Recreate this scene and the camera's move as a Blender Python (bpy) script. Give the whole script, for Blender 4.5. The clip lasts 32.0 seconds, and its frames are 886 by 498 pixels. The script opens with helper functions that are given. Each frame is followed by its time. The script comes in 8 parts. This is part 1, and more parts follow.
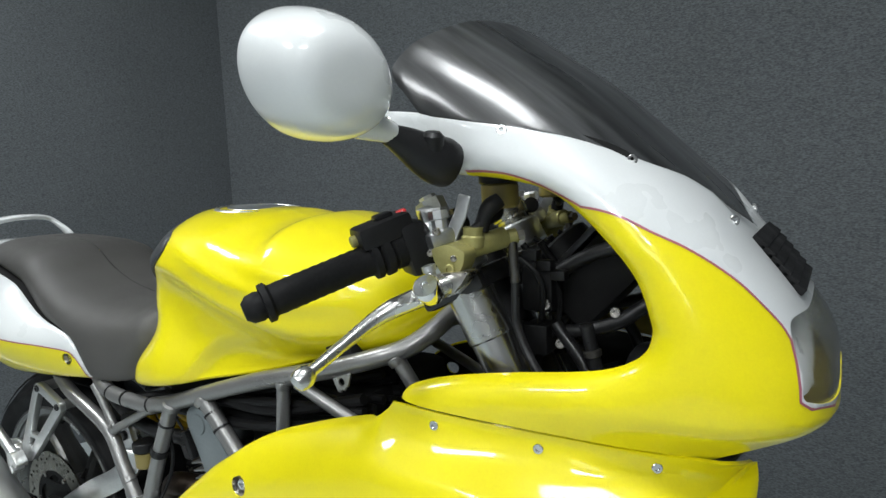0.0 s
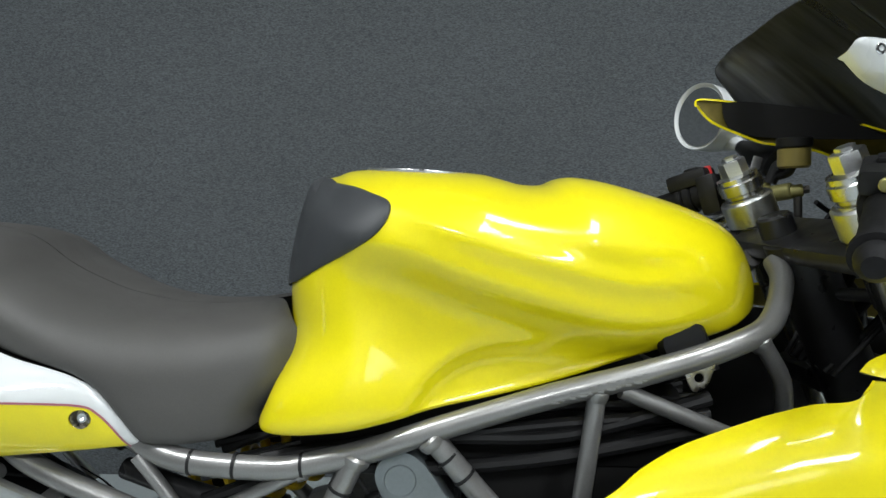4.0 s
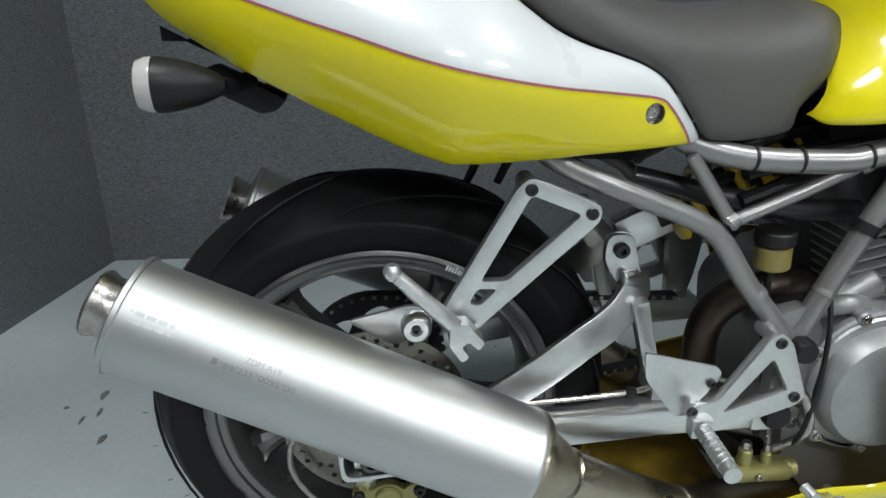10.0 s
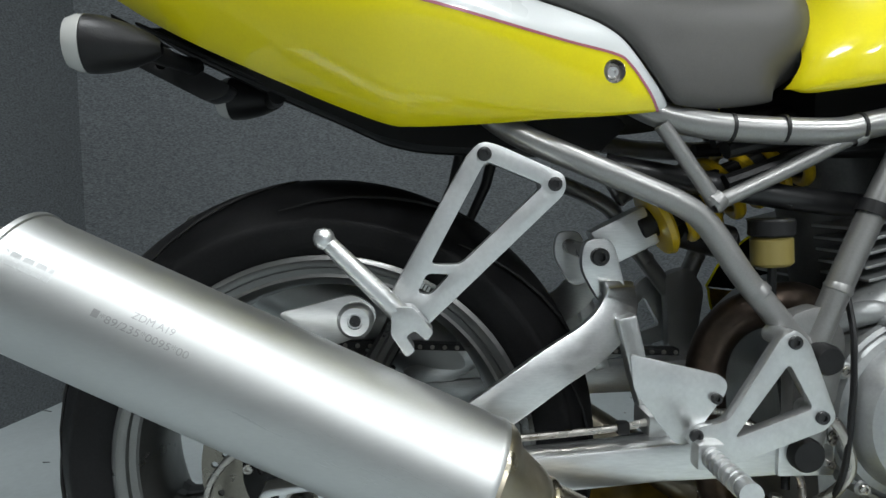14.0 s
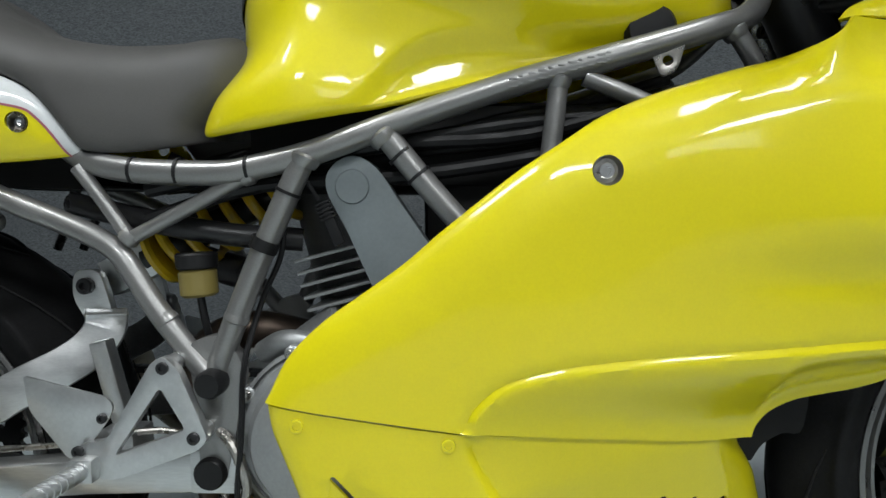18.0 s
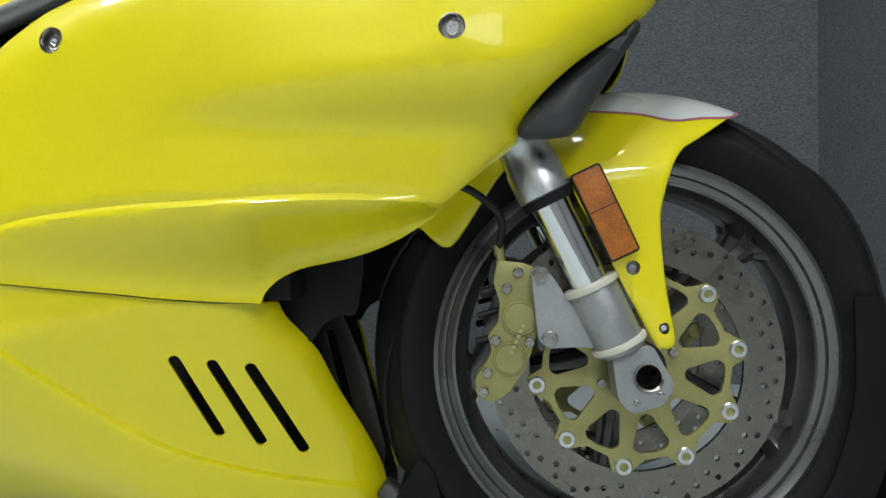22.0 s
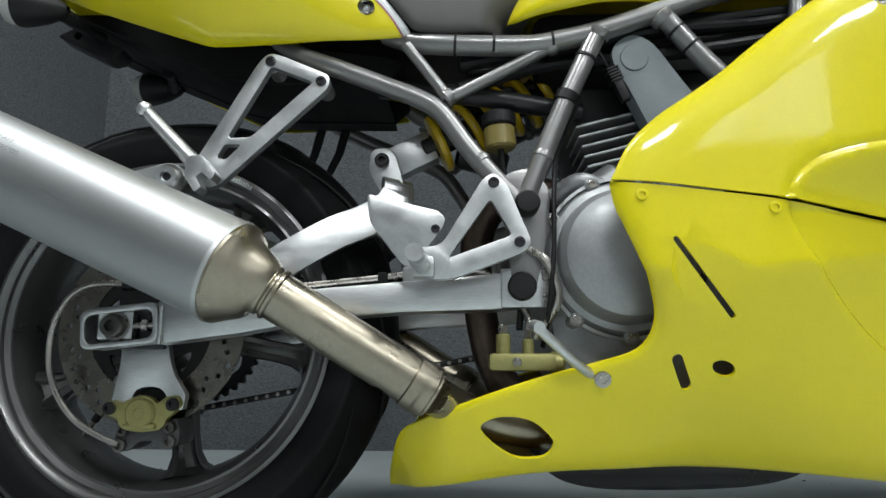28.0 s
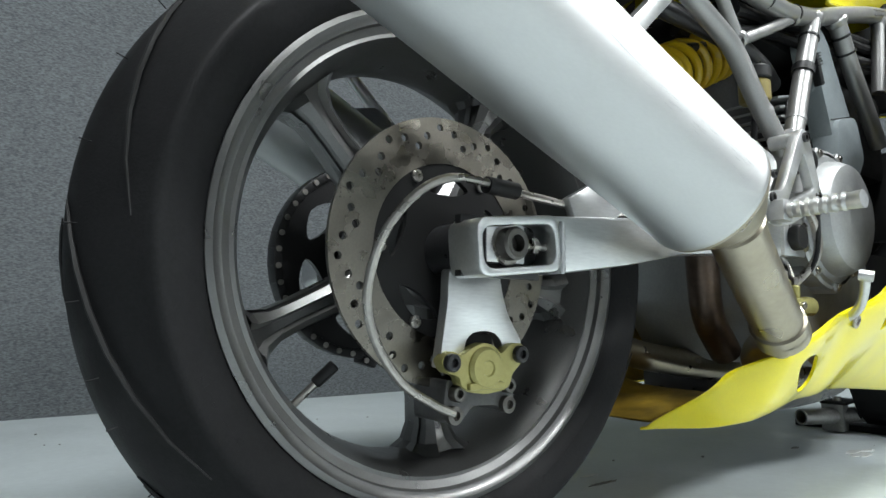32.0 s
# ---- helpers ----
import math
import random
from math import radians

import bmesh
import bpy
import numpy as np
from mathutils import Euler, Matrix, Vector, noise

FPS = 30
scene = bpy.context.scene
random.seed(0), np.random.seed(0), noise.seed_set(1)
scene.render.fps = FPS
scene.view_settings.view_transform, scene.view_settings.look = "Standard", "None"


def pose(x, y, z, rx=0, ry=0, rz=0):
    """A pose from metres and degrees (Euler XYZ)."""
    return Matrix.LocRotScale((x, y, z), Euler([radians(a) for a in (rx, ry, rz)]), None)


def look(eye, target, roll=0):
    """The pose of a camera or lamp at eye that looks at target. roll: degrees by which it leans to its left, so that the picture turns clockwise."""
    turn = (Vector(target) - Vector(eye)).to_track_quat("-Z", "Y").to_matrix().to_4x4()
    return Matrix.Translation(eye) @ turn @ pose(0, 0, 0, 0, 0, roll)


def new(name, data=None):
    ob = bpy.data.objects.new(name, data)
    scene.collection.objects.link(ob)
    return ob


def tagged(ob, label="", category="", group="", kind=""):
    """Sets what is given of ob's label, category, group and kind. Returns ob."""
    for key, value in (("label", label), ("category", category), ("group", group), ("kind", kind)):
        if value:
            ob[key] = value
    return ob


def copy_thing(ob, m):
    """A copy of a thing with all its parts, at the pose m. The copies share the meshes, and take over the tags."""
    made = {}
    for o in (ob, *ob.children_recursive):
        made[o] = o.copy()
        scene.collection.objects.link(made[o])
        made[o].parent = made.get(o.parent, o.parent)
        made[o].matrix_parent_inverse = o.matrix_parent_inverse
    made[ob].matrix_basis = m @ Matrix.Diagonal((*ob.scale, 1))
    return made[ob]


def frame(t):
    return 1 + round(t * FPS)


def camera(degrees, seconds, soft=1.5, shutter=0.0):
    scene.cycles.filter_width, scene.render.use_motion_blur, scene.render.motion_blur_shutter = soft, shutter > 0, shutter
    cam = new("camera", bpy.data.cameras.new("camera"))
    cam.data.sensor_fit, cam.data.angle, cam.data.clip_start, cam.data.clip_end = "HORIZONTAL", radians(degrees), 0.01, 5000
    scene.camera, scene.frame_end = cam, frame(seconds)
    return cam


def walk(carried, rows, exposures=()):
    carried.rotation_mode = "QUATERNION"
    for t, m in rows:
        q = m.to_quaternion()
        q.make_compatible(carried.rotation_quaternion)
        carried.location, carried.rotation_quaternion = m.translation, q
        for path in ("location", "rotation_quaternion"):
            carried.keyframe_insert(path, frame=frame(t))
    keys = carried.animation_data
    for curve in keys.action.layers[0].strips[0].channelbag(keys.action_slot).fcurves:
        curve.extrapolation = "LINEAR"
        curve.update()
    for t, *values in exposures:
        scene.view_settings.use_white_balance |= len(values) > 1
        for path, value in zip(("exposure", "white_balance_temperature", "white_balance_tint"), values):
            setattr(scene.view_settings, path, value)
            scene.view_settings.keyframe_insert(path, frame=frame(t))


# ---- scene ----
cam = camera(68.73, 32.0)
PATH = [
    (0.0, 1.4735, -0.7627, 1.0346, 82.585, 2.244, 31.536),
    (0.5, 1.3687, -0.8045, 1.0364, 82.078, 1.802, 24.405),
    (1.0, 1.2490, -0.8413, 1.0309, 82.237, 1.184, 17.114),
    (1.5, 1.1274, -0.8600, 1.0088, 83.269, 0.333, 10.547),
    (2.0, 1.0262, -0.8593, 0.9802, 84.565, -0.261, 6.243),
    (2.5, 0.9269, -0.8461, 0.9690, 84.603, -0.550, 3.258),
    (3.0, 0.8335, -0.8259, 0.9584, 84.641, -0.710, 1.568),
    (3.5, 0.7562, -0.8152, 0.9518, 84.837, -0.341, 1.508),
    (5.5, 0.4406, -0.7781, 0.9811, 84.724, -0.206, -0.567),
    (6.0, 0.3587, -0.7695, 1.0015, 84.633, -0.265, -1.034),
    (6.5, 0.2770, -0.7648, 1.0277, 84.076, -0.657, -1.529),
    (7.0, 0.1927, -0.7620, 1.0411, 83.549, -0.680, -2.620),
    (7.5, 0.1227, -0.7575, 1.0422, 83.203, -0.729, -3.048),
    (8.0, 0.0798, -0.7441, 1.0039, 82.329, -0.653, -3.300),
    (8.5, 0.0536, -0.7509, 0.9685, 78.935, -0.397, -4.266),
    (9.0, 0.0402, -0.7566, 0.9370, 74.251, -0.499, -4.684),
    (9.5, 0.0362, -0.7623, 0.8893, 70.274, -0.220, -4.744),
    (10.0, 0.0365, -0.7674, 0.8238, 68.215, 0.065, -4.378),
    (10.5, 0.0218, -0.7647, 0.7559, 68.322, 0.133, -4.605),
    (11.0, -0.0010, -0.7401, 0.7090, 69.523, -0.016, -5.415),
    (11.5, -0.0118, -0.7177, 0.6725, 72.733, 0.037, -5.317),
    (12.0, -0.0182, -0.6997, 0.6385, 77.491, 0.110, -5.251),
    (12.5, -0.0144, -0.6938, 0.6090, 81.993, 0.088, -5.006),
    (13.0, 0.0010, -0.7011, 0.5994, 84.241, 0.108, -4.739),
    (13.5, 0.0443, -0.7204, 0.6059, 84.559, 0.224, -3.723),
    (15.5, 0.3502, -0.7745, 0.6085, 86.292, 0.419, 0.162),
    (16.0, 0.4291, -0.7763, 0.6127, 86.238, 0.544, 0.656),
    (16.5, 0.5097, -0.7775, 0.6127, 86.543, 0.501, 1.273),
    (17.0, 0.5865, -0.7804, 0.6193, 86.253, 0.509, 1.656),
    (17.5, 0.6659, -0.7832, 0.6237, 86.064, 0.577, 2.329),
    (18.0, 0.7426, -0.7908, 0.6238, 86.288, 0.581, 2.603),
    (18.5, 0.8238, -0.8024, 0.6266, 86.350, 0.621, 2.835),
    (19.0, 0.9081, -0.8092, 0.6294, 86.274, 0.618, 3.171),
    (19.5, 0.9971, -0.8115, 0.6301, 86.181, 0.566, 3.741),
    (20.0, 1.0930, -0.8055, 0.6278, 85.955, 0.587, 4.663),
    (20.5, 1.1815, -0.7910, 0.6096, 85.970, 0.726, 5.710),
    (21.0, 1.2473, -0.7773, 0.5783, 85.890, 0.854, 6.978),
    (21.5, 1.2830, -0.7793, 0.5334, 86.469, 0.940, 8.044),
    (22.0, 1.2969, -0.7977, 0.4647, 89.028, 0.917, 8.773),
    (22.5, 1.2947, -0.8192, 0.3832, 93.335, 0.918, 9.139),
    (23.0, 1.2896, -0.8326, 0.2990, 98.488, 0.853, 9.661),
    (23.5, 1.2700, -0.8393, 0.2356, 102.450, 0.718, 9.582),
    (24.0, 1.2394, -0.8533, 0.2243, 102.761, 0.716, 9.696),
    (24.5, 1.1735, -0.8719, 0.2206, 102.550, 0.518, 8.769),
    (25.0, 1.0896, -0.8916, 0.2250, 102.039, 0.452, 7.989),
    (25.5, 0.9814, -0.9107, 0.2302, 101.593, 0.423, 6.615),
    (27.5, 0.5233, -0.9040, 0.2570, 100.678, -0.007, 3.034),
    (28.0, 0.4146, -0.8971, 0.2605, 100.798, -0.110, 2.231),
    (28.5, 0.3004, -0.8985, 0.2649, 100.266, -0.284, 0.364),
    (29.0, 0.1960, -0.8964, 0.2623, 99.412, -0.474, -2.239),
    (29.5, 0.0868, -0.8714, 0.2625, 98.070, -0.554, -6.991),
    (30.0, -0.0179, -0.8254, 0.2644, 96.916, -0.492, -12.916),
    (30.5, -0.1332, -0.7494, 0.2634, 96.275, -0.595, -20.808),
    (31.0, -0.2311, -0.6783, 0.2598, 96.010, -0.634, -27.709),
    (31.5, -0.3053, -0.6044, 0.2559, 96.079, -0.515, -33.120),
    (32.0, -0.3572, -0.5296, 0.2546, 95.986, -0.538, -37.404),
]
walk(cam, [(t, pose(x, y, z, rx, ry, rz)) for t, x, y, z, rx, ry, rz in PATH],
     [(0.0, -0.37), (3.0, -0.30), (6.0, -0.19), (8.0, -0.02), (9.0, -0.12), (10.0, -0.37), (11.0, -0.08), (12.0, 0.10), (13.0, -0.03), (15.5, -0.59), (17.0, -0.59), (20.0, -0.58),
      (21.0, -0.44), (22.0, -0.34), (25.0, -0.18), (28.0, -0.40), (29.0, -0.25), (30.0, 0.07), (31.0, 0.28), (32.0, 0.57)])

# ---- light ----
world = bpy.data.worlds.new("World")
scene.world = world
world.use_nodes = True
world.node_tree.nodes["Background"].inputs[0].default_value = (0.55, 0.6, 0.66, 1)
world.node_tree.nodes["Background"].inputs[1].default_value = 0.25


def area(name, at, target, w, h, power, colour=(0.94, 0.98, 1.0)):
    d = bpy.data.lights.new(name, "AREA")
    d.shape, d.size, d.size_y, d.energy, d.color = "RECTANGLE", w, h, power, colour
    ob = new(name, d)
    ob.matrix_world = look(at, target)
    return ob


# square panels under the ceiling, one row over the machine and one behind the camera
LAMPS = [(-0.45, -0.75, 30), (1.45, -0.75, 26), (0.45, -2.6, 41), (2.1, -2.6, 41)]
for x, y, power in LAMPS:
    area("ceiling_lamp_light", (x, y, 2.52), (x, y, 0), 0.62, 0.5, power)

# ---- materials ----
def material(name, colour, rough=0.5, metal=0.0, coat=0.0, grain=0.0, grain_scale=60.0, mottle=0.0, mottle_scale=6.0,
             bump=0.0, bump_scale=300.0, rough_var=0.08, spec=0.5, stretch=(1, 1, 1), coat_rough=0.04):
    """A surface with fine grain, broader mottling, fine relief and uneven gloss."""
    m = bpy.data.materials.new(name)
    m.use_nodes = True
    t = m.node_tree
    b = t.nodes["Principled BSDF"]
    b.inputs["Metallic"].default_value, b.inputs["Coat Weight"].default_value = metal, coat
    b.inputs["Coat Roughness"].default_value, b.inputs["Specular IOR Level"].default_value = coat_rough, spec
    co = t.nodes.new("ShaderNodeTexCoord")
    mp = t.nodes.new("ShaderNodeMapping")
    mp.inputs["Scale"].default_value = stretch
    t.links.new(co.outputs["Object"], mp.inputs["Vector"])

    def noise_at(scale, detail=4.0):
        n = t.nodes.new("ShaderNodeTexNoise")
        n.inputs["Scale"].default_value, n.inputs["Detail"].default_value = scale, detail
        t.links.new(mp.outputs["Vector"], n.inputs["Vector"])
        return n.outputs["Fac"]

    def spread(src, lo, hi):
        r = t.nodes.new("ShaderNodeMapRange")
        r.inputs["From Min"].default_value, r.inputs["From Max"].default_value = 0.3, 0.7
        r.inputs["To Min"].default_value, r.inputs["To Max"].default_value = lo, hi
        t.links.new(src, r.inputs["Value"])
        return r.outputs["Result"]

    def times(a, c):
        n = t.nodes.new("ShaderNodeMath")
        n.operation = "MULTIPLY"
        t.links.new(a, n.inputs[0])
        t.links.new(c, n.inputs[1])
        return n.outputs[0]

    value = times(spread(noise_at(grain_scale), 1 - grain, 1 + grain), spread(noise_at(mottle_scale), 1 - mottle, 1 + mottle))
    mul = t.nodes.new("ShaderNodeVectorMath")
    mul.operation = "SCALE"
    mul.inputs[0].default_value = colour
    t.links.new(value, mul.inputs["Scale"])
    t.links.new(mul.outputs[0], b.inputs["Base Color"])
    t.links.new(spread(noise_at(mottle_scale * 3), max(0.02, rough - rough_var), rough + rough_var), b.inputs["Roughness"])
    if bump:
        n = t.nodes.new("ShaderNodeBump")
        n.inputs["Strength"].default_value, n.inputs["Distance"].default_value = bump, 0.001
        t.links.new(noise_at(bump_scale), n.inputs["Height"])
        t.links.new(n.outputs["Normal"], b.inputs["Normal"])
    return m


YELLOW = material("yellow_paint", (0.81, 0.705, 0.005), 0.36, 0, 0.85, 0.02, 400, 0.03, 3, 0.02, 900, 0.05, 0.25, coat_rough=0.06)
WHITE = material("pearl_white_paint", (0.67, 0.69, 0.69), 0.3, 0, 1.0, 0.01, 400, 0.02, 3, 0.03, 900, 0.05)
PINK = material("dull_red_pinstripe", (0.38, 0.11, 0.15), 0.35, 0, 0.6)
SILVER = material("silver_frame_paint", (0.27, 0.268, 0.262), 0.36, 0.65, 0.3, 0.05, 500, 0.08, 9, 0.05, 700)
WHEEL = material("grey_wheel_paint", (0.17, 0.17, 0.166), 0.33, 0.8, 0.25, 0.05, 500, 0.08, 9, 0.05, 700)
ALLOY = material("cast_alloy", (0.62, 0.63, 0.63), 0.38, 0.9, 0, 0.05, 250, 0.08, 12, 0.12, 500, 0.1)
BRUSHED = material("brushed_alloy", (0.70, 0.71, 0.71), 0.36, 1.0, 0, 0.06, 90, 0.06, 6, 0.05, 300, 0.08, stretch=(1, 6, 6))
CASE = material("grey_engine_paint", (0.36, 0.37, 0.37), 0.42, 0.55, 0, 0.06, 300, 0.1, 14, 0.15, 420, 0.1)
BELT = material("matt_grey_cover", (0.21, 0.24, 0.25), 0.5, 0.1, 0, 0.04, 300, 0.08, 14, 0.15, 420)
CHROME = material("polished_chrome", (0.8, 0.8, 0.8), 0.08, 1.0, 0, 0.02, 200, 0.03, 9, rough_var=0.03)
STEEL = material("worn_steel", (0.42, 0.40, 0.37), 0.32, 1.0, 0, 0.1, 220, 0.15, 18, 0.08, 400, 0.12)
PIPE = material("tanned_steel_pipe", (0.36, 0.325, 0.255), 0.34, 1.0, 0, 0.05, 160, 0.09, 7, 0.05, 300, 0.12)
DISC = material("ground_disc_steel", (0.22, 0.205, 0.175), 0.3, 1.0, 0, 0.06, 500, 0.1, 14, 0.05, 600, 0.1)
GOLD = material("pale_gold_anodised", (0.35, 0.325, 0.125), 0.42, 0.5, 0, 0.06, 300, 0.08, 14, 0.15, 500, 0.1)
RUBBER = material("tyre_rubber", (0.012, 0.012, 0.0125), 0.55, 0, 0, 0.15, 300, 0.2, 8, 0.2, 500, 0.1, 0.13)
CAN = material("satin_alloy_can", (0.545, 0.555, 0.55), 0.47, 1.0, 0, 0.02, 120, 0.025, 5, 0.02, 300, 0.02, stretch=(1, 5, 5))
HEADGLASS = material("clear_headlamp_glass", (0.85, 0.87, 0.86), 0.06, rough_var=0.02)
HEADGLASS.node_tree.nodes["Principled BSDF"].inputs["Transmission Weight"].default_value = 1.0
PLASTIC = material("black_plastic", (0.009, 0.009, 0.0095), 0.45, 0, 0, 0.1, 300, 0.2, 12, 0.2, 600, 0.1, 0.32)
SATIN = material("satin_black_metal", (0.02, 0.02, 0.021), 0.35, 0.2, 0, 0.1, 300, 0.2, 12, 0.1, 500, 0.1)
VINYL = material("dark_grey_vinyl", (0.067, 0.065, 0.061), 0.55, 0, 0, 0.1, 900, 0.14, 5, 0.35, 1400, 0.06)
PAD = material("smooth_dark_grey_pad", (0.04, 0.043, 0.046), 0.5, 0, 0, 0.06, 900, 0.06, 7, 0.2, 1200, 0.05)
CREAM = material("cream_seal", (0.62, 0.6, 0.5), 0.5)
AMBER = material("amber_reflector", (0.42, 0.125, 0.004), 0.35, 0, 0.15, 0.35, 700, 0.2, 40, 0.8, 700)
# darkened copy of the engine paint, with the shade between the fins coloured in
DARKCASE = material("darkened_casting", (0.09, 0.09, 0.09), 0.45, 0.4, 0, 0.1, 300, 0.2, 14, 0.15, 420)
FORKALU = material("polished_fork_alloy", (0.60, 0.60, 0.58), 0.26, 1.0, 0, 0.03, 120, 0.03, 9, 0.02, 300, 0.03)
# stained plastic; its colour is also dimmed for the shaded inside of the belly
STAINED = material("stained_dimmed_yellow_plastic", (0.29, 0.185, 0.018), 0.55, 0, 0, 0.15, 60, 0.55, 14, 0.1, 200)
# tan overspray inside the nose, its colour darkened for the shade in there
OVERSPRAY = material("shaded_yellow_overspray", (0.17, 0.135, 0.022), 0.6, 0, 0, 0.15, 80, 0.3, 9)
LENS = material("clear_plastic_lens", (0.45, 0.45, 0.43), 0.2, 0, 0.5)
RESERVOIR = material("yellowed_reservoir_plastic", (0.22, 0.175, 0.05), 0.4, 0, 0.1)
SPRING = material("yellow_spring_paint", (0.62, 0.42, 0.01), 0.35, 0, 0.5, 0.05, 300, 0.1, 20)
RED = material("red_plastic", (0.5, 0.03, 0.03), 0.4)
SCREEN = material("dark_smoked_screen", (0.030, 0.031, 0.032), 0.34, 0, 0.9, 0.75, 90, 0.35, 12, rough_var=0.08, coat_rough=0.17)
# fine streaks down the screen: scratched lamp reflections put into its colour
for n in SCREEN.node_tree.nodes:
    if n.bl_idname == "ShaderNodeMapping":
        n.vector_type = "TEXTURE"
        n.inputs["Rotation"].default_value = (0, math.radians(38), 0)
        n.inputs["Scale"].default_value = (14, 1, 1)
# matt black parts; also colours the shade on inner faces of the fairings
INNER = material("matt_black_and_inner_shade", (0.010, 0.010, 0.010), 0.65, spec=0.25)
LAMPWHITE = material("bright_lamp_bowl", (0.72, 0.73, 0.72), 0.35, 0.2)
SMOKED = material("smoked_brown_plastic", (0.022, 0.019, 0.014), 0.4, 0, 0, 0.1, 300, 0.2, 12)
MIRROR = material("mirror_glass", (0.85, 0.85, 0.85), 0.02, 1.0, rough_var=0.005)
ENGRAVE = material("engraved_grey_mark", (0.36, 0.36, 0.36), 0.45, 0.9)
EMBOSS = material("embossed_alloy", (0.47, 0.48, 0.48), 0.40, 1.0)
PALE = material("pale_grey_lettering", (0.5, 0.5, 0.5), 0.5)
GOLDMARK = material("worn_pale_print", (0.46, 0.44, 0.26), 0.5, 0.2)
GUNMETAL = material("dark_dirty_steel", (0.13, 0.125, 0.115), 0.4, 0.85, 0, 0.1, 220, 0.2, 18, 0.08, 400, 0.1)


# ---- mesh tools ----
def spl(pts, n=6, closed=False):
    """A smooth line through the points."""
    p = [np.array(q, float) for q in pts]
    if len(p) < 3:
        return [tuple(p[0] + (p[-1] - p[0]) * i / n) for i in range(n + 1)]
    out, m = [], len(p)
    for i in range(m if closed else m - 1):
        if closed:
            a, b, c, d = p[i - 1], p[i], p[(i + 1) % m], p[(i + 2) % m]
        else:
            b, c = p[i], p[i + 1]
            a = p[i - 1] if i else 2 * b - c
            d = p[i + 2] if i + 2 < m else 2 * c - b
        for k in range(n):
            t = k / n
            out.append(tuple(0.5 * (2 * b + (c - a) * t + (2 * a - 5 * b + 4 * c - d) * t * t + (3 * b - a - 3 * c + d) * t ** 3)))
    if not closed:
        out.append(tuple(p[-1]))
    return out


def joined(*runs):
    """One closed outline out of lines laid end to end."""
    out = []
    for r in runs:
        for q in r:
            if not out or math.dist(out[-1], q) > 1e-4:
                out.append(tuple(q))
    if math.dist(out[0], out[-1]) < 1e-4:
        out.pop()
    return out


def curve_at(pts):
    """A smooth function through points of growing x."""
    s = np.array(spl(pts, 8))
    return lambda x: np.interp(x, s[:, 0], s[:, 1])


def smooth(a, b, x):
    t = np.clip((x - a) / (b - a), 0, 1)
    return t * t * (3 - 2 * t)


def part(name, bm, mat, parent, label="", kind="", sharp=35, at=None):
    """Links a bmesh as one mesh object under a thing or a part."""
    me = bpy.data.meshes.new(name)
    bmesh.ops.remove_doubles(bm, verts=bm.verts, dist=1e-6)
    bmesh.ops.recalc_face_normals(bm, faces=bm.faces)
    lim = radians(sharp)
    for f in bm.faces:
        f.smooth = True
    for e in bm.edges:
        if len(e.link_faces) != 2 or e.calc_face_angle(0) > lim:
            e.smooth = False
    bm.to_mesh(me)
    bm.free()
    for m in (mat if isinstance(mat, (list, tuple)) else [mat]):
        me.materials.append(m)
    ob = new(name, me)
    if parent:
        ob.parent = parent
    if at is not None:
        ob.matrix_basis = at
    return tagged(ob, label, kind=kind)


def thing(name, label, category, at=None, group="", kind=""):
    ob = new(name)
    ob.empty_display_size = 0.1
    if at is not None:
        ob.matrix_basis = at
    return tagged(ob, label, category, group, kind)


def again(ob, m, parent=None):
    """The same mesh again as an object of its own."""
    o = ob.copy()
    scene.collection.objects.link(o)
    o.parent = parent or ob.parent
    o.matrix_basis = m
    return o


def basis(axis, up=(0, 0, 1)):
    z = Vector(axis).normalized()
    u = Vector(up)
    if abs(z.dot(u)) > 0.98:
        u = Vector((1, 0, 0))
    x = u.cross(z).normalized()
    return Matrix((x, z.cross(x), z)).transposed().to_4x4()


def tube(path, r, seg=14, caps=True, bm=None):
    """A round bar along a line; r is one radius or one for each point."""
    bm = bm or bmesh.new()
    p = [Vector(q) for q in path]
    rs = r if isinstance(r, (list, tuple)) else [r] * len(p)
    up, rings = None, []
    for i, q in enumerate(p):
        d = (p[min(i + 1, len(p) - 1)] - p[max(i - 1, 0)]).normalized()
        if up is None:
            up = Vector((0, 0, 1)) if abs(d.z) < 0.9 else Vector((1, 0, 0))
        x = up.cross(d).normalized()
        up = d.cross(x).normalized()
        rings.append([bm.verts.new(q + (x * math.cos(a) + up * math.sin(a)) * rs[i]) for a in (2 * math.pi * k / seg for k in range(seg))])
    for a, b in zip(rings, rings[1:]):
        for k in range(seg):
            bm.faces.new((a[k], a[(k + 1) % seg], b[(k + 1) % seg], b[k]))
    if caps:
        bm.faces.new(rings[0][::-1])
        bm.faces.new(rings[-1])
    return bm


def lathe(profile, seg=48, at=Matrix(), bm=None, closed=False):
    """Turns (radius, height) points round the z axis of the pose."""
    bm = bm or bmesh.new()
    rings = []
    for r, h in profile:
        if r < 1e-6:
            rings.append([bm.verts.new(at @ Vector((0, 0, h)))])
        else:
            rings.append([bm.verts.new(at @ Vector((r * math.cos(a), r * math.sin(a), h))) for a in (2 * math.pi * k / seg for k in range(seg))])
    pairs = list(zip(rings, rings[1:])) + ([(rings[-1], rings[0])] if closed else [])
    for a, b in pairs:
        for k in range(seg):
            q = [a[k % len(a)], a[(k + 1) % len(a)], b[(k + 1) % len(b)], b[k % len(b)]]
            q = list(dict.fromkeys(q))
            if len(q) > 2:
                bm.faces.new(q)
    return bm


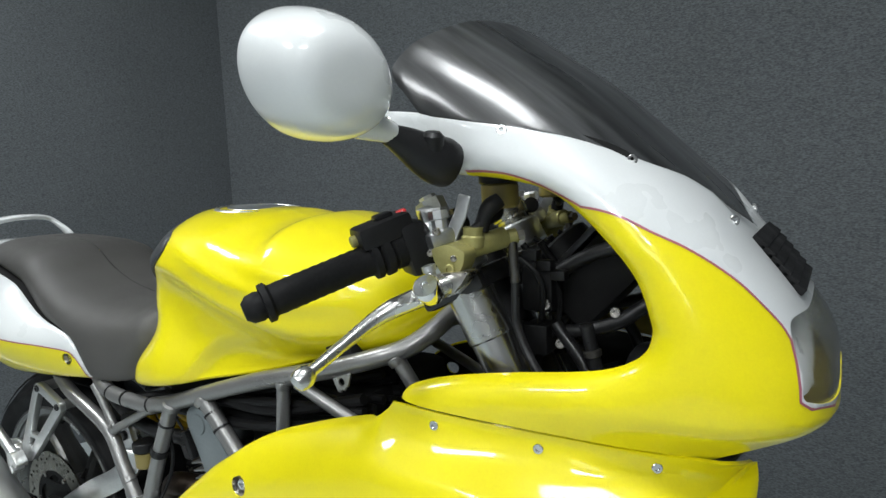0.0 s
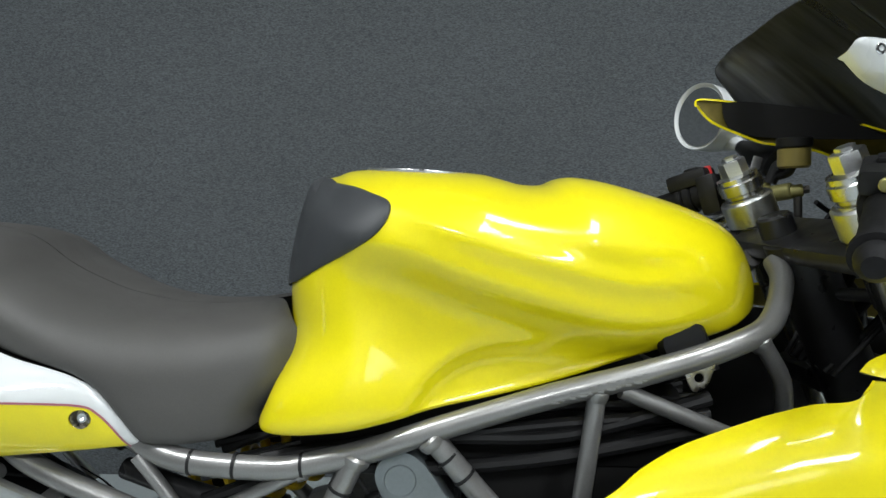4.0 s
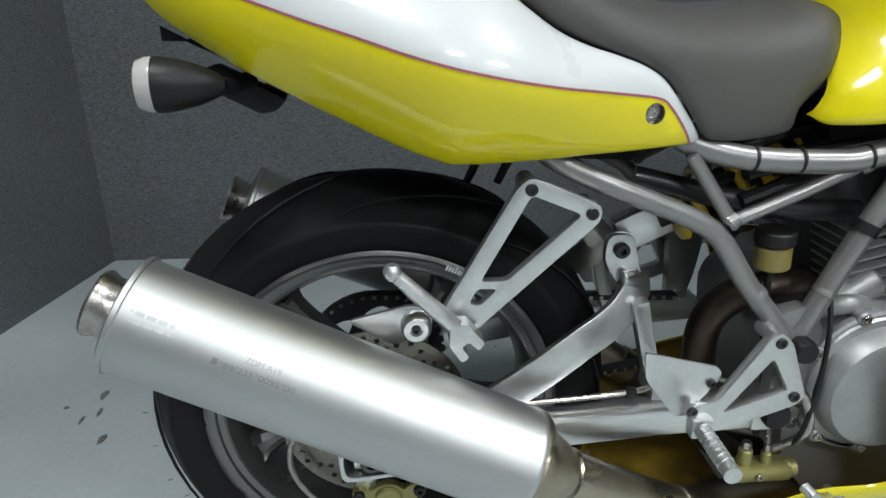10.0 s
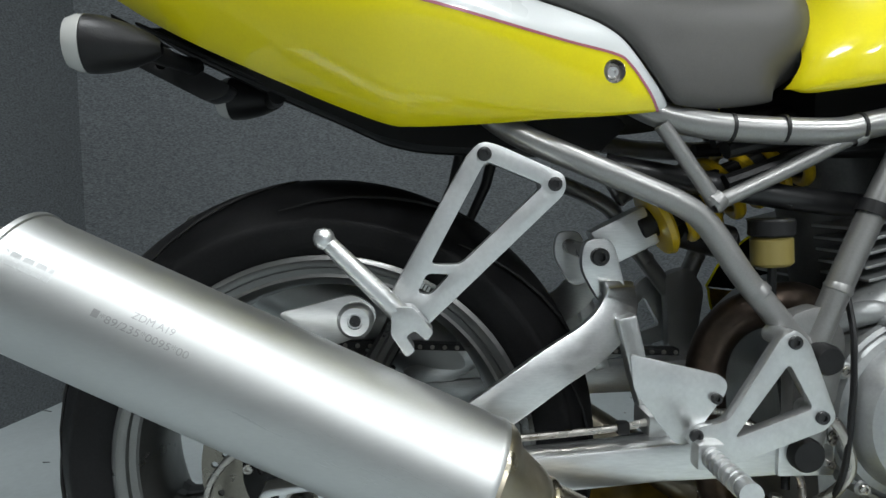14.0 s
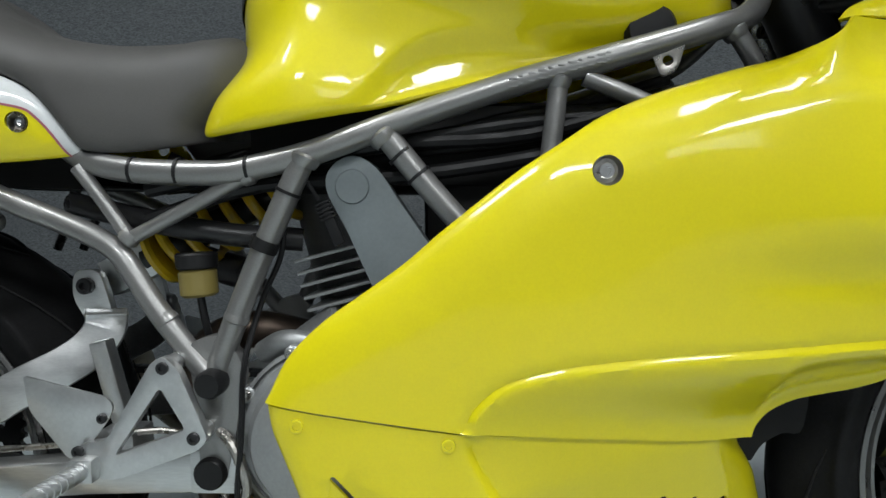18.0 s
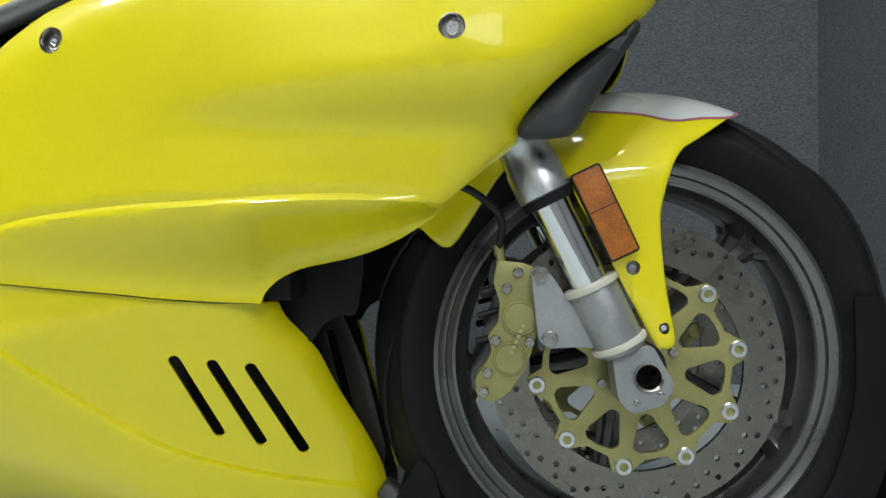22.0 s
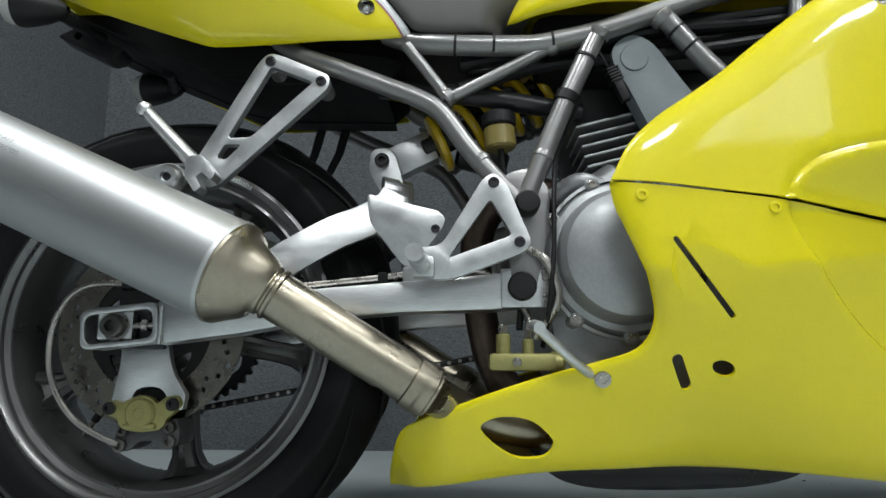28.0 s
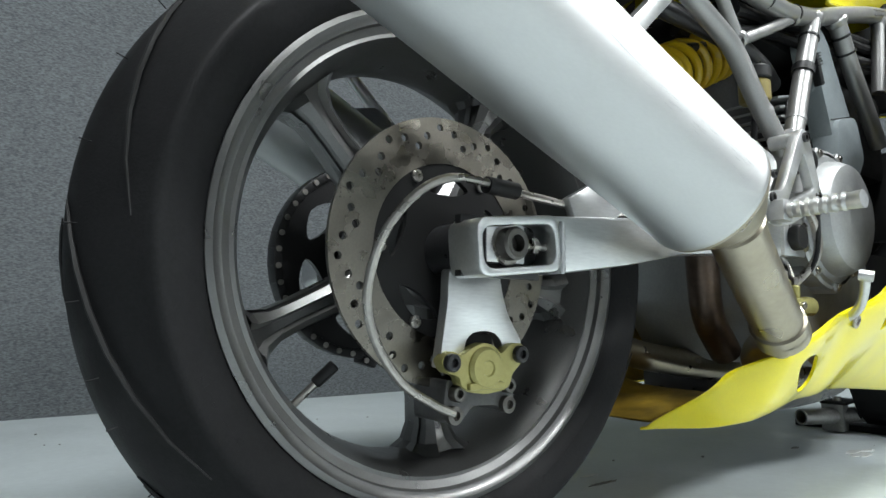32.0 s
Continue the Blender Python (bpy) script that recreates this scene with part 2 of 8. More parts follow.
def rod(a, b, r, seg=16, chamfer=0.0, bm=None):
    a, b = Vector(a), Vector(b)
    n, c = (b - a).length, min(chamfer, r * 0.6)
    at = Matrix.Translation(a) @ basis(b - a)
    prof = [(0, 0), (r - c, 0), (r, c), (r, n - c), (r - c, n), (0, n)] if c else [(0, 0), (r, 0), (r, n), (0, n)]
    return lathe(prof, seg, at, bm)


def block(lo, hi, bevel=0.003, at=Matrix(), bm=None):
    own = bmesh.new()
    c, s = (Vector(lo) + Vector(hi)) / 2, Vector(hi) - Vector(lo)
    bmesh.ops.create_cube(own, size=1, matrix=Matrix.Translation(c) @ Matrix.Diagonal((*s, 1)))
    if bevel:
        bmesh.ops.bevel(own, geom=own.edges[:], offset=min(bevel, min(s) * 0.4), segments=2, profile=0.6, affect="EDGES")
    own.transform(at)
    if bm is None:
        return own
    return merge(bm, own)


def merge(bm, other):
    me = bpy.data.meshes.new("joint")
    other.to_mesh(me)
    other.free()
    bm.from_mesh(me)
    bpy.data.meshes.remove(me)
    return bm


def inside(pts, loop):
    """Which of the points lie within the closed loop."""
    p, q = np.asarray(pts), np.asarray(loop)
    r = np.zeros(len(p), bool)
    for (x0, y0), (x1, y1) in zip(q, np.roll(q, -1, 0)):
        c = (y0 > p[:, 1]) != (y1 > p[:, 1])
        with np.errstate(divide="ignore", invalid="ignore"):
            r ^= c & (p[:, 0] < (x1 - x0) * (p[:, 1] - y0) / (y1 - y0 + 1e-30) + x0)
    return r


def gap_to(pts, line, closed=True):
    """Distance of each point to a line."""
    p, a = np.asarray(pts)[:, None, :], np.asarray(line)
    b = np.roll(a, -1, 0)
    if not closed:
        a, b = a[:-1], b[:-1]
    d = b - a
    t = np.clip(((p - a) * d).sum(2) / ((d * d).sum(1) + 1e-18), 0, 1)
    return np.sqrt((((a + t[..., None] * d) - p) ** 2).sum(2)).min(1)


def flat_fill(outline, holes=(), step=0.01, rings=(), lines=()):
    """Triangles that fill an outline with holes: places in the plane, and index triples."""
    from mathutils.geometry import delaunay_2d_cdt
    pts, edges = [], []
    for loop in (outline, *holes):
        k = len(pts)
        pts += loop
        edges += [(k + i, k + (i + 1) % len(loop)) for i in range(len(loop))]
    for line in lines:
        k = len(pts)
        pts += line
        edges += [(k + i, k + i + 1) for i in range(len(line) - 1)]
    o = np.array(outline)
    lo, hi = o.min(0), o.max(0)
    gx, gy = np.meshgrid(np.arange(lo[0] + step / 2, hi[0], step), np.arange(lo[1] + step / 2, hi[1], step * 0.866))
    gx[1::2] += step / 2
    grid = np.stack([gx.ravel(), gy.ravel()], 1)

    def kept(q, far):
        q = q[inside(q, outline)]
        for h in holes:
            q = q[~inside(q, h)]
        ok = np.ones(len(q), bool)
        for loop in (outline, *holes):
            ok &= gap_to(q, loop) > far
        for line in lines:
            ok &= gap_to(q, line, False) > min(far, step * 0.3)
        return q[ok]

    far = max(rings) if rings else 0
    steiner = [kept(grid, far + step * 0.45)]
    nrm = np.roll(o, -1, 0) - np.roll(o, 1, 0)
    nrm = np.stack([-nrm[:, 1], nrm[:, 0]], 1) / (np.linalg.norm(nrm, axis=1)[:, None] + 1e-12)
    area2 = (o[:, 0] * np.roll(o[:, 1], -1) - np.roll(o[:, 0], -1) * o[:, 1]).sum()
    nrm *= 1 if area2 > 0 else -1
    for r in rings:
        steiner.append(kept(o + nrm * r, r * 0.9))
    st = np.concatenate(steiner)
    v, _, f, orig, _, _ = delaunay_2d_cdt([Vector(q) for q in pts] + [Vector(q) for q in st], edges, [], 0, 1e-6)
    v = np.array([(q.x, q.y) for q in v])
    tri = [tuple(t) for t in f]
    mid = np.array([v[list(t)].mean(0) for t in tri])
    ok = inside(mid, outline)
    for h in holes:
        ok &= ~inside(mid, h)
    return v, [t for t, k in zip(tri, ok) if k], mid[ok]


def shell(outline, depth, holes=(), step=0.01, rings=(0.0015, 0.005, 0.011), thick=0.003, lines=(), paint=None, back=0, both=False,
          place=None):
    """A moulded panel: the outline in the side view, pushed out sideways by depth(x, z), with a wall thickness and a rim.
    both: its mirror image joins it along the middle. paint(x, z) gives each facet its material."""
    v, tri, mid = flat_fill(outline, holes, step, rings, lines)
    bm = bmesh.new()
    xyz = place(v) if place else np.stack([v[:, 0], -depth(v[:, 0], v[:, 1]), v[:, 1]], 1)
    which = paint(mid[:, 0], mid[:, 1]) if paint else np.zeros(len(tri), int)
    behind = back(mid[:, 0], mid[:, 1]) if callable(back) else np.full(len(tri), back)
    q = np.array([xyz[list(k)] for k in tri])
    lean = np.cross(q[:, 1] - q[:, 0], q[:, 2] - q[:, 0])[:, 1].sum()
    if lean > 0:
        tri = [k[::-1] for k in tri]
    for side in ((1, -1) if both else (1,)):
        front = [bm.verts.new((p[0], p[1] * side, p[2])) for p in xyz]
        for t, w in zip(tri, which):
            f = bm.faces.new([front[i] for i in (t if side == 1 else t[::-1])])
            f.material_index = int(w)
        if thick:
            bm.normal_update()
            rear = {}
            for i in {i for t in tri for i in t}:
                n = front[i].normal
                rear[i] = bm.verts.new(front[i].co - n * thick)
            count = {}
            for t in tri:
                for a, b in ((t[0], t[1]), (t[1], t[2]), (t[2], t[0])):
                    key = (min(a, b), max(a, b))
                    count[key] = count.get(key, 0) + 1
            for t, w in zip(tri, behind):
                f = bm.faces.new([rear[i] for i in (t if side == -1 else t[::-1])])
                f.material_index = int(w)
            for (a, b), c in count.items():
                if c == 1:
                    f = bm.faces.new((front[a], front[b], rear[b], rear[a]))
                    f.material_index = 0
    if both:
        bmesh.ops.remove_doubles(bm, verts=bm.verts, dist=2e-4)
    return bm


def dome(d, h, p=2.0):
    """Rises from 0 at the rim to 1 at h like a quarter round."""
    return np.power(np.clip(1 - np.power(np.clip(1 - d / h, 0, 1), p), 0, 1), 1 / p)


def plate(outline, y0, y1, holes=(), bevel=0.0015):
    """A flat plate in the side view between two depths, with holes through it."""
    v, tri, _ = flat_fill(outline, holes, 10.0)
    bm = bmesh.new()
    back = [bm.verts.new((p[0], y1, p[1])) for p in v]
    o = np.array(outline)
    a = [bm.verts.new((p[0], y0, p[1])) for p in v]
    count = {}
    for t in tri:
        bm.faces.new([a[i] for i in t])
        bm.faces.new([back[i] for i in t[::-1]])
        for p, q in ((t[0], t[1]), (t[1], t[2]), (t[2], t[0])):
            key = (min(p, q), max(p, q))
            count.setdefault(key, []).append((p, q))
    for key, c in count.items():
        if len(c) == 1:
            p, q = c[0]
            bm.faces.new((a[q], a[p], back[p], back[q]))
    bmesh.ops.recalc_face_normals(bm, faces=bm.faces)
    if bevel:
        rim = [e for e in bm.edges if len(e.link_faces) == 2 and e.calc_face_angle(0) > 1.2 and abs(e.verts[0].co.y - e.verts[1].co.y) < 1e-7]
        bmesh.ops.bevel(bm, geom=rim, offset=bevel, segments=2, profile=0.5, affect="EDGES", clamp_overlap=True)
    return bm


def ring_loop(x, z, r, n=20, squash=1.0, turn=0.0):
    c, s = math.cos(turn), math.sin(turn)
    return [(x + r * (math.cos(a) * c - squash * math.sin(a) * s), z + r * (math.cos(a) * s + squash * math.sin(a) * c)) for a in (2 * math.pi * k / n for k in range(n))]


def slot_loop(x0, z0, x1, z1, r, n=7):
    """A long hole with round ends."""
    t = math.atan2(z1 - z0, x1 - x0)
    one = [(x1 + r * math.cos(t - math.pi / 2 + math.pi * k / n), z1 + r * math.sin(t - math.pi / 2 + math.pi * k / n)) for k in range(n + 1)]
    two = [(x0 + r * math.cos(t + math.pi / 2 + math.pi * k / n), z0 + r * math.sin(t + math.pi / 2 + math.pi * k / n)) for k in range(n + 1)]
    return one + two


def rounded(pts, r, n=4):
    """A closed outline with its corners rounded; r is one radius or one each."""
    out, m = [], len(pts)
    for i, q in enumerate(pts):
        rr = r[i] if isinstance(r, (list, tuple)) else r
        a, b, c = (np.array(k, float) for k in (pts[i - 1], q, pts[(i + 1) % m]))
        u, w = (a - b), (c - b)
        lu, lw = np.linalg.norm(u), np.linalg.norm(w)
        k = min(rr, lu * 0.45, lw * 0.45)
        p0, p2 = b + u / lu * k, b + w / lw * k
        for j in range(n + 1):
            t = j / n
            out.append(tuple((1 - t) ** 2 * p0 + 2 * t * (1 - t) * b + t * t * p2))
    return out


def bolt_mesh(r, h, socket=True):
    """A cap screw with its socket, pointing along z."""
    s = r * 0.5
    prof = [(r * 1.0, 0), (r, h * 0.8), (r * 0.86, h)]
    prof += [(s, h), (s, h * 0.35), (0, h * 0.35)] if socket else [(r * 0.4, h * 1.12), (0, h * 1.15)]
    return lathe(prof, 16)


BOLTS = {}


def bolt(at, axis, r, h, parent, mat=None, label="", name="bolt", socket=True):
    key = (name, round(r, 4), round(h, 4), (mat or STEEL).name, socket)
    m = Matrix.Translation(at) @ basis(axis)
    if key not in BOLTS:
        BOLTS[key] = part(name, bolt_mesh(r, h, socket), mat or STEEL, parent, label, at=m)
        return BOLTS[key]
    return again(BOLTS[key], m, parent)

# ---- room ----
def carpet(name, colour):
    """Grey ribbed carpet lining: short flecks over a dark ground."""
    m = material(name, colour, 0.92, 0, 0, 0.0, 200, 0.05, 2.5, 0.5, 420, 0.02, 0.15)
    t = m.node_tree
    b = t.nodes["Principled BSDF"]
    co = t.nodes.new("ShaderNodeTexCoord")
    mp = t.nodes.new("ShaderNodeMapping")
    mp.inputs["Scale"].default_value = (150, 150, 420)
    t.links.new(co.outputs["Object"], mp.inputs["Vector"])
    n = t.nodes.new("ShaderNodeTexNoise")
    n.inputs["Scale"].default_value, n.inputs["Detail"].default_value = 1.0, 3.0
    t.links.new(mp.outputs[0], n.inputs["Vector"])
    r = t.nodes.new("ShaderNodeMapRange")
    r.inputs["From Min"].default_value, r.inputs["From Max"].default_value = 0.3, 0.72
    r.inputs["To Min"].default_value, r.inputs["To Max"].default_value = 0.62, 1.45
    t.links.new(n.outputs["Fac"], r.inputs["Value"])
    old = b.inputs["Base Color"].links[0].from_socket
    mul = t.nodes.new("ShaderNodeVectorMath")
    mul.operation = "SCALE"
    t.links.new(old, mul.inputs[0])
    t.links.new(r.outputs[0], mul.inputs["Scale"])
    t.links.new(mul.outputs[0], b.inputs["Base Color"])
    return m


CARPET = carpet("grey_carpet_wall", (0.115, 0.125, 0.132))
CARPET_SIDE = carpet("grey_carpet_side_wall", (0.115, 0.125, 0.132))
FLOOR = material("grey_painted_concrete", (0.45, 0.50, 0.51), 0.5, 0, 0, 0.04, 90, 0.09, 2.2, 0.12, 180, 0.1)
CEILING = material("white_ceiling_tile", (0.7, 0.7, 0.68), 0.9, 0, 0, 0.05, 120, 0.03, 2)
# for walls out of view; this grey sets how much fill they throw back
UNSEEN_WALL = material("unseen_fill_wall", (0.27, 0.275, 0.28), 0.8, 0, 0, 0.04, 40, 0.08, 1.2, 0.1, 120)
X0, X1, Y0, Y1, ZC, FZ = -0.87, 2.09, -3.6, 1.23, 2.7, 0.0160


def slab(name, lo, hi, mat, label):
    return tagged(part(name, block(lo, hi, 0), mat, None), label, "wall", kind="structure")


tagged(part("floor", block((-3.5, Y0 - 0.2, -0.12), (4.2, Y1 + 0.12, FZ), 0), FLOOR, None), "grey painted concrete floor with scuffs", "floor", kind="structure")
slab("wall_north", (X0 - 0.12, Y1, -0.1), (X1 + 0.12, Y1 + 0.12, ZC), CARPET, "dark grey ribbed carpet back wall behind the motorcycle")


def slanted_wall(name, a, b, mat, label):
    """A wall on the line a to b of the floor plan."""
    a, b = Vector((*a, 0)), Vector((*b, 0))
    d = (b - a).normalized()
    n = Vector((-d.y, d.x, 0)) * 0.1
    bm = bmesh.new()
    lo = [bm.verts.new(p + Vector((0, 0, -0.1))) for p in (a, b, b + n, a + n)]
    hi = [bm.verts.new(p + Vector((0, 0, ZC))) for p in (a, b, b + n, a + n)]
    bm.faces.new(lo[::-1])
    bm.faces.new(hi)
    for i in range(4):
        bm.faces.new((lo[i], lo[(i + 1) % 4], hi[(i + 1) % 4], hi[i]))
    return tagged(part(name, bm, mat, None), label, "wall", kind="structure")


slanted_wall("wall_west", (-1.2, -0.35), (X0, Y1), CARPET_SIDE, "dark grey carpet-lined side wall of the photo booth")
slanted_wall("wall_east", (X1, Y1), (2.5, -0.35), CARPET_SIDE, "dark grey carpet-lined side wall of the photo booth")
slab("wall_south", (-3.5, Y0 - 0.12, -0.1), (4.2, Y0, ZC), UNSEEN_WALL, "unseen grey wall opposite the machine, toned for its fill light")
slab("wall_far_west", (-3.62, Y0 - 0.12, -0.1), (-3.5, Y1 + 0.12, ZC), UNSEEN_WALL, "unseen grey end wall, toned for its fill light")
slab("wall_far_east", (4.2, Y0 - 0.12, -0.1), (4.32, Y1 + 0.12, ZC), UNSEEN_WALL, "unseen grey end wall, toned for its fill light")
tagged(part("ceiling", block((-3.5, Y0, ZC), (4.2, Y1 + 0.12, ZC + 0.1), 0), CEILING, None), "white workshop ceiling", "ceiling", kind="structure")

# ---- motorcycle: bodywork ----
bike = thing("motorcycle", "yellow and white fully faired sports motorcycle on its wheels", "motorcycle")

# nose line of the upper fairing and the screen, by height
nose_x = curve_at([(0.66, 1.312), (0.70, 1.362), (0.72, 1.392), (0.735, 1.427), (0.748, 1.462), (0.762, 1.475), (0.79, 1.479), (0.83, 1.475), (0.86, 1.463), (0.887, 1.4485), (0.91, 1.4335), (0.955, 1.3985),
                   (0.996, 1.3685), (1.057, 1.3075), (1.114, 1.2455), (1.162, 1.1785), (1.206, 1.1165), (1.22, 1.08), (1.24, 1.0)])
NOSE_R = 0.2


def squared(a, z):
    """How far the section of the nose stands out beyond a round one, at angle a and height z."""
    full = np.interp(z, [0.74, 0.80, 0.95, 1.05, 1.2], [0.3, 1.1, 1.03, 0.5, 0.2])
    return 1 + full * ((np.abs(np.cos(a)) ** 3.5 + np.abs(np.sin(a)) ** 3.5) ** (-1 / 3.5) - 1)


def nose_u(x, z):
    """Arc length from the middle line of the nose back along the side."""
    s = np.maximum(nose_x(z) - x, 0)
    lo, hi = np.zeros_like(s + 0.0), np.full_like(s + 0.0, math.pi / 2)
    for _ in range(40):
        a = (lo + hi) / 2
        near = NOSE_R * (1 - squared(a, z) * np.cos(a)) < s
        lo, hi = np.where(near, a, lo), np.where(near, hi, a)
    return np.where(s < NOSE_R, NOSE_R * lo, NOSE_R * math.pi / 2 + s - NOSE_R)


def chin(u, z):
    """The nose draws in towards its lower edge."""
    return np.interp(u, [0, 0.14, 0.205, 0.256, 0.314, 0.37, 0.45], [0.02, 0.03, 0.03, 0.022, 0.010, 0.005, 0]) * smooth(0.80, 0.752, z)


def nose_place(lip, out=0.0, flare=0.09):
    """Maps (arc length, height) to the fairing's skin; lip(u, z) draws the rim inwards."""
    def f(v):
        u, z = v[:, 0], v[:, 1]
        a = np.clip(u / NOSE_R, 0, math.pi / 2)
        over = np.maximum(u - NOSE_R * math.pi / 2, 0)
        pull = lip(u, z) + chin(u, z) - out
        r = NOSE_R * squared(a, z) - pull
        x = nose_x(z) - NOSE_R + r * np.cos(a) - over
        y = -(r * np.sin(a) + flare * over)
        return np.stack([x, y, z], 1)
    return f


def in_u(pts):
    p = np.array(pts)
    return [tuple(q) for q in np.stack([nose_u(p[:, 0], p[:, 1]), p[:, 1]], 1)]


def rim(outline, r, deep):
    line = np.array(outline)
    return lambda a, b: deep * (1 - dome(gap_to(np.stack([a, b], 1), line), r))


def line_gap(line):
    return lambda a, b: gap_to(np.stack([a, b], 1), line, False)


# upper fairing: white above the pinstripe, yellow below, open behind the nose
top_edge = in_u(spl([(1.036, 1.078), (1.043, 1.092), (1.07, 1.092), (1.11, 1.087), (1.155, 1.079), (1.19, 1.073), (1.22, 1.066), (1.25, 1.058), (1.285, 1.044), (1.311, 1.032), (1.338, 1.018), (1.360, 1.001)], 6)) + [(0.0, 0.966)]
lamp_edge = [(0.0, 0.884), (0.056, 0.885), (0.112, 0.887), (0.130, 0.874), (0.136, 0.856), (0.142, 0.838), (0.145, 0.826), (0.137, 0.820), (0.10, 0.812), (0.0, 0.806)]
joint_edge = in_u(spl([(1.395, 0.750), (1.36, 0.758), (1.31, 0.764), (1.252, 0.769), (1.195, 0.773), (1.136, 0.777), (1.10, 0.780), (1.063, 0.784)], 6))
opening = in_u(spl([(1.063, 0.784), (1.074, 0.795), (1.10, 0.805), (1.140, 0.814), (1.20, 0.823), (1.252, 0.829), (1.290, 0.836), (1.318, 0.847), (1.333, 0.859), (1.339, 0.874), (1.338, 0.886), (1.329, 0.916), (1.314, 0.940),
                    (1.286, 0.970), (1.257, 0.995), (1.230, 1.009), (1.196, 1.017), (1.165, 1.021), (1.135, 1.024), (1.10, 1.037), (1.06, 1.055), (1.036, 1.078)], 6))
upper_line = joined(top_edge, [(0.0, 0.966), (0.0, 0.925)], spl(lamp_edge, 6), [(0.0, 0.806), (0.0, 0.775), (0.0, 0.742)], joint_edge, opening)
stripe = in_u(spl([(1.150, 1.027), (1.172, 1.0265), (1.197, 1.023), (1.226, 1.0135), (1.254, 1.000), (1.270, 0.991)], 6) + spl([(1.270, 0.991), (1.286, 0.988), (1.306, 0.981), (1.330, 0.968), (1.355, 0.955), (1.376, 0.941), (1.398, 0.923), (1.417, 0.903), (1.431, 0.886), (1.439, 0.873)], 6)[1:]) + [(0.139, 0.855), (0.146, 0.836), (0.149, 0.823), (0.139, 0.815), (0.10, 0.807), (0.0, 0.801)]
roll = line_gap(opening)
seam = line_gap(top_edge)


def upper_lip(u, z):
    d = roll(u, z)
    return 0.022 * (1 - dome(d, 0.030)) + 0.004 * (1 - dome(seam(u, z), 0.006))


white_area = stripe + [(0.0, 0.80), (0.0, 1.3), (0.8, 1.3), (0.8, 1.0), (stripe[0][0] + 0.005, 1.022)]


def upper_paint(u, z):
    return inside(np.stack([u, z], 1), white_area).astype(int)


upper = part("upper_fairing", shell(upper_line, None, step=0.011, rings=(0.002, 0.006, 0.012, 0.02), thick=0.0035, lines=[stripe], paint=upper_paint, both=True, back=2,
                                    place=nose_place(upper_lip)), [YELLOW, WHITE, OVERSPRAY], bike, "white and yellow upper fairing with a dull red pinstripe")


def stripe_band(line, place, width=0.0013):
    """A thin painted line that lies on the skin."""
    v = np.array(line)
    d = np.gradient(v, axis=0)
    n = np.stack([-d[:, 1], d[:, 0]], 1) / (np.linalg.norm(d, axis=1)[:, None] + 1e-9)
    bm = bmesh.new()
    for side in (1, -1):
        a, b = place(v + n * width), place(v - n * width)
        rows = [[bm.verts.new((q[0], q[1] * side, q[2])) for q in k] for k in (a, b)]
        for i in range(len(v) - 1):
            bm.faces.new((rows[0][i], rows[0][i + 1], rows[1][i + 1], rows[1][i]))
    return bm


part("pinstripe", stripe_band(stripe, nose_place(upper_lip, 0.0006)), PINK, upper)

# smoked screen
screen_top = in_u(spl([(1.100, 1.088), (1.084, 1.108), (1.072, 1.122), (1.067, 1.134), (1.071, 1.146), (1.084, 1.164)], 6)) + [(0.171, 1.175), (0.138, 1.185), (0.106, 1.193), (0.07, 1.198), (0.03, 1.200), (0.0, 1.2005)]
screen_line = joined([(u, z - 0.008) for u, z in top_edge[18:-1]], [(0.0, 0.960)], [(0.0, 0.960 + 0.2405 * k / 14) for k in range(15)], screen_top[::-1])
part("windscreen", shell(screen_line, None, step=0.014, rings=(0.003, 0.008), thick=0.003, both=True,
                         place=nose_place(lambda u, z: 0.0015 * (1 - dome(gap_to(np.stack([u, z], 1), screen_line), 0.006)), 0.0035 - 0.004)), SCREEN, bike, "dark smoked plastic windscreen")
# headlamp glass
lens = part("headlamp_lens", shell(joined([(0.0, 0.882)], spl(lamp_edge, 6), [(0.0, 0.806 + 0.076 * k / 8) for k in range(9)]), None, step=0.012, thick=0.004, both=True,
                            place=nose_place(lambda u, z: 0.004 - 0.005 * dome(np.maximum(0.142 - u, 0), 0.06) * dome(np.maximum(np.minimum(z - 0.806, 0.884 - z), 0), 0.03))), HEADGLASS, bike, "clear plastic headlamp lens")
lens.visible_shadow = False
part("lamp_reflector", shell(joined([(0.0, 0.880)], spl([(u * 0.97, 0.845 + (z - 0.845) * 0.97) for u, z in lamp_edge], 6), [(0.0, 0.8075 + 0.0725 * k / 8) for k in range(9)]), None, step=0.014, thick=0.002, both=True,
                             place=nose_place(lambda u, z: 0.014 + 0.008 * dome(np.maximum(0.142 - u, 0), 0.10))), LAMPWHITE, bike, "bright bowl of the headlamp")

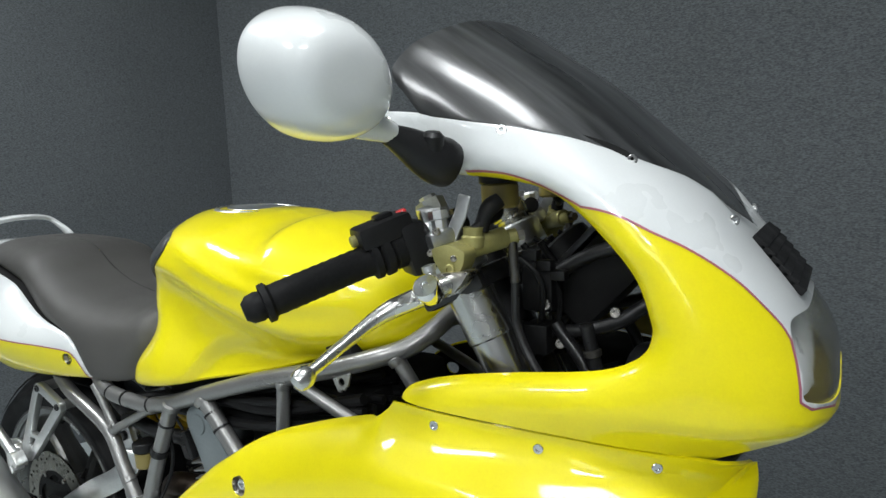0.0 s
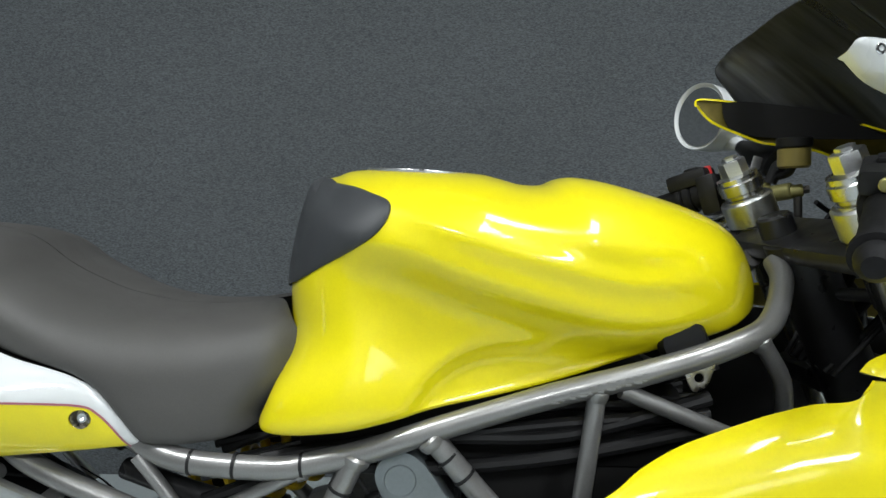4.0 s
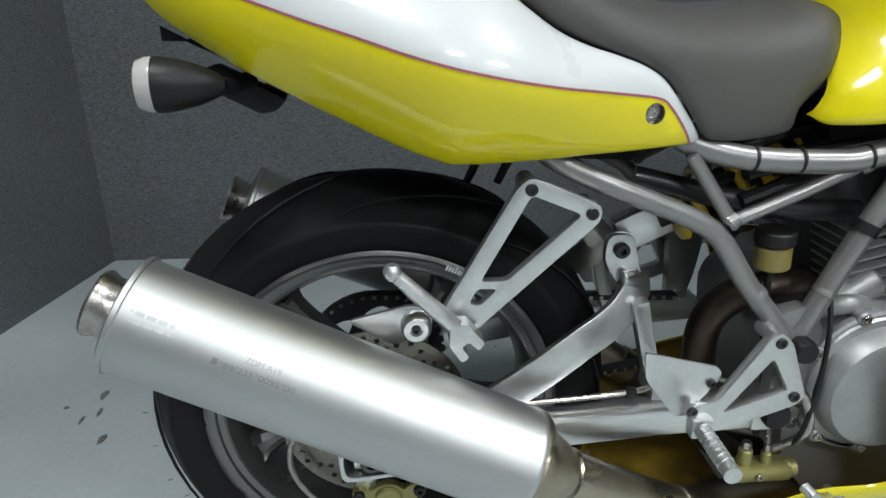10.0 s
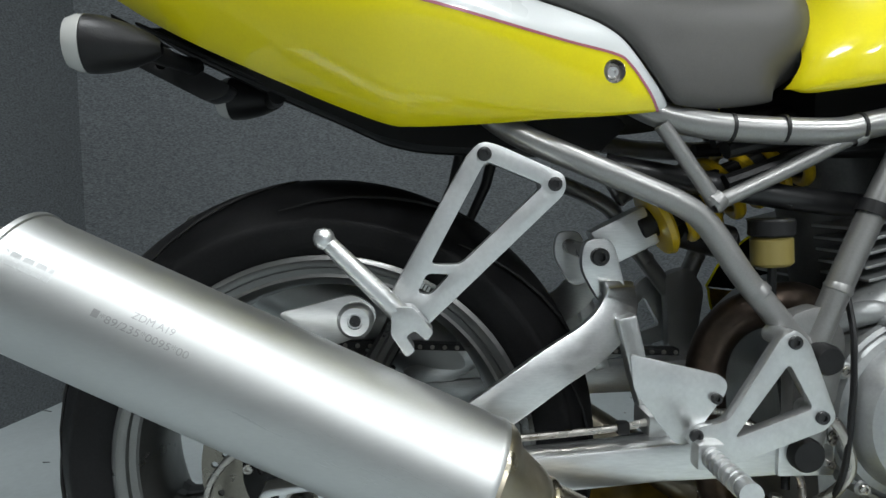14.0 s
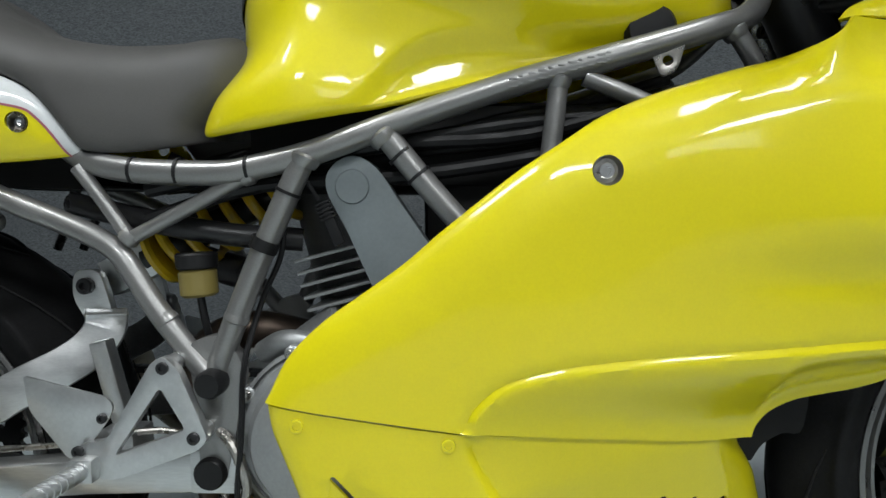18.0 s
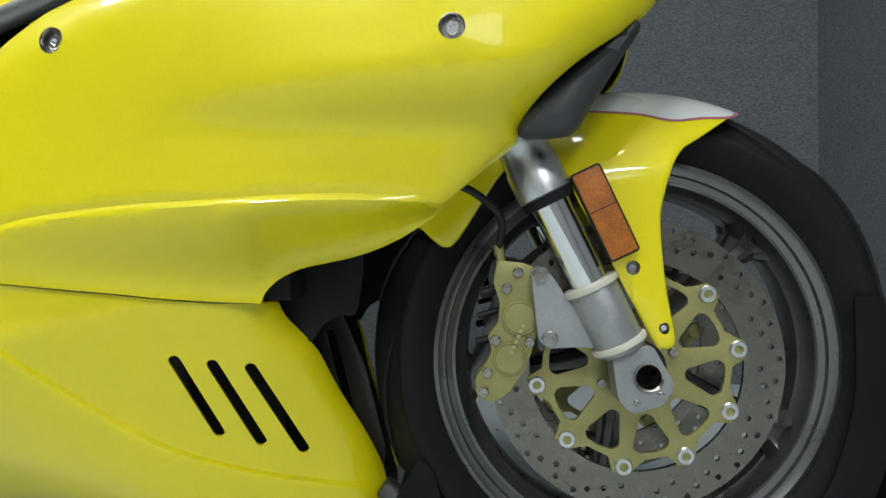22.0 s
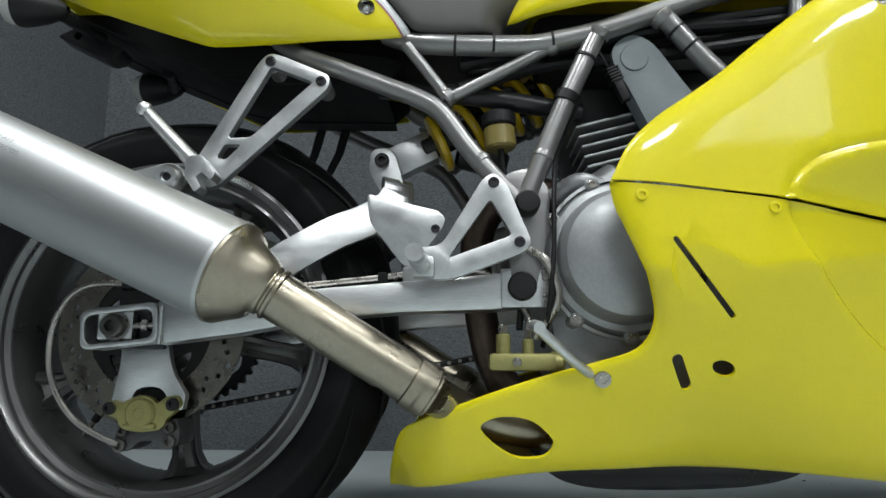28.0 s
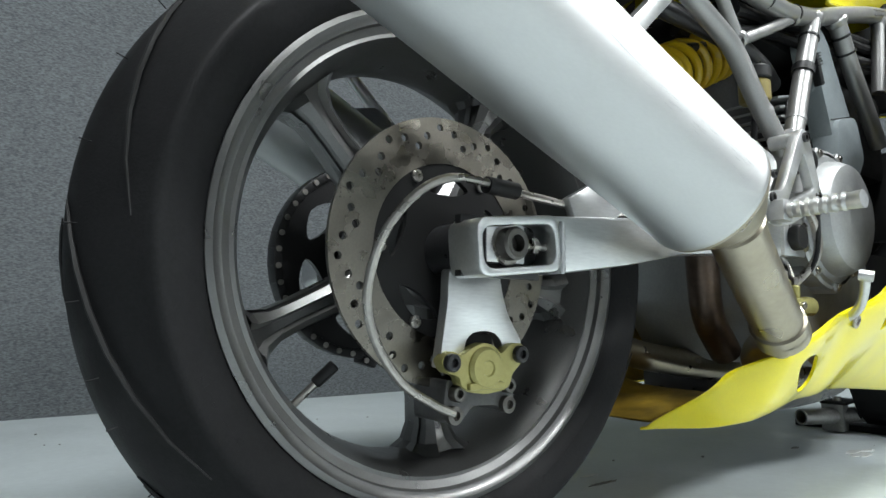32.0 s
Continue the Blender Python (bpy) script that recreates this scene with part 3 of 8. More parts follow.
# side fairing between upper part and belly
mid_top = spl([(0.562, 0.4565), (0.566, 0.464), (0.583, 0.496), (0.612, 0.525), (0.649, 0.551), (0.684, 0.576), (0.716, 0.603), (0.749, 0.629), (0.782, 0.654), (0.818, 0.677), (0.852, 0.699), (0.89, 0.716), (0.93, 0.729), (0.971, 0.741), (1.013, 0.751), (1.043, 0.762), (1.059, 0.774), (1.0645, 0.781)], 6)
mid_joint = spl([(1.0645, 0.781), (1.10, 0.777), (1.136, 0.774), (1.195, 0.770), (1.252, 0.766), (1.31, 0.761), (1.36, 0.755), (1.398, 0.746)], 6)
mid_front = spl([(1.398, 0.746), (1.413, 0.718), (1.408, 0.69), (1.386, 0.664), (1.333, 0.624), (1.292, 0.589), (1.276, 0.569), (1.272, 0.554), (1.251, 0.536), (1.23, 0.518), (1.209, 0.50), (1.187, 0.484), (1.162, 0.468), (1.136, 0.456), (1.108, 0.447), (1.078, 0.441), (1.05, 0.435), (1.028, 0.425), (1.014, 0.412), (1.009, 0.400)], 6)
seam_line = spl([(1.009, 0.400), (0.964, 0.404), (0.92, 0.409), (0.879, 0.415), (0.839, 0.420), (0.80, 0.425), (0.763, 0.430), (0.724, 0.435), (0.685, 0.440), (0.645, 0.4455), (0.605, 0.451), (0.562, 0.4565)], 6)
mid_line = joined(mid_top, mid_joint, mid_front, seam_line)
rib = spl([(0.735, 0.437), (0.740, 0.450), (0.752, 0.464), (0.772, 0.477), (0.811, 0.488), (0.853, 0.494), (0.895, 0.498), (0.937, 0.501), (0.98, 0.503), (1.023, 0.505), (1.067, 0.507), (1.113, 0.5075), (1.161, 0.506), (1.214, 0.503)], 6)
rib_z = np.array(sorted(rib[3:]))
seam_x, seam_z = np.array(sorted(seam_line)).T
mid_top_gap, mid_front_gap, rib_gap = line_gap(mid_top), line_gap(mid_front), line_gap(rib)
scoop = [(x, z) for x, z in rib] + [(1.30, 0.50), (1.30, 0.36)] + [(x, z - 0.02) for x, z in seam_line if x > 0.735] + [(0.735, 0.42)]


def beside(line, d):
    """The same line moved sideways by d."""
    v = np.array(line)
    g = np.gradient(v, axis=0)
    n = np.stack([g[:, 1], -g[:, 0]], 1) / (np.linalg.norm(g, axis=1)[:, None] + 1e-9)
    return [tuple(q) for q in v + n * d]


def ledge(gap, low):
    """A pressed line: a thin groove, then a rounded lip on its lower side."""
    return -0.0022 * np.exp(-(gap / 0.0032) ** 2) + 0.0011 * low * smooth(0.0, 0.0055, gap) * (1 - smooth(0.006, 0.032, gap))


rib_lines = [rib, beside(rib[4:-2], 0.003), beside(rib[4:-2], 0.0065), beside(rib[3:-2], -0.0035)]


# half widths: at the belly seam, under the scoop, along the rib and at the upper rim
seam_y = curve_at([(0.55, 0.249), (0.605, 0.256), (0.645, 0.258), (0.685, 0.259), (0.724, 0.257), (0.763, 0.252), (0.80, 0.242), (0.839, 0.231), (0.879, 0.219), (0.92, 0.205), (0.964, 0.188), (1.009, 0.166), (1.05, 0.143), (1.12, 0.112)])
scoop_z = np.array(sorted(seam_line + [p for p in mid_front if p[0] < 1.273]))
scoop_y = curve_at([(0.55, 0.249), (0.645, 0.258), (0.724, 0.257), (0.763, 0.252), (0.80, 0.242), (0.839, 0.231), (0.879, 0.219), (0.92, 0.205), (0.964, 0.188), (1.009, 0.168), (1.05, 0.163), (1.10, 0.163), (1.16, 0.165), (1.21, 0.163), (1.25, 0.153), (1.30, 0.14)])
side_y = curve_at([(0.53, 0.254), (0.60, 0.259), (0.72, 0.2605), (0.82, 0.2615), (0.895, 0.259), (0.98, 0.253), (1.067, 0.240), (1.113, 0.230), (1.161, 0.219), (1.21, 0.207), (1.27, 0.188), (1.33, 0.160), (1.42, 0.10)])
high_y = curve_at([(0.53, 0.254), (0.72, 0.2605), (0.82, 0.262), (0.95, 0.262), (1.08, 0.259), (1.223, 0.252), (1.30, 0.236), (1.35, 0.216), (1.42, 0.17)])
rim_y = curve_at([(0.55, 0.250), (0.61, 0.243), (0.75, 0.238), (0.82, 0.239), (0.85, 0.228), (0.89, 0.216), (0.95, 0.207), (1.01, 0.200), (1.07, 0.199)])


def mid_depth(x, z):
    lift = smooth(0.52, 0.63, z)
    y = side_y(x) * (1 - lift) + high_y(x) * lift
    y = y - 0.012 * smooth(0.64, 0.76, z)
    # scoop under the rib, deeper towards the front wheel
    top = np.interp(x, rib_z[:, 0], rib_z[:, 1])
    foot = np.interp(x, scoop_z[:, 0], scoop_z[:, 1])
    held = inside(np.stack([x, z], 1), scoop)
    t = np.clip((top - z) / np.maximum(top - foot, 0.02), 0, 1)
    y = y + (scoop_y(x) - y) * smooth(0.04, 0.92, t) * smooth(0.0, 0.022, rib_gap(x, z)) * held
    y = y + ledge(rib_gap(x, z), held) * (1 - smooth(1.16, 1.22, x))
    # long shallow fold above it
    y = y - 0.009 * np.exp(-((z - 0.566 + 0.012 * (x - 1.05)) / 0.018) ** 2) * smooth(0.90, 1.15, x) + 0.004 * np.exp(-((z - 0.60) / 0.025) ** 2) * smooth(0.95, 1.2, x)
    y = y - np.maximum(y - rim_y(x), 0) * (1 - dome(mid_top_gap(x, z), 0.055, 2.0)) * (1 - smooth(1.02, 1.07, x))
    y = y - 0.026 * (1 - dome(mid_front_gap(x, z), 0.035)) * smooth(1.16, 1.28, x)
    # runs into the upper fairing at its top edge
    skin = nose_place(lambda a, b: 0 * a)(np.stack([nose_u(x, z), z], 1))[:, 1]
    k = smooth(0.70, 0.765, z + 0.05 * (x - 1.2)) * smooth(1.0, 1.075, x)
    return y * (1 - k) + k * np.maximum(-skin - 0.001, 0.04)


def lower_rib_x(z):
    return np.interp(z, low_rib_z[:, 0], low_rib_z[:, 1])


def sunk(x, z, r):
    return ring_loop(x, z, r, 18)


mid_holes = [sunk(0.852, 0.652, 0.0125), sunk(1.223, 0.644, 0.0115)]
# back faces black: the shade behind the panel is put into its colour
part_mid = part("side_fairing", shell(mid_line, mid_depth, mid_holes, 0.0095, (0.0015, 0.005, 0.011, 0.02), 0.0035, lines=rib_lines, back=1), [YELLOW, INNER], bike, "glossy yellow side fairing panel with a long pressed rib")
again(part_mid, Matrix.Diagonal((1, -1, 1, 1)), bike)
def cup(x, z, depth_of, r, parent):
    """A sunk screw: its cup and head."""
    y = -float(depth_of(np.array([x]), np.array([z]))[0])
    bm = lathe([(r, 0.000), (r * 0.86, -0.005), (r * 0.8, -0.009), (0, -0.009)], 18, Matrix.Translation((x, y + 0.0005, z)) @ basis((0, -1, 0)))
    c = part("screw_cup", bm, STEEL, parent)
    bolt((x, y + 0.009, z), (0, -1, 0), r * 0.55, 0.005, parent, CHROME, "bright round-headed screw", "screw")
    return c


for x, z, r in ((0.852, 0.652, 0.0125), (1.223, 0.644, 0.0115)):
    cup(x, z, mid_depth, r, part_mid)

# belly fairing
low_rear = spl([(0.562, 0.4525), (0.566, 0.43), (0.576, 0.405), (0.588, 0.375), (0.599, 0.345), (0.605, 0.318), (0.600, 0.297), (0.585, 0.283), (0.55, 0.272), (0.50, 0.259), (0.45, 0.2435), (0.396, 0.224), (0.357, 0.208), (0.337, 0.194), (0.325, 0.165), (0.317, 0.138), (0.3155, 0.122)], 6)
low_bottom = spl([(0.3155, 0.122), (0.345, 0.128), (0.40, 0.138), (0.47, 0.148), (0.585, 0.154), (0.70, 0.154), (0.83, 0.146), (0.966, 0.134), (1.06, 0.127), (1.094, 0.130), (1.105, 0.148)], 6)
low_front = spl([(1.105, 0.148), (1.103, 0.175), (1.091, 0.215), (1.081, 0.241), (1.070, 0.266), (1.059, 0.291), (1.050, 0.316), (1.041, 0.340), (1.028, 0.361), (1.015, 0.380), (1.009, 0.397)], 6)
low_line = joined(low_rear, low_bottom, low_front, [(x, z - 0.0024) for x, z in seam_line])
low_rib = spl([(0.735, 0.431), (0.741, 0.408), (0.761, 0.372), (0.792, 0.336), (0.829, 0.301), (0.871, 0.268), (0.911, 0.243), (0.954, 0.222), (1.001, 0.203), (1.05, 0.186), (1.097, 0.170)], 6)
low_rib_z = np.array(sorted((z, x) for x, z in low_rib))
low_front_gap, low_rear_gap, low_bottom_gap, low_rib_gap = line_gap(low_front), line_gap(low_rear), line_gap(low_bottom), line_gap(low_rib)


vent_press = [(0.608, 0.398), (0.632, 0.390), (0.684, 0.315), (0.652, 0.318), (0.628, 0.338), (0.612, 0.368)]
vent_rim = spl([(0.634, 0.393), (0.622, 0.3975), (0.608, 0.398), (0.609, 0.380), (0.613, 0.366), (0.620, 0.350), (0.628, 0.338), (0.640, 0.326), (0.652, 0.318), (0.668, 0.313), (0.682, 0.310)], 3)
vent_gap = line_gap([(0.684, 0.315), (0.652, 0.318), (0.628, 0.338), (0.612, 0.368), (0.608, 0.398), (0.632, 0.390)])


def low_depth(x, z):
    z = np.asarray(z, float)
    fold = 0.36 + 0.04 * smooth(0.68, 0.95, x)
    y = seam_y(x) - (0.54 - 0.31 * smooth(0.70, 0.92, x)) * np.maximum(fold - z, 0)
    ahead = x - lower_rib_x(z)
    y = y - 0.0070 * smooth(-0.0005, 0.0045, low_rib_gap(x, z) * np.sign(ahead)) * smooth(0.437, 0.42, z) + 0.5 * ledge(low_rib_gap(x, z), ahead < 0)
    under = 0.250 - 0.22 * np.maximum(x - 0.66, 0) - z
    y = y - 0.34 * 0.5 * (under + np.sqrt(under ** 2 + 0.0004)) * smooth(0.55, 0.68, x)
    y = y - 0.013 * inside(np.stack([x, z], 1), vent_press) * smooth(0.0, 0.016, vent_gap(x, z)) * smooth(0.0, 0.006, vent_gap(x, z))
    y = y - 0.035 * (1 - dome(low_front_gap(x, z), 0.05)) - 0.010 * (1 - dome(low_rear_gap(x, z), 0.02)) - 0.012 * (1 - dome(low_bottom_gap(x, z), 0.03))
    y = y - 0.030 * smooth(0.40, 0.325, x) * smooth(0.24, 0.19, z) - 0.045 * smooth(0.36, 0.315, x) * smooth(0.19, 0.125, z)
    return np.maximum(y + 0.018 * smooth(0.54, 0.42, x), 0.03)


low_holes = [slot_loop(0.921, 0.343, 0.952, 0.261, 0.0055), slot_loop(0.955, 0.3365, 0.990, 0.246, 0.0055), slot_loop(0.989, 0.330, 1.029, 0.231, 0.0055),
             slot_loop(0.622, 0.392, 0.680, 0.317, 0.0028),
             slot_loop(0.630, 0.274, 0.642, 0.248, 0.0055), ring_loop(0.678, 0.265, 0.0125, 18, 0.62, -0.35),
             spl([(0.427, 0.201), (0.435, 0.2105), (0.455, 0.2145), (0.482, 0.2095), (0.504, 0.191), (0.506, 0.179), (0.495, 0.169), (0.467, 0.169), (0.443, 0.183)], 4, True)]
# back faces: stained yellow, and ahead of x 0.78 black in place of shade
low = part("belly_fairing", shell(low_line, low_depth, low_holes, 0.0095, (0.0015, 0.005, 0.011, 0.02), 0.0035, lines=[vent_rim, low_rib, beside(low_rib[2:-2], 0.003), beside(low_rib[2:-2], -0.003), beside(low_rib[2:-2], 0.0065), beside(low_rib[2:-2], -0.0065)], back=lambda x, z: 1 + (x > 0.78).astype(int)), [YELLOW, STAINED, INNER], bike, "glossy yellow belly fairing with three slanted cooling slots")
again(low, Matrix.Diagonal((1, -1, 1, 1)), bike)
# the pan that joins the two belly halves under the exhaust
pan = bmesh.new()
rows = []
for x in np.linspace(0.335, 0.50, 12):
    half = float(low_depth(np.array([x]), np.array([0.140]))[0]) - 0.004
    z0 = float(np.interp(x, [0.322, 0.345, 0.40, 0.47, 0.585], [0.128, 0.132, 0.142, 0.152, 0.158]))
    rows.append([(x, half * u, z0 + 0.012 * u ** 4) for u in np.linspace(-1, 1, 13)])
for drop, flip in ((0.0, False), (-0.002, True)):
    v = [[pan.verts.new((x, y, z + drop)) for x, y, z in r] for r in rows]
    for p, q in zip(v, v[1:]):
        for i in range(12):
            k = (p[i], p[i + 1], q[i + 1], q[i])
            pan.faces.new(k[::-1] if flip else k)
part("belly_floor", pan, STAINED, bike, "stained and darkened yellow floor of the belly fairing")

# tail unit
tail_mid = curve_at([(-0.33, 0.035), (-0.27, 0.050), (-0.20, 0.092), (-0.10, 0.143), (-0.039, 0.172), (0.006, 0.191), (0.048, 0.207), (0.09, 0.217), (0.136, 0.213), (0.187, 0.197), (0.243, 0.173), (0.306, 0.153), (0.36, 0.147)])
tail_foot = curve_at([(-0.33, 0.030), (-0.25, 0.042), (-0.20, 0.075), (-0.12, 0.105), (-0.05, 0.128), (0.0, 0.142), (0.04, 0.152), (0.09, 0.158), (0.23, 0.156), (0.285, 0.151), (0.36, 0.146)])
tail_head = curve_at([(-0.33, 0.030), (-0.20, 0.075), (-0.10, 0.112), (0.0, 0.140), (0.10, 0.153), (0.22, 0.157), (0.30, 0.152), (0.36, 0.146)])
tail_top = spl([(-0.272, 0.866), (-0.268, 0.885), (-0.25, 0.896), (-0.22, 0.900), (-0.17, 0.901), (-0.128, 0.898), (-0.104, 0.877), (-0.054, 0.869), (0.001, 0.861), (0.054, 0.852), (0.107, 0.841), (0.134, 0.828), (0.162, 0.808), (0.19, 0.789), (0.219, 0.776), (0.251, 0.766),
                (0.278, 0.756), (0.300, 0.742), (0.322, 0.716), (0.338, 0.695), (0.345, 0.684)], 6)
tail_bottom = spl([(0.345, 0.684), (0.338, 0.680), (0.285, 0.675), (0.233, 0.672), (0.183, 0.668), (0.134, 0.6655), (0.108, 0.665), (0.085, 0.667), (0.039, 0.684), (-0.004, 0.703), (-0.048, 0.723), (-0.12, 0.758), (-0.18, 0.795), (-0.21, 0.821), (-0.235, 0.843), (-0.26, 0.858), (-0.272, 0.866)], 6)
tail_line = joined(tail_top, tail_bottom)
tail_stripe = spl([(-0.268, 0.866), (-0.246, 0.862), (-0.20, 0.850), (-0.135, 0.829), (-0.085, 0.8145), (-0.039, 0.800), (0.006, 0.787), (0.048, 0.774), (0.09, 0.763), (0.136, 0.753), (0.187, 0.7435), (0.243, 0.735), (0.290, 0.7275), (0.305, 0.718), (0.320, 0.700), (0.331, 0.683), (0.334, 0.679)], 6)
tail_high = np.array(sorted(tail_top))
tail_low = np.array(sorted(tail_bottom))
tail_wide = np.array(sorted(p for p in tail_stripe if p[0] < 0.290) + [(0.36, 0.716)])
tail_top_gap, tail_low_gap = line_gap(tail_top), line_gap(tail_bottom)
tail_white = tail_stripe + [(0.36, 0.66), (0.5, 0.66), (0.5, 1.0), (-0.4, 1.0), (-0.4, 0.862)]


def tail_depth(x, z):
    rear = 1 - smooth(-0.15, -0.08, x)
    d = tail_top_gap(x, z)
    zs = np.interp(x, tail_wide[:, 0], tail_wide[:, 1])
    below = np.clip((zs - z) / np.maximum(zs - np.interp(x, tail_low[:, 0], tail_low[:, 1]), 0.01), 0, 1)
    above = np.clip((z - zs) / np.maximum(np.interp(x, tail_high[:, 0], tail_high[:, 1]) - zs, 0.01), 0, 1)
    w = tail_mid(x) - (tail_mid(x) - tail_foot(x)) * below ** 1.7 - (tail_mid(x) - tail_head(x)) * above ** 1.6
    edge = rear * dome(d, 0.055, 2.2) + (1 - rear) * (0.96 + 0.04 * dome(d, 0.012))
    tip = dome(np.maximum(x + 0.275, 0), 0.07)
    tuck = 0.05 * (1 - dome(tail_low_gap(x, z), 0.02, 1.9))
    return np.maximum(w * edge * (0.2 + 0.8 * tip) * (1 - tuck), 0.0)


def tail_place(out=0.0):
    return lambda v: np.stack([v[:, 0], -(tail_depth(v[:, 0], v[:, 1]) + out), v[:, 1]], 1)


tail = part("tail_unit", shell(tail_line, tail_depth, [sunk(0.288, 0.713, 0.0105)], 0.009, (0.0008, 0.0025, 0.006, 0.012, 0.02), 0.003, lines=[tail_stripe],
                               paint=lambda x, z: inside(np.stack([x, z], 1), tail_white).astype(int), both=True), [YELLOW, WHITE], bike, "white and yellow tail unit with a dull red pinstripe")
part("pinstripe", stripe_band(tail_stripe, tail_place(0.0006), 0.0012), PINK, tail)
cup(0.288, 0.713, tail_depth, 0.0105, tail)

# seat
seat_top = spl([(-0.112, 0.876), (-0.118, 0.893), (-0.105, 0.907), (-0.07, 0.912), (-0.026, 0.914), (0.05, 0.911), (0.11, 0.905), (0.145, 0.895), (0.168, 0.881), (0.192, 0.862), (0.227, 0.843), (0.275, 0.824), (0.345, 0.811), (0.42, 0.812), (0.455, 0.817), (0.480, 0.815), (0.500, 0.799), (0.510, 0.770), (0.503, 0.735), (0.475, 0.700)], 6)
seat_low = spl([(0.475, 0.700), (0.44, 0.688), (0.39, 0.682), (0.355, 0.684), (0.343, 0.690), (0.325, 0.714), (0.302, 0.742), (0.279, 0.757), (0.251, 0.767), (0.219, 0.777), (0.19, 0.790), (0.162, 0.809), (0.134, 0.829), (0.107, 0.842), (0.054, 0.853), (0.001, 0.862), (-0.054, 0.870), (-0.112, 0.876)], 6)
seat_line = joined(seat_top, seat_low)
seat_w = curve_at([(-0.13, 0.085), (-0.05, 0.11), (0.05, 0.128), (0.15, 0.142), (0.22, 0.150), (0.30, 0.150), (0.38, 0.138), (0.44, 0.130), (0.50, 0.124)])
seat_top_gap, seat_low_gap = line_gap(seat_top), line_gap(seat_low)


def seat_depth(x, z):
    d = seat_top_gap(x, z)
    w = seat_w(x) + 0.012 * smooth(0.80, 0.70, z) * smooth(0.2, 0.4, x)
    front = smooth(0.455, 0.505, x)
    up = dome(d, 0.045 + 0.015 * smooth(0.2, 0.3, x), 2.6)
    return w * (up * (1 - front) + front * np.clip(0.72 + d * 8, 0, 1)) * (0.955 + 0.045 * dome(seat_low_gap(x, z), 0.012))


part("seat", shell(seat_line, seat_depth, (), 0.010, (0.0006, 0.002, 0.005, 0.010, 0.017), 0.0, both=True), VINYL, bike, "one-piece dark grey vinyl seat with a raised pillion step")

# black filler, added so that the gap between seat and tail unit looks dark
filler_bm = bmesh.new()
filler_rows = []
for x, z in [q for q in seat_low if -0.065 < q[0] < 0.31][::2]:
    w = float(tail_head(x)) - 0.006
    filler_rows.append([filler_bm.verts.new((x, y, z - d)) for y, d in ((-w, 0.006), (w, 0.006), (w, 0.011), (-w, 0.011))])
for a, b in zip(filler_rows, filler_rows[1:]):
    for k in range(4):
        filler_bm.faces.new((a[k], a[(k + 1) % 4], b[(k + 1) % 4], b[k]))
filler_bm.faces.new(filler_rows[0])
filler_bm.faces.new(filler_rows[-1])
bmesh.ops.recalc_face_normals(filler_bm, faces=filler_bm.faces)
part("seat_base", filler_bm, INNER, bike, "black filler that darkens the gap under the seat")

# fuel tank
tank_rear = spl([(0.466, 0.703), (0.480, 0.735), (0.491, 0.775), (0.480, 0.812), (0.478, 0.845), (0.486, 0.89), (0.496, 0.93), (0.506, 0.957), (0.520, 0.967)], 6)
tank_top = spl([(0.520, 0.967), (0.535, 0.970), (0.56, 0.977), (0.62, 0.9785), (0.70, 0.974), (0.73, 0.968), (0.757, 0.961), (0.783, 0.9605), (0.80, 0.967), (0.822, 0.9695), (0.868, 0.961), (0.945, 0.938), (0.99, 0.918), (1.016, 0.897), (1.032, 0.870), (1.040, 0.845), (1.041, 0.826)], 6)
tank_low = spl([(1.041, 0.826), (1.023, 0.818), (0.951, 0.797), (0.898, 0.783), (0.80, 0.756), (0.689, 0.730), (0.60, 0.712), (0.536, 0.702), (0.49, 0.697), (0.474, 0.697), (0.466, 0.703)], 6)
tank_line = joined(tank_rear, tank_top, tank_low)
tank_w = curve_at([(0.44, 0.130), (0.52, 0.150), (0.60, 0.170), (0.70, 0.177), (0.80, 0.173), (0.90, 0.152), (0.97, 0.122), (1.01, 0.095), (1.045, 0.07)])
tank_crease = np.array(spl([(0.44, 0.925), (0.52, 0.918), (0.608, 0.906), (0.69, 0.876), (0.778, 0.848), (0.86, 0.828), (0.95, 0.83), (1.045, 0.84)], 6))
tank_recess = np.array(spl([(0.60, 0.70), (0.630, 0.735), (0.654, 0.766), (0.69, 0.790), (0.737, 0.800), (0.808, 0.798), (0.867, 0.796), (0.95, 0.802), (1.05, 0.815)], 6))
tank_top_gap, tank_rear_gap, tank_low_gap = line_gap(tank_top), line_gap(tank_rear), line_gap(tank_low)


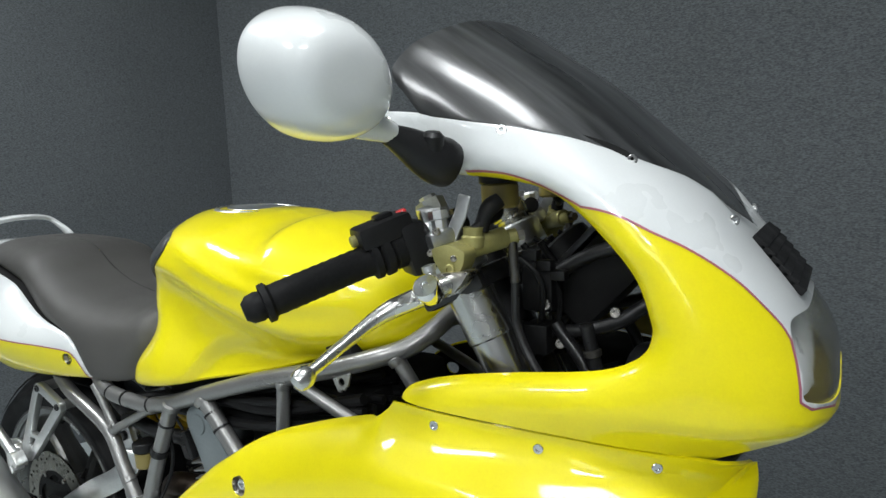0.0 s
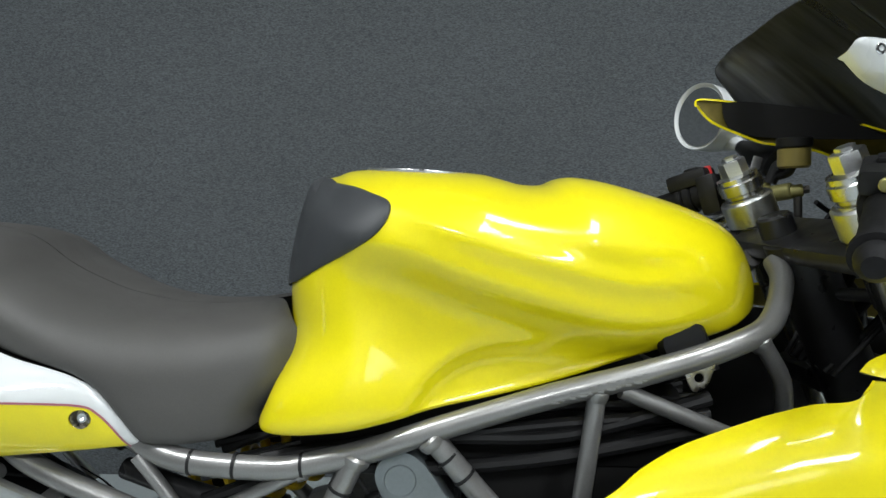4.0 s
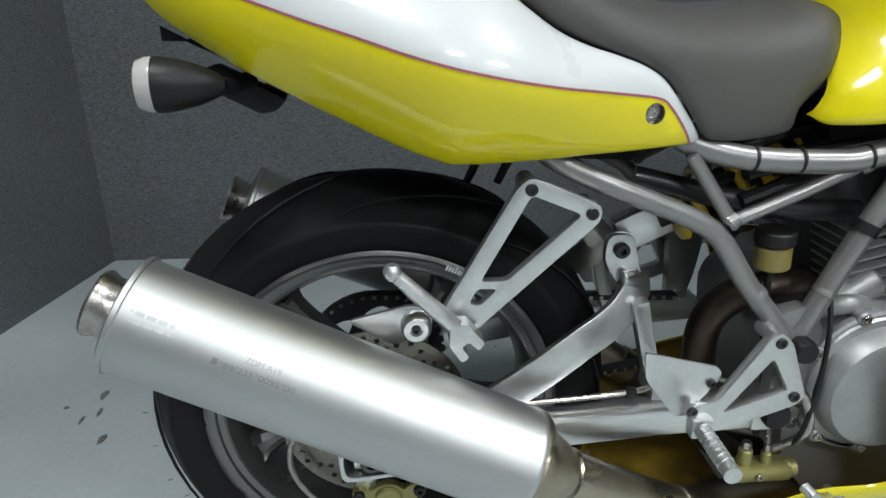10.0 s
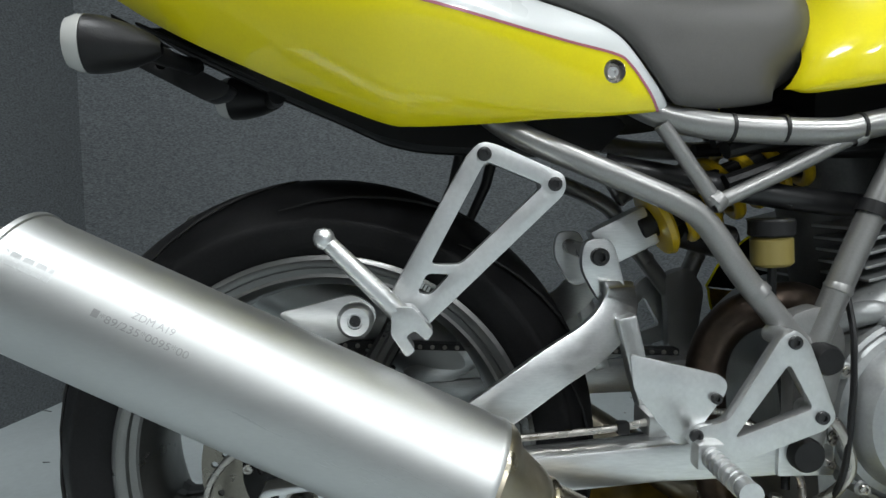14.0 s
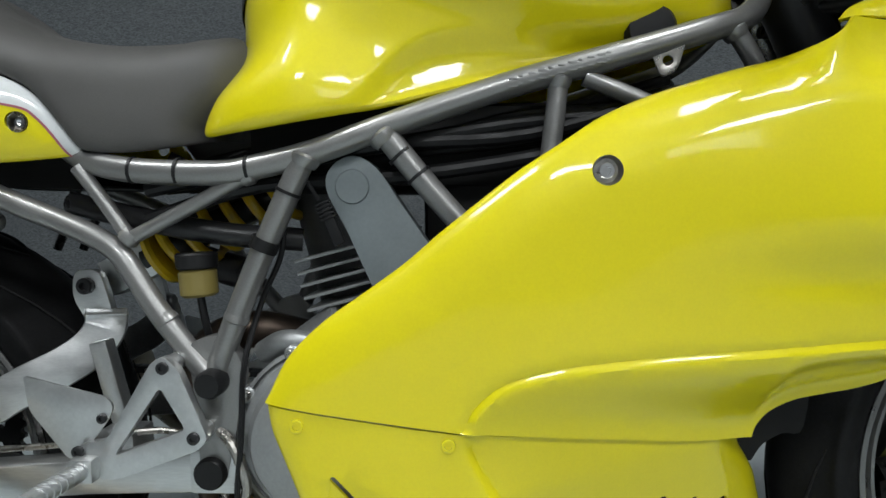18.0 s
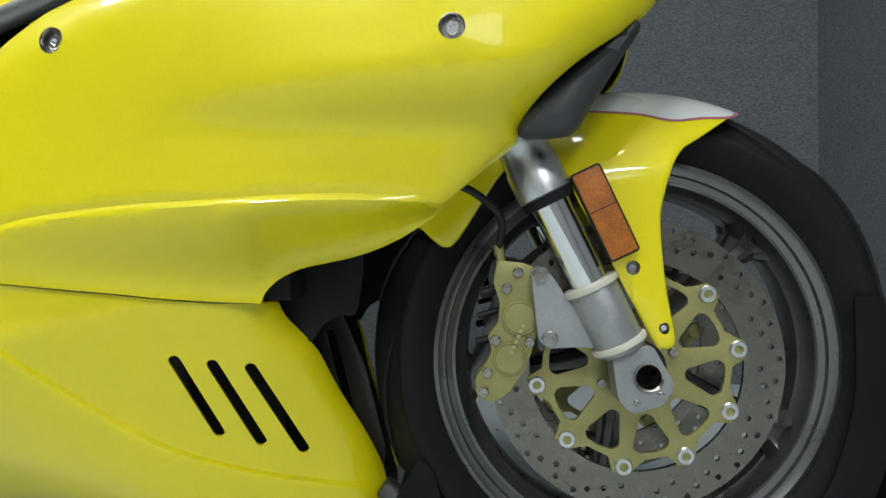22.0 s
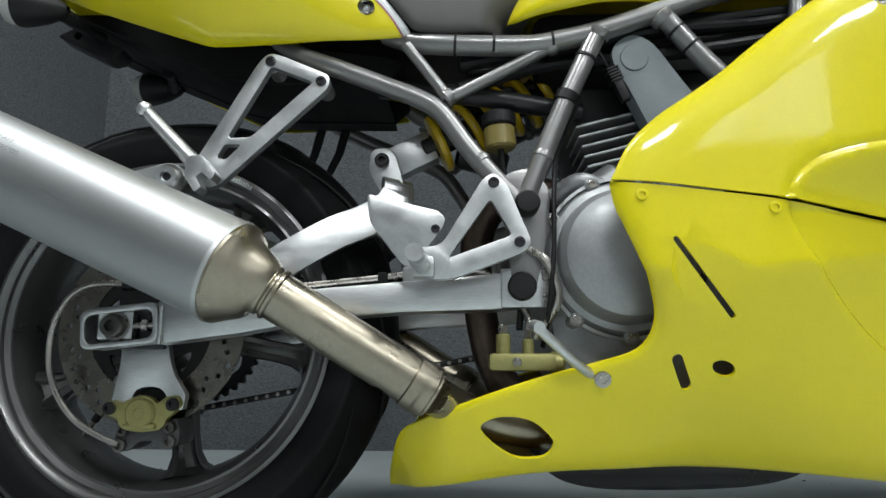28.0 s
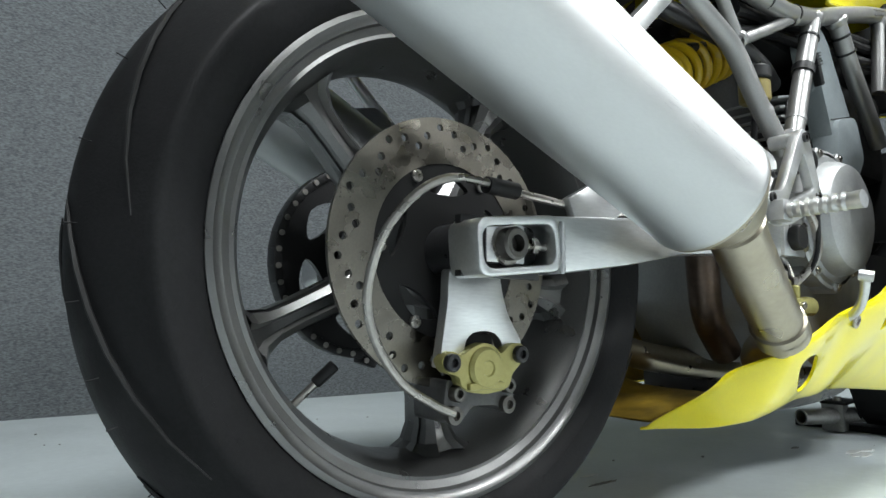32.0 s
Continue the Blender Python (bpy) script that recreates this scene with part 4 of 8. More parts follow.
def tank_depth(x, z):
    w = tank_w(x)
    c = np.interp(x, tank_crease[:, 0], tank_crease[:, 1])
    top = tank_top_gap(x, z)
    y = w * dome(top, 0.085, 2.35)
    # two soft steps run forward along the shoulder
    y = y + 0.0035 * np.exp(-((z - c - 0.066) / 0.012) ** 2) * smooth(0.60, 0.72, x) * (1 - smooth(0.86, 0.95, x))
    y = y + 0.0045 * np.exp(-((z - c - 0.034) / 0.012) ** 2) * smooth(0.56, 0.68, x) * (1 - smooth(0.88, 0.98, x))
    # knee hollow under the crease, flaring out again at the foot
    hollow = smooth(0.0, 0.055, c - z)
    y = y - 0.032 * hollow * smooth(0.50, 0.66, x) * (1 - smooth(0.90, 1.02, x)) * (1 - 0.4 * smooth(0.80, 0.72, z))
    y = y + 0.020 * smooth(0.84, 0.74, z) * (1 - smooth(0.56, 0.66, x))
    r = np.interp(x, tank_recess[:, 0], tank_recess[:, 1])
    y = y - 0.016 * smooth(-0.004, 0.030, r - z) * smooth(0.600, 0.68, x) * (1 - smooth(0.93, 1.03, x))
    y = y + 0.005 * (1 - smooth(0.003, 0.008, tank_low_gap(x, z))) * smooth(0.60, 0.66, x) * (1 - smooth(0.9, 1.0, x))
    rear = dome(tank_rear_gap(x, z), 0.10, 1.85) * smooth(0.72, 0.83, z) + (0.80 + 0.2 * dome(tank_rear_gap(x, z), 0.05)) * (1 - smooth(0.72, 0.83, z))
    y = y * rear * (0.94 + 0.06 * dome(tank_low_gap(x, z), 0.012))
    return np.maximum(y, 0.0)


tank = part("fuel_tank", shell(tank_line, tank_depth, (), 0.0065, (0.0005, 0.0018, 0.0045, 0.009, 0.015, 0.023), 0.0, both=True), YELLOW, bike, "glossy yellow fuel tank with sculpted knee hollows")
pad_rear = [p for p in tank_rear if p[1] > 0.833]
pad_line = joined(pad_rear, spl([pad_rear[-1], (0.54, 0.962), (0.57, 0.957), (0.590, 0.951), (0.612, 0.942), (0.613, 0.927), (0.600, 0.909), (0.573, 0.891), (0.54, 0.873), (0.51, 0.855), (0.485, 0.841), pad_rear[0]], 6))
pad_rim = rim(pad_line[len(pad_rear):], 0.008, 0.0055)


def pad_place(v):
    x, z = v[:, 0], v[:, 1]
    d = tank_rear_gap(x, z)
    k = 1 - dome(d, 0.075)
    y = tank_depth(x, z) + 0.0055 - pad_rim(x, z)
    return np.stack([x - 0.005 * k, -np.where(d < 0.0004, 0, np.maximum(y, 0)), z + 0.003 * smooth(0.94, 0.965, z) * (x < 0.54)], 1)


part("tank_pad", shell(pad_line, None, (), 0.009, (0.0006, 0.002, 0.005, 0.010), 0.002, both=True, place=pad_place), PAD, tank, "smooth dark grey rubber pad on the rear of the tank")

# ---- motorcycle: frame ----
MIRRORED = Matrix.Diagonal((1, -1, 1, 1))


def pair(name, bm, mat, parent, label=""):
    """A part on this side of the machine and its mirror image on the other."""
    a = part(name, bm, mat, parent, label)
    again(a, MIRRORED, parent)
    return a


TUBES = [
    ([(0.31, -0.118, 0.695), (0.345, -0.132, 0.676), (0.40, -0.146, 0.664), (0.49, -0.15, 0.660), (0.53, -0.15, 0.666), (0.588, -0.15, 0.680), (0.668, -0.15, 0.707),
      (0.778, -0.15, 0.741), (0.887, -0.147, 0.769), (0.97, -0.135, 0.793), (1.02, -0.11, 0.812), (1.055, -0.06, 0.85), (1.06, -0.03, 0.87)], 0.0128),
    ([(0.165, -0.112, 0.692), (0.20, -0.128, 0.663), (0.254, -0.137, 0.638), (0.313, -0.138, 0.614), (0.358, -0.14, 0.594), (0.384, -0.142, 0.574), (0.417, -0.147, 0.526), (0.45, -0.152, 0.485), (0.475, -0.155, 0.455)], 0.0118),
    ([(0.577, -0.152, 0.676), (0.53, -0.154, 0.575), (0.491, -0.155, 0.481), (0.478, -0.155, 0.445)], 0.0122),
    ([(0.656, -0.152, 0.697), (0.70, -0.15, 0.643), (0.745, -0.15, 0.592), (0.80, -0.15, 0.53)], 0.0122),
    ([(0.827, -0.15, 0.748), (0.8225, -0.15, 0.705), (0.812, -0.15, 0.62)], 0.0098),
    ([(0.852, -0.148, 0.748), (0.914, -0.146, 0.722), (1.0, -0.14, 0.685)], 0.0088),
    ([(0.338, -0.14, 0.668), (0.365, -0.14, 0.632), (0.391, -0.142, 0.595)], 0.0075),
    ([(0.519, -0.15, 0.658), (0.455, -0.147, 0.625), (0.391, -0.142, 0.594)], 0.0075),
    ([(1.003, -0.125, 0.797), (1.03, -0.12, 0.752), (1.045, -0.1, 0.70)], 0.0095),
]
for i, (path, r) in enumerate(TUBES):
    t = pair("frame_tube", tube(spl(path, 5), r, 18), SILVER, bike, "silver-grey painted steel frame tube" if i == 0 else "")
# weld collars where the tubes meet
for at, axis, r in (((0.577, -0.152, 0.672), (-0.4, 0, -1), 0.0155), ((0.656, -0.152, 0.693), (0.63, 0, -0.76), 0.0155), ((0.827, -0.15, 0.744), (-0.1, 0, -1), 0.0125), ((0.391, -0.142, 0.596), (0.6, 0, 0.5), 0.0115),
                    ((0.519, -0.15, 0.657), (-0.9, 0, -0.45), 0.0105), ((0.43, -0.149, 0.511), (-0.6, 0, 0.75), 0.0128), ((0.505, -0.155, 0.515), (0.36, 0, 0.93), 0.0132), ((1.003, -0.125, 0.793), (0.5, 0, -0.85), 0.0125)):
    m = Matrix.Translation(at) @ basis(axis)
    pair("weld_collar", lathe([(r * 0.80, -0.006), (r, -0.003), (r * 0.97, 0.002), (r * 0.82, 0.007)], 18, m), SILVER, bike)
# cable ties and clips round the tubes
for at, axis, r in (((0.400, -0.146, 0.664), (1, 0, -0.06), 0.0138), ((0.448, -0.149, 0.662), (1, 0, -0.05), 0.0138), ((0.520, -0.15, 0.664), (1, 0, 0.1), 0.0138), ((0.560, -0.153, 0.640), (0.42, 0, 0.9), 0.0134), ((0.535, -0.154, 0.588), (0.42, 0, 0.9), 0.0145),
                    ((0.672, -0.151, 0.675), (0.63, 0, -0.76), 0.0134), ((0.690, -0.151, 0.655), (0.63, 0, -0.76), 0.0134)):
    m = Matrix.Translation(at) @ basis(axis)
    w = 0.006 if r > 0.014 else 0.0016
    part("cable_tie", lathe([(r - 0.002, -w), (r, -w), (r, w), (r - 0.002, w)], 20, m), PLASTIC, bike)
# round rubber bung in the frame node, and the tank's rubber rest
part("frame_bung", lathe([(0.0145, 0), (0.0145, 0.018), (0.012, 0.023), (0, 0.024)], 24, Matrix.Translation((0.483, -0.160, 0.452)) @ basis((0, -1, 0))), PLASTIC, bike, "black round plug in the frame node")
again(scene.objects["frame_bung"], MIRRORED, bike)
part("frame_node", plate(rounded([(0.455, 0.49), (0.49, 0.50), (0.512, 0.47), (0.505, 0.41), (0.49, 0.345), (0.465, 0.345), (0.462, 0.42)], 0.012), -0.160, -0.140, (), 0.002), SILVER, bike)
again(scene.objects["frame_node"], MIRRORED, bike)
part("tank_rest", lathe([(0.026, 0), (0.026, 0.012), (0.022, 0.018), (0, 0.019)], 24, Matrix.Translation((0.919, -0.120, 0.797)) @ basis((0, -1, 0))), PLASTIC, bike, "black rubber rest under the tank")
part("wiring_tag", plate(rounded([(0.912, 0.775), (0.95, 0.785), (0.94, 0.752), (0.925, 0.745)], 0.008), -0.150, -0.146, [ring_loop(0.931, 0.762, 0.005, 12)], 0.001), STEEL, bike)

# black bundles of hose and cable under the tank
random.seed(4)
for k in range(11):
    y = -0.13 + 0.022 * (k % 5)
    z = 0.64 + 0.012 * (k % 4)
    path = [(0.40 + 0.02 * random.random(), y, z - 0.03 + 0.03 * random.random()), (0.52, y + 0.01, z + 0.02 * random.random()), (0.66, y, z + 0.01 + 0.03 * random.random()), (0.80, y - 0.005, z + 0.03 + 0.03 * random.random()), (0.95, y, z + 0.05 + 0.03 * random.random())]
    part("hose", tube(spl(path, 5), 0.0055 + 0.003 * random.random(), 10), PLASTIC, bike, "black rubber hose under the tank" if k == 0 else "")
part("hose", tube(spl([(0.30, -0.09, 0.632), (0.40, -0.115, 0.612), (0.48, -0.118, 0.598), (0.56, -0.10, 0.59)], 6), 0.0125, 14), SATIN, bike)
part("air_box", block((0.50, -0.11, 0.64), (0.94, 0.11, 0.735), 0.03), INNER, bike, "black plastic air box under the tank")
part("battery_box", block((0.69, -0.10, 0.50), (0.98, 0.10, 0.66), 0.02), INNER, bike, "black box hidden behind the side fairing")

def strap(path, thick, y0, y1):
    """A flat bar bent in the side view."""
    p = spl(path, 6)
    bm, rows = bmesh.new(), []
    for i, (x, z) in enumerate(p):
        a, b = p[max(i - 1, 0)], p[min(i + 1, len(p) - 1)]
        d = math.hypot(b[0] - a[0], b[1] - a[1])
        n = (-(b[1] - a[1]) / d * thick / 2, (b[0] - a[0]) / d * thick / 2)
        rows.append([bm.verts.new(q) for q in ((x + n[0], y0, z + n[1]), (x + n[0], y1, z + n[1]), (x - n[0], y1, z - n[1]), (x - n[0], y0, z - n[1]))])
    for a, b in zip(rows, rows[1:]):
        for k in range(4):
            bm.faces.new((a[k], a[(k + 1) % 4], b[(k + 1) % 4], b[k]))
    bm.faces.new(rows[0])
    bm.faces.new(rows[-1])
    bmesh.ops.recalc_face_normals(bm, faces=bm.faces)
    sharp = [e for e in bm.edges if e.calc_face_angle(0) > 0.8]
    bmesh.ops.bevel(bm, geom=sharp, offset=0.0022, segments=2, profile=0.5, affect="EDGES")
    return bm


def ribbon(path, width, thick, up=(0, 0, 1)):
    """A flat bar along a line in space, its broad side standing."""
    p = [Vector(q) for q in spl(path, 6)]
    bm, rows = bmesh.new(), []
    for i, q in enumerate(p):
        d = (p[min(i + 1, len(p) - 1)] - p[max(i - 1, 0)]).normalized()
        w = Vector(up)
        w = (w - d * w.dot(d)).normalized()
        n = d.cross(w) * thick / 2
        w = w * width / 2
        rows.append([bm.verts.new(q + k) for k in (w + n, w - n, -w - n, -w + n)])
    for a, b in zip(rows, rows[1:]):
        for k in range(4):
            bm.faces.new((a[k], a[(k + 1) % 4], b[(k + 1) % 4], b[k]))
    bm.faces.new(rows[0])
    bm.faces.new(rows[-1])
    bmesh.ops.recalc_face_normals(bm, faces=bm.faces)
    sharp = [e for e in bm.edges if e.calc_face_angle(0) > 0.8]
    bmesh.ops.bevel(bm, geom=sharp, offset=0.0018, segments=2, profile=0.5, affect="EDGES")
    return bm


# undertray and rear mudguard
tray_line = joined(spl([(-0.20, 0.790), (-0.15, 0.764), (-0.065, 0.724), (0.013, 0.691), (0.05, 0.674), (0.084, 0.661), (0.145, 0.652), (0.30, 0.648)], 5), spl([(0.30, 0.646), (0.32, 0.68), (0.20, 0.70), (0.05, 0.72), (-0.10, 0.77), (-0.20, 0.775)], 5))
part("undertray", shell(tray_line, lambda x, z: 0.045 + 0.03 * smooth(-0.2, 0.1, x), (), 0.02, (0.004, 0.01), 0.003, both=True), INNER, bike, "black plastic undertray under the tail")
part("tray_floor", strap([(-0.17, 0.777), (-0.065, 0.728), (0.013, 0.695), (0.05, 0.678), (0.084, 0.665), (0.145, 0.656), (0.30, 0.652)], 0.004, -0.062, 0.112), INNER, bike)
part("plate_bracket", plate(rounded([(-0.178, 0.738), (-0.15, 0.752), (-0.078, 0.716), (-0.086, 0.704), (-0.104, 0.700)], 0.006), -0.055, -0.025, [ring_loop(-0.148, 0.738, 0.006, 12)], 0.002), PLASTIC, bike, "black bracket for the number plate")


def indicator(side):
    """A black turn signal on a short rubber stalk with a clear lens."""
    s = -1 if side < 0 else 1
    off = Vector((0, 0, 0)) if side < 0 else Vector((0.068, -0.03, -0.018))
    at = Matrix.Translation((-0.172, 0.125 * s, 0.741)) @ basis((-1, 0.12 * s, 0.03))
    body = part("indicator", lathe([(0.006, -0.050), (0.0115, -0.043), (0.0190, -0.026), (0.0240, -0.008), (0.0262, 0.006), (0.0262, 0.013), (0, 0.013)], 28, at), PLASTIC, bike, "black turn signal on a short stalk")
    part("lens", lathe([(0.0262, 0.0135), (0.0258, 0.020), (0.0225, 0.028), (0.012, 0.032), (0, 0.0330)], 28, at), LENS, body, "clear plastic lens")
    part("stalk", tube(spl([(-0.138, 0.118 * s, 0.738), (-0.125, 0.09 * s, 0.735), (-0.115, 0.05 * s, 0.735)], 5), [0.011, 0.010, 0.009, 0.009, 0.009, 0.008, 0.008, 0.008, 0.008, 0.009, 0.010], 12), PLASTIC, body)
    bolt((-0.132, 0.104 * s, 0.7365), (0, s, 0), 0.005, 0.004, body, CHROME)
    body.matrix_basis = Matrix.Translation(off)


indicator(-1)
indicator(1)

# grab rail
rail = [(-0.110, -0.083, 0.872), (-0.120, -0.082, 0.893), (-0.135, -0.075, 0.925), (-0.142, -0.06, 0.944), (-0.138, -0.03, 0.951), (-0.135, 0.0, 0.9525), (-0.138, 0.03, 0.951), (-0.142, 0.06, 0.944), (-0.130, 0.078, 0.925), (-0.108, 0.086, 0.905), (-0.095, 0.088, 0.880)]
bm = bmesh.new()
pts = spl(rail, 5)
rows = []
for i, p in enumerate(pts):
    t = i / (len(pts) - 1)
    d = Vector(pts[min(i + 1, len(pts) - 1)]) - Vector(pts[max(i - 1, 0)])
    d.normalize()
    w, h = (0.0165 - 0.006 * math.sin(math.pi * min(1, t * 0.8))) * (0.6 + 0.4 * min(1, t / 0.14)), 0.0062
    x = Vector((1, 0, -0.15))
    x = (x - d * x.dot(d)).normalized()
    y = d.cross(x).normalized()
    rows.append([bm.verts.new(Vector(p) + x * w * math.copysign(abs(math.cos(a)) ** 0.7, math.cos(a)) + y * h * math.copysign(abs(math.sin(a)) ** 0.7, math.sin(a))) for a in (2 * math.pi * k / 16 for k in range(16))])
for a, b in zip(rows, rows[1:]):
    for k in range(16):
        bm.faces.new((a[k], a[(k + 1) % 16], b[(k + 1) % 16], b[k]))
bm.faces.new(rows[0])
bm.faces.new(rows[-1])
part("grab_rail", bm, WHITE, bike, "white moulded grab rail over the tail")
part("tail_deck", strap([(-0.185, 0.884), (-0.15, 0.880), (-0.12, 0.874), (-0.095, 0.866)], 0.004, -0.056, 0.056), WHITE, bike, "white deck between seat and tail")
part("tail_lamp", block((-0.235, -0.045, 0.890), (-0.17, 0.045, 0.9005), 0.004), WHITE, bike)
for k in range(3):
    bolt((-0.222 + 0.008 * k, -0.035, 0.9005), (0, 0, 1), 0.0022, 0.002, bike, LENS, "", "rivet")

# ---- swinging arm ----
arm = part("swinging_arm", plate([(0.050, 0.3415), (0.15, 0.350), (0.30, 0.362), (0.44, 0.373), (0.502, 0.377), (0.510, 0.366), (0.507, 0.342), (0.497, 0.335), (0.44, 0.331), (0.34, 0.328), (0.238, 0.320), (0.15, 0.304), (0.057, 0.292)], -0.153, -0.118, (), 0.004), BRUSHED, bike, "box-section alloy swinging arm")
again(arm, MIRRORED, bike)
end = part("arm_end", plate(rounded([(-0.040, 0.3315), (0.052, 0.342), (0.056, 0.294), (-0.036, 0.2845)], 0.012), -0.156, -0.118, [rounded([(-0.034, 0.3245), (0.046, 0.3335), (0.049, 0.3000), (-0.0305, 0.2915)], 0.011)], 0.002), BRUSHED, arm, "milled alloy axle slot")
again(end, MIRRORED, arm)
part("axle_recess", block((-0.036, -0.132, 0.287), (0.052, -0.124, 0.337), 0.001), SATIN, arm)
part("weld_bead", tube([(0.057, -0.1545, 0.292 + 0.045 * k / 10 + 0.0) for k in range(11)], [0.0022 + 0.0009 * (k % 2) for k in range(11)], 8), ALLOY, arm)
part("axle_slide", block((-0.022, -0.147, 0.298), (0.020, -0.134, 0.330), 0.002), BRUSHED, arm)
ax = Matrix.Translation((0.0, -0.145, 0.3135)) @ basis((0, -1, 0))
part("axle_nut", lathe([(0.0175, 0), (0.0175, 0.002), (0.0135, 0.002), (0.0135, 0.013), (0.0115, 0.015), (0.007, 0.015), (0.007, 0.006), (0, 0.006)], 24, ax), GUNMETAL, arm, "hollow steel axle nut")
part("axle_washer", lathe([(0.0165, -0.001), (0.0165, 0.003), (0.0, 0.003)], 24, ax), STEEL, arm)
part("adjuster_bolt", rod((0.018, -0.142, 0.314), (0.048, -0.142, 0.315), 0.0038, 12), STEEL, arm)
part("adjuster_nut", rod((0.030, -0.142, 0.3145), (0.037, -0.142, 0.3147), 0.0072, 6), STEEL, arm)
part("pivot_cap", lathe([(0.0165, 0), (0.0165, 0.012), (0.0145, 0.015), (0, 0.0155)], 28, Matrix.Translation((0.476, -0.154, 0.357)) @ basis((0, -1, 0))), PLASTIC, arm, "black plug over the pivot")
part("pivot_clamp", block((0.452, -0.158, 0.333), (0.508, -0.148, 0.379), 0.004), BRUSHED, arm)
bolt((0.503, -0.158, 0.368), (0, -1, 0), 0.004, 0.004, arm)
bolt((0.503, -0.158, 0.345), (0, -1, 0), 0.004, 0.004, arm)


brace = part("arm_brace", ribbon([(0.10, -0.128, 0.345), (0.15, -0.125, 0.370), (0.205, -0.120, 0.405), (0.247, -0.110, 0.431), (0.283, -0.097, 0.449), (0.308, -0.085, 0.467), (0.322, -0.076, 0.489), (0.321, -0.069, 0.511)], 0.044, 0.009, (-0.5, 0, 0.87)), BRUSHED, arm, "bent alloy brace over the swinging arm")
again(brace, MIRRORED, arm)
strut = part("brace_strut", strap([(0.324, 0.478), (0.332, 0.446), (0.341, 0.410), (0.352, 0.374)], 0.020, -0.098, -0.078), ALLOY, arm, "pale alloy strut under the brace")
again(strut, MIRRORED, arm)
part("strut_foot", block((0.336, -0.132, 0.362), (0.380, -0.085, 0.386), 0.004), ALLOY, arm)
lk = part("shock_link", plate(rounded([(0.285, 0.556), (0.315, 0.557), (0.324, 0.528), (0.332, 0.495), (0.305, 0.485), (0.282, 0.525)], 0.012), -0.072, -0.060, [], 0.0025), BRUSHED, arm, "alloy plate that holds the shock absorber")
again(lk, MIRRORED, arm)
bolt((0.301, -0.072, 0.538), (0, -1, 0), 0.0095, 0.009, arm, SATIN)
part("link_shaft", rod((0.301, -0.07, 0.538), (0.301, 0.07, 0.538), 0.009, 16), STEEL, arm)

# shock absorber lying forward under the seat
sh0, sh1 = Vector((0.335, -0.035, 0.555)), Vector((0.575, -0.035, 0.672))
sd = (sh1 - sh0).normalized()
shock = part("shock_absorber", rod(sh0 + sd * 0.02, sh1, 0.017, 20, 0.002), SATIN, bike, "rear shock absorber with a yellow coil spring")
part("shock_clevis", block((-0.013, -0.022, -0.03), (0.013, 0.022, 0.035), 0.003, Matrix.Translation(sh0) @ basis(sd)), BRUSHED, shock)
part("spring_seat", lathe([(0.018, 0.038), (0.040, 0.040), (0.042, 0.046), (0.038, 0.05), (0.02, 0.052)], 28, Matrix.Translation(sh0) @ basis(sd)), SPRING, shock)
coil = []
bs = basis(sd)
for k in range(0, 145):
    a = k * 2 * math.pi / 22
    coil.append(Matrix.Translation(sh0) @ bs @ Vector((0.0345 * math.cos(a), 0.0345 * math.sin(a), 0.052 + 0.0275 * k / 22)))
part("coil_spring", tube(coil, 0.0062, 10), SPRING, shock, "yellow painted coil spring")
part("gas_bottle", rod((0.40, -0.02, 0.565), (0.47, -0.02, 0.545), 0.02, 20, 0.006), SATIN, shock)

# brake fluid pot behind the frame
pot = part("fluid_pot", rod((0.456, -0.127, 0.533), (0.454, -0.127, 0.562), 0.0195, 24, 0.003), RESERVOIR, bike, "small yellowed brake fluid pot")
part("cap", rod((0.454, -0.127, 0.562), (0.4535, -0.127, 0.579), 0.0215, 24, 0.002), PLASTIC, pot, "black screw cap")
part("pipe", tube(spl([(0.456, -0.127, 0.535), (0.460, -0.122, 0.50), (0.470, -0.115, 0.45), (0.480, -0.12, 0.38), (0.474, -0.135, 0.31)], 5), 0.0042, 10), PLASTIC, pot)

# ---- footrests ----
hang = part("pillion_bracket", plate(rounded([(0.168, 0.652), (0.184, 0.648), (0.245, 0.621), (0.245, 0.605), (0.116, 0.482), (0.100, 0.477), (0.080, 0.504), (0.156, 0.640)], [0.01, 0.006, 0.01, 0.008, 0.012, 0.008, 0.008, 0.01]), -0.158, -0.146,
            [rounded([(0.172, 0.634), (0.225, 0.612), (0.150, 0.541), (0.122, 0.541)], 0.006), rounded([(0.119, 0.533), (0.140, 0.532), (0.122, 0.513), (0.110, 0.515)], 0.005)], 0.003), ALLOY, bike, "cast alloy pillion footrest bracket")
for q in ((0.172, 0.125), (0.215, 0.118)):
    part("tray_stay", tube([(q[0], q[1], 0.665), (q[0] - 0.012, q[1], 0.615), (q[0] - 0.034, q[1], 0.568)], [0.008, 0.007, 0.006], 12), SATIN, bike, "black stay under the tail")
for x, z in ((0.171, 0.640), (0.235, 0.613)):
    part("bracket_boss", rod((x, -0.147, z), (x, -0.120, z), 0.010, 20), SILVER, hang)
    bolt((x, -0.158, z), (0, -1, 0), 0.0065, 0.003, hang, SATIN)
peg = part("pillion_peg", tube(spl([(0.105, -0.178, 0.489), (0.088, -0.181, 0.508), (0.055, -0.184, 0.542), (0.032, -0.185, 0.566)], 5), [0.0105 - 0.0032 * k / 15 for k in range(16)], 18), ALLOY, bike, "folded alloy pillion footrest")
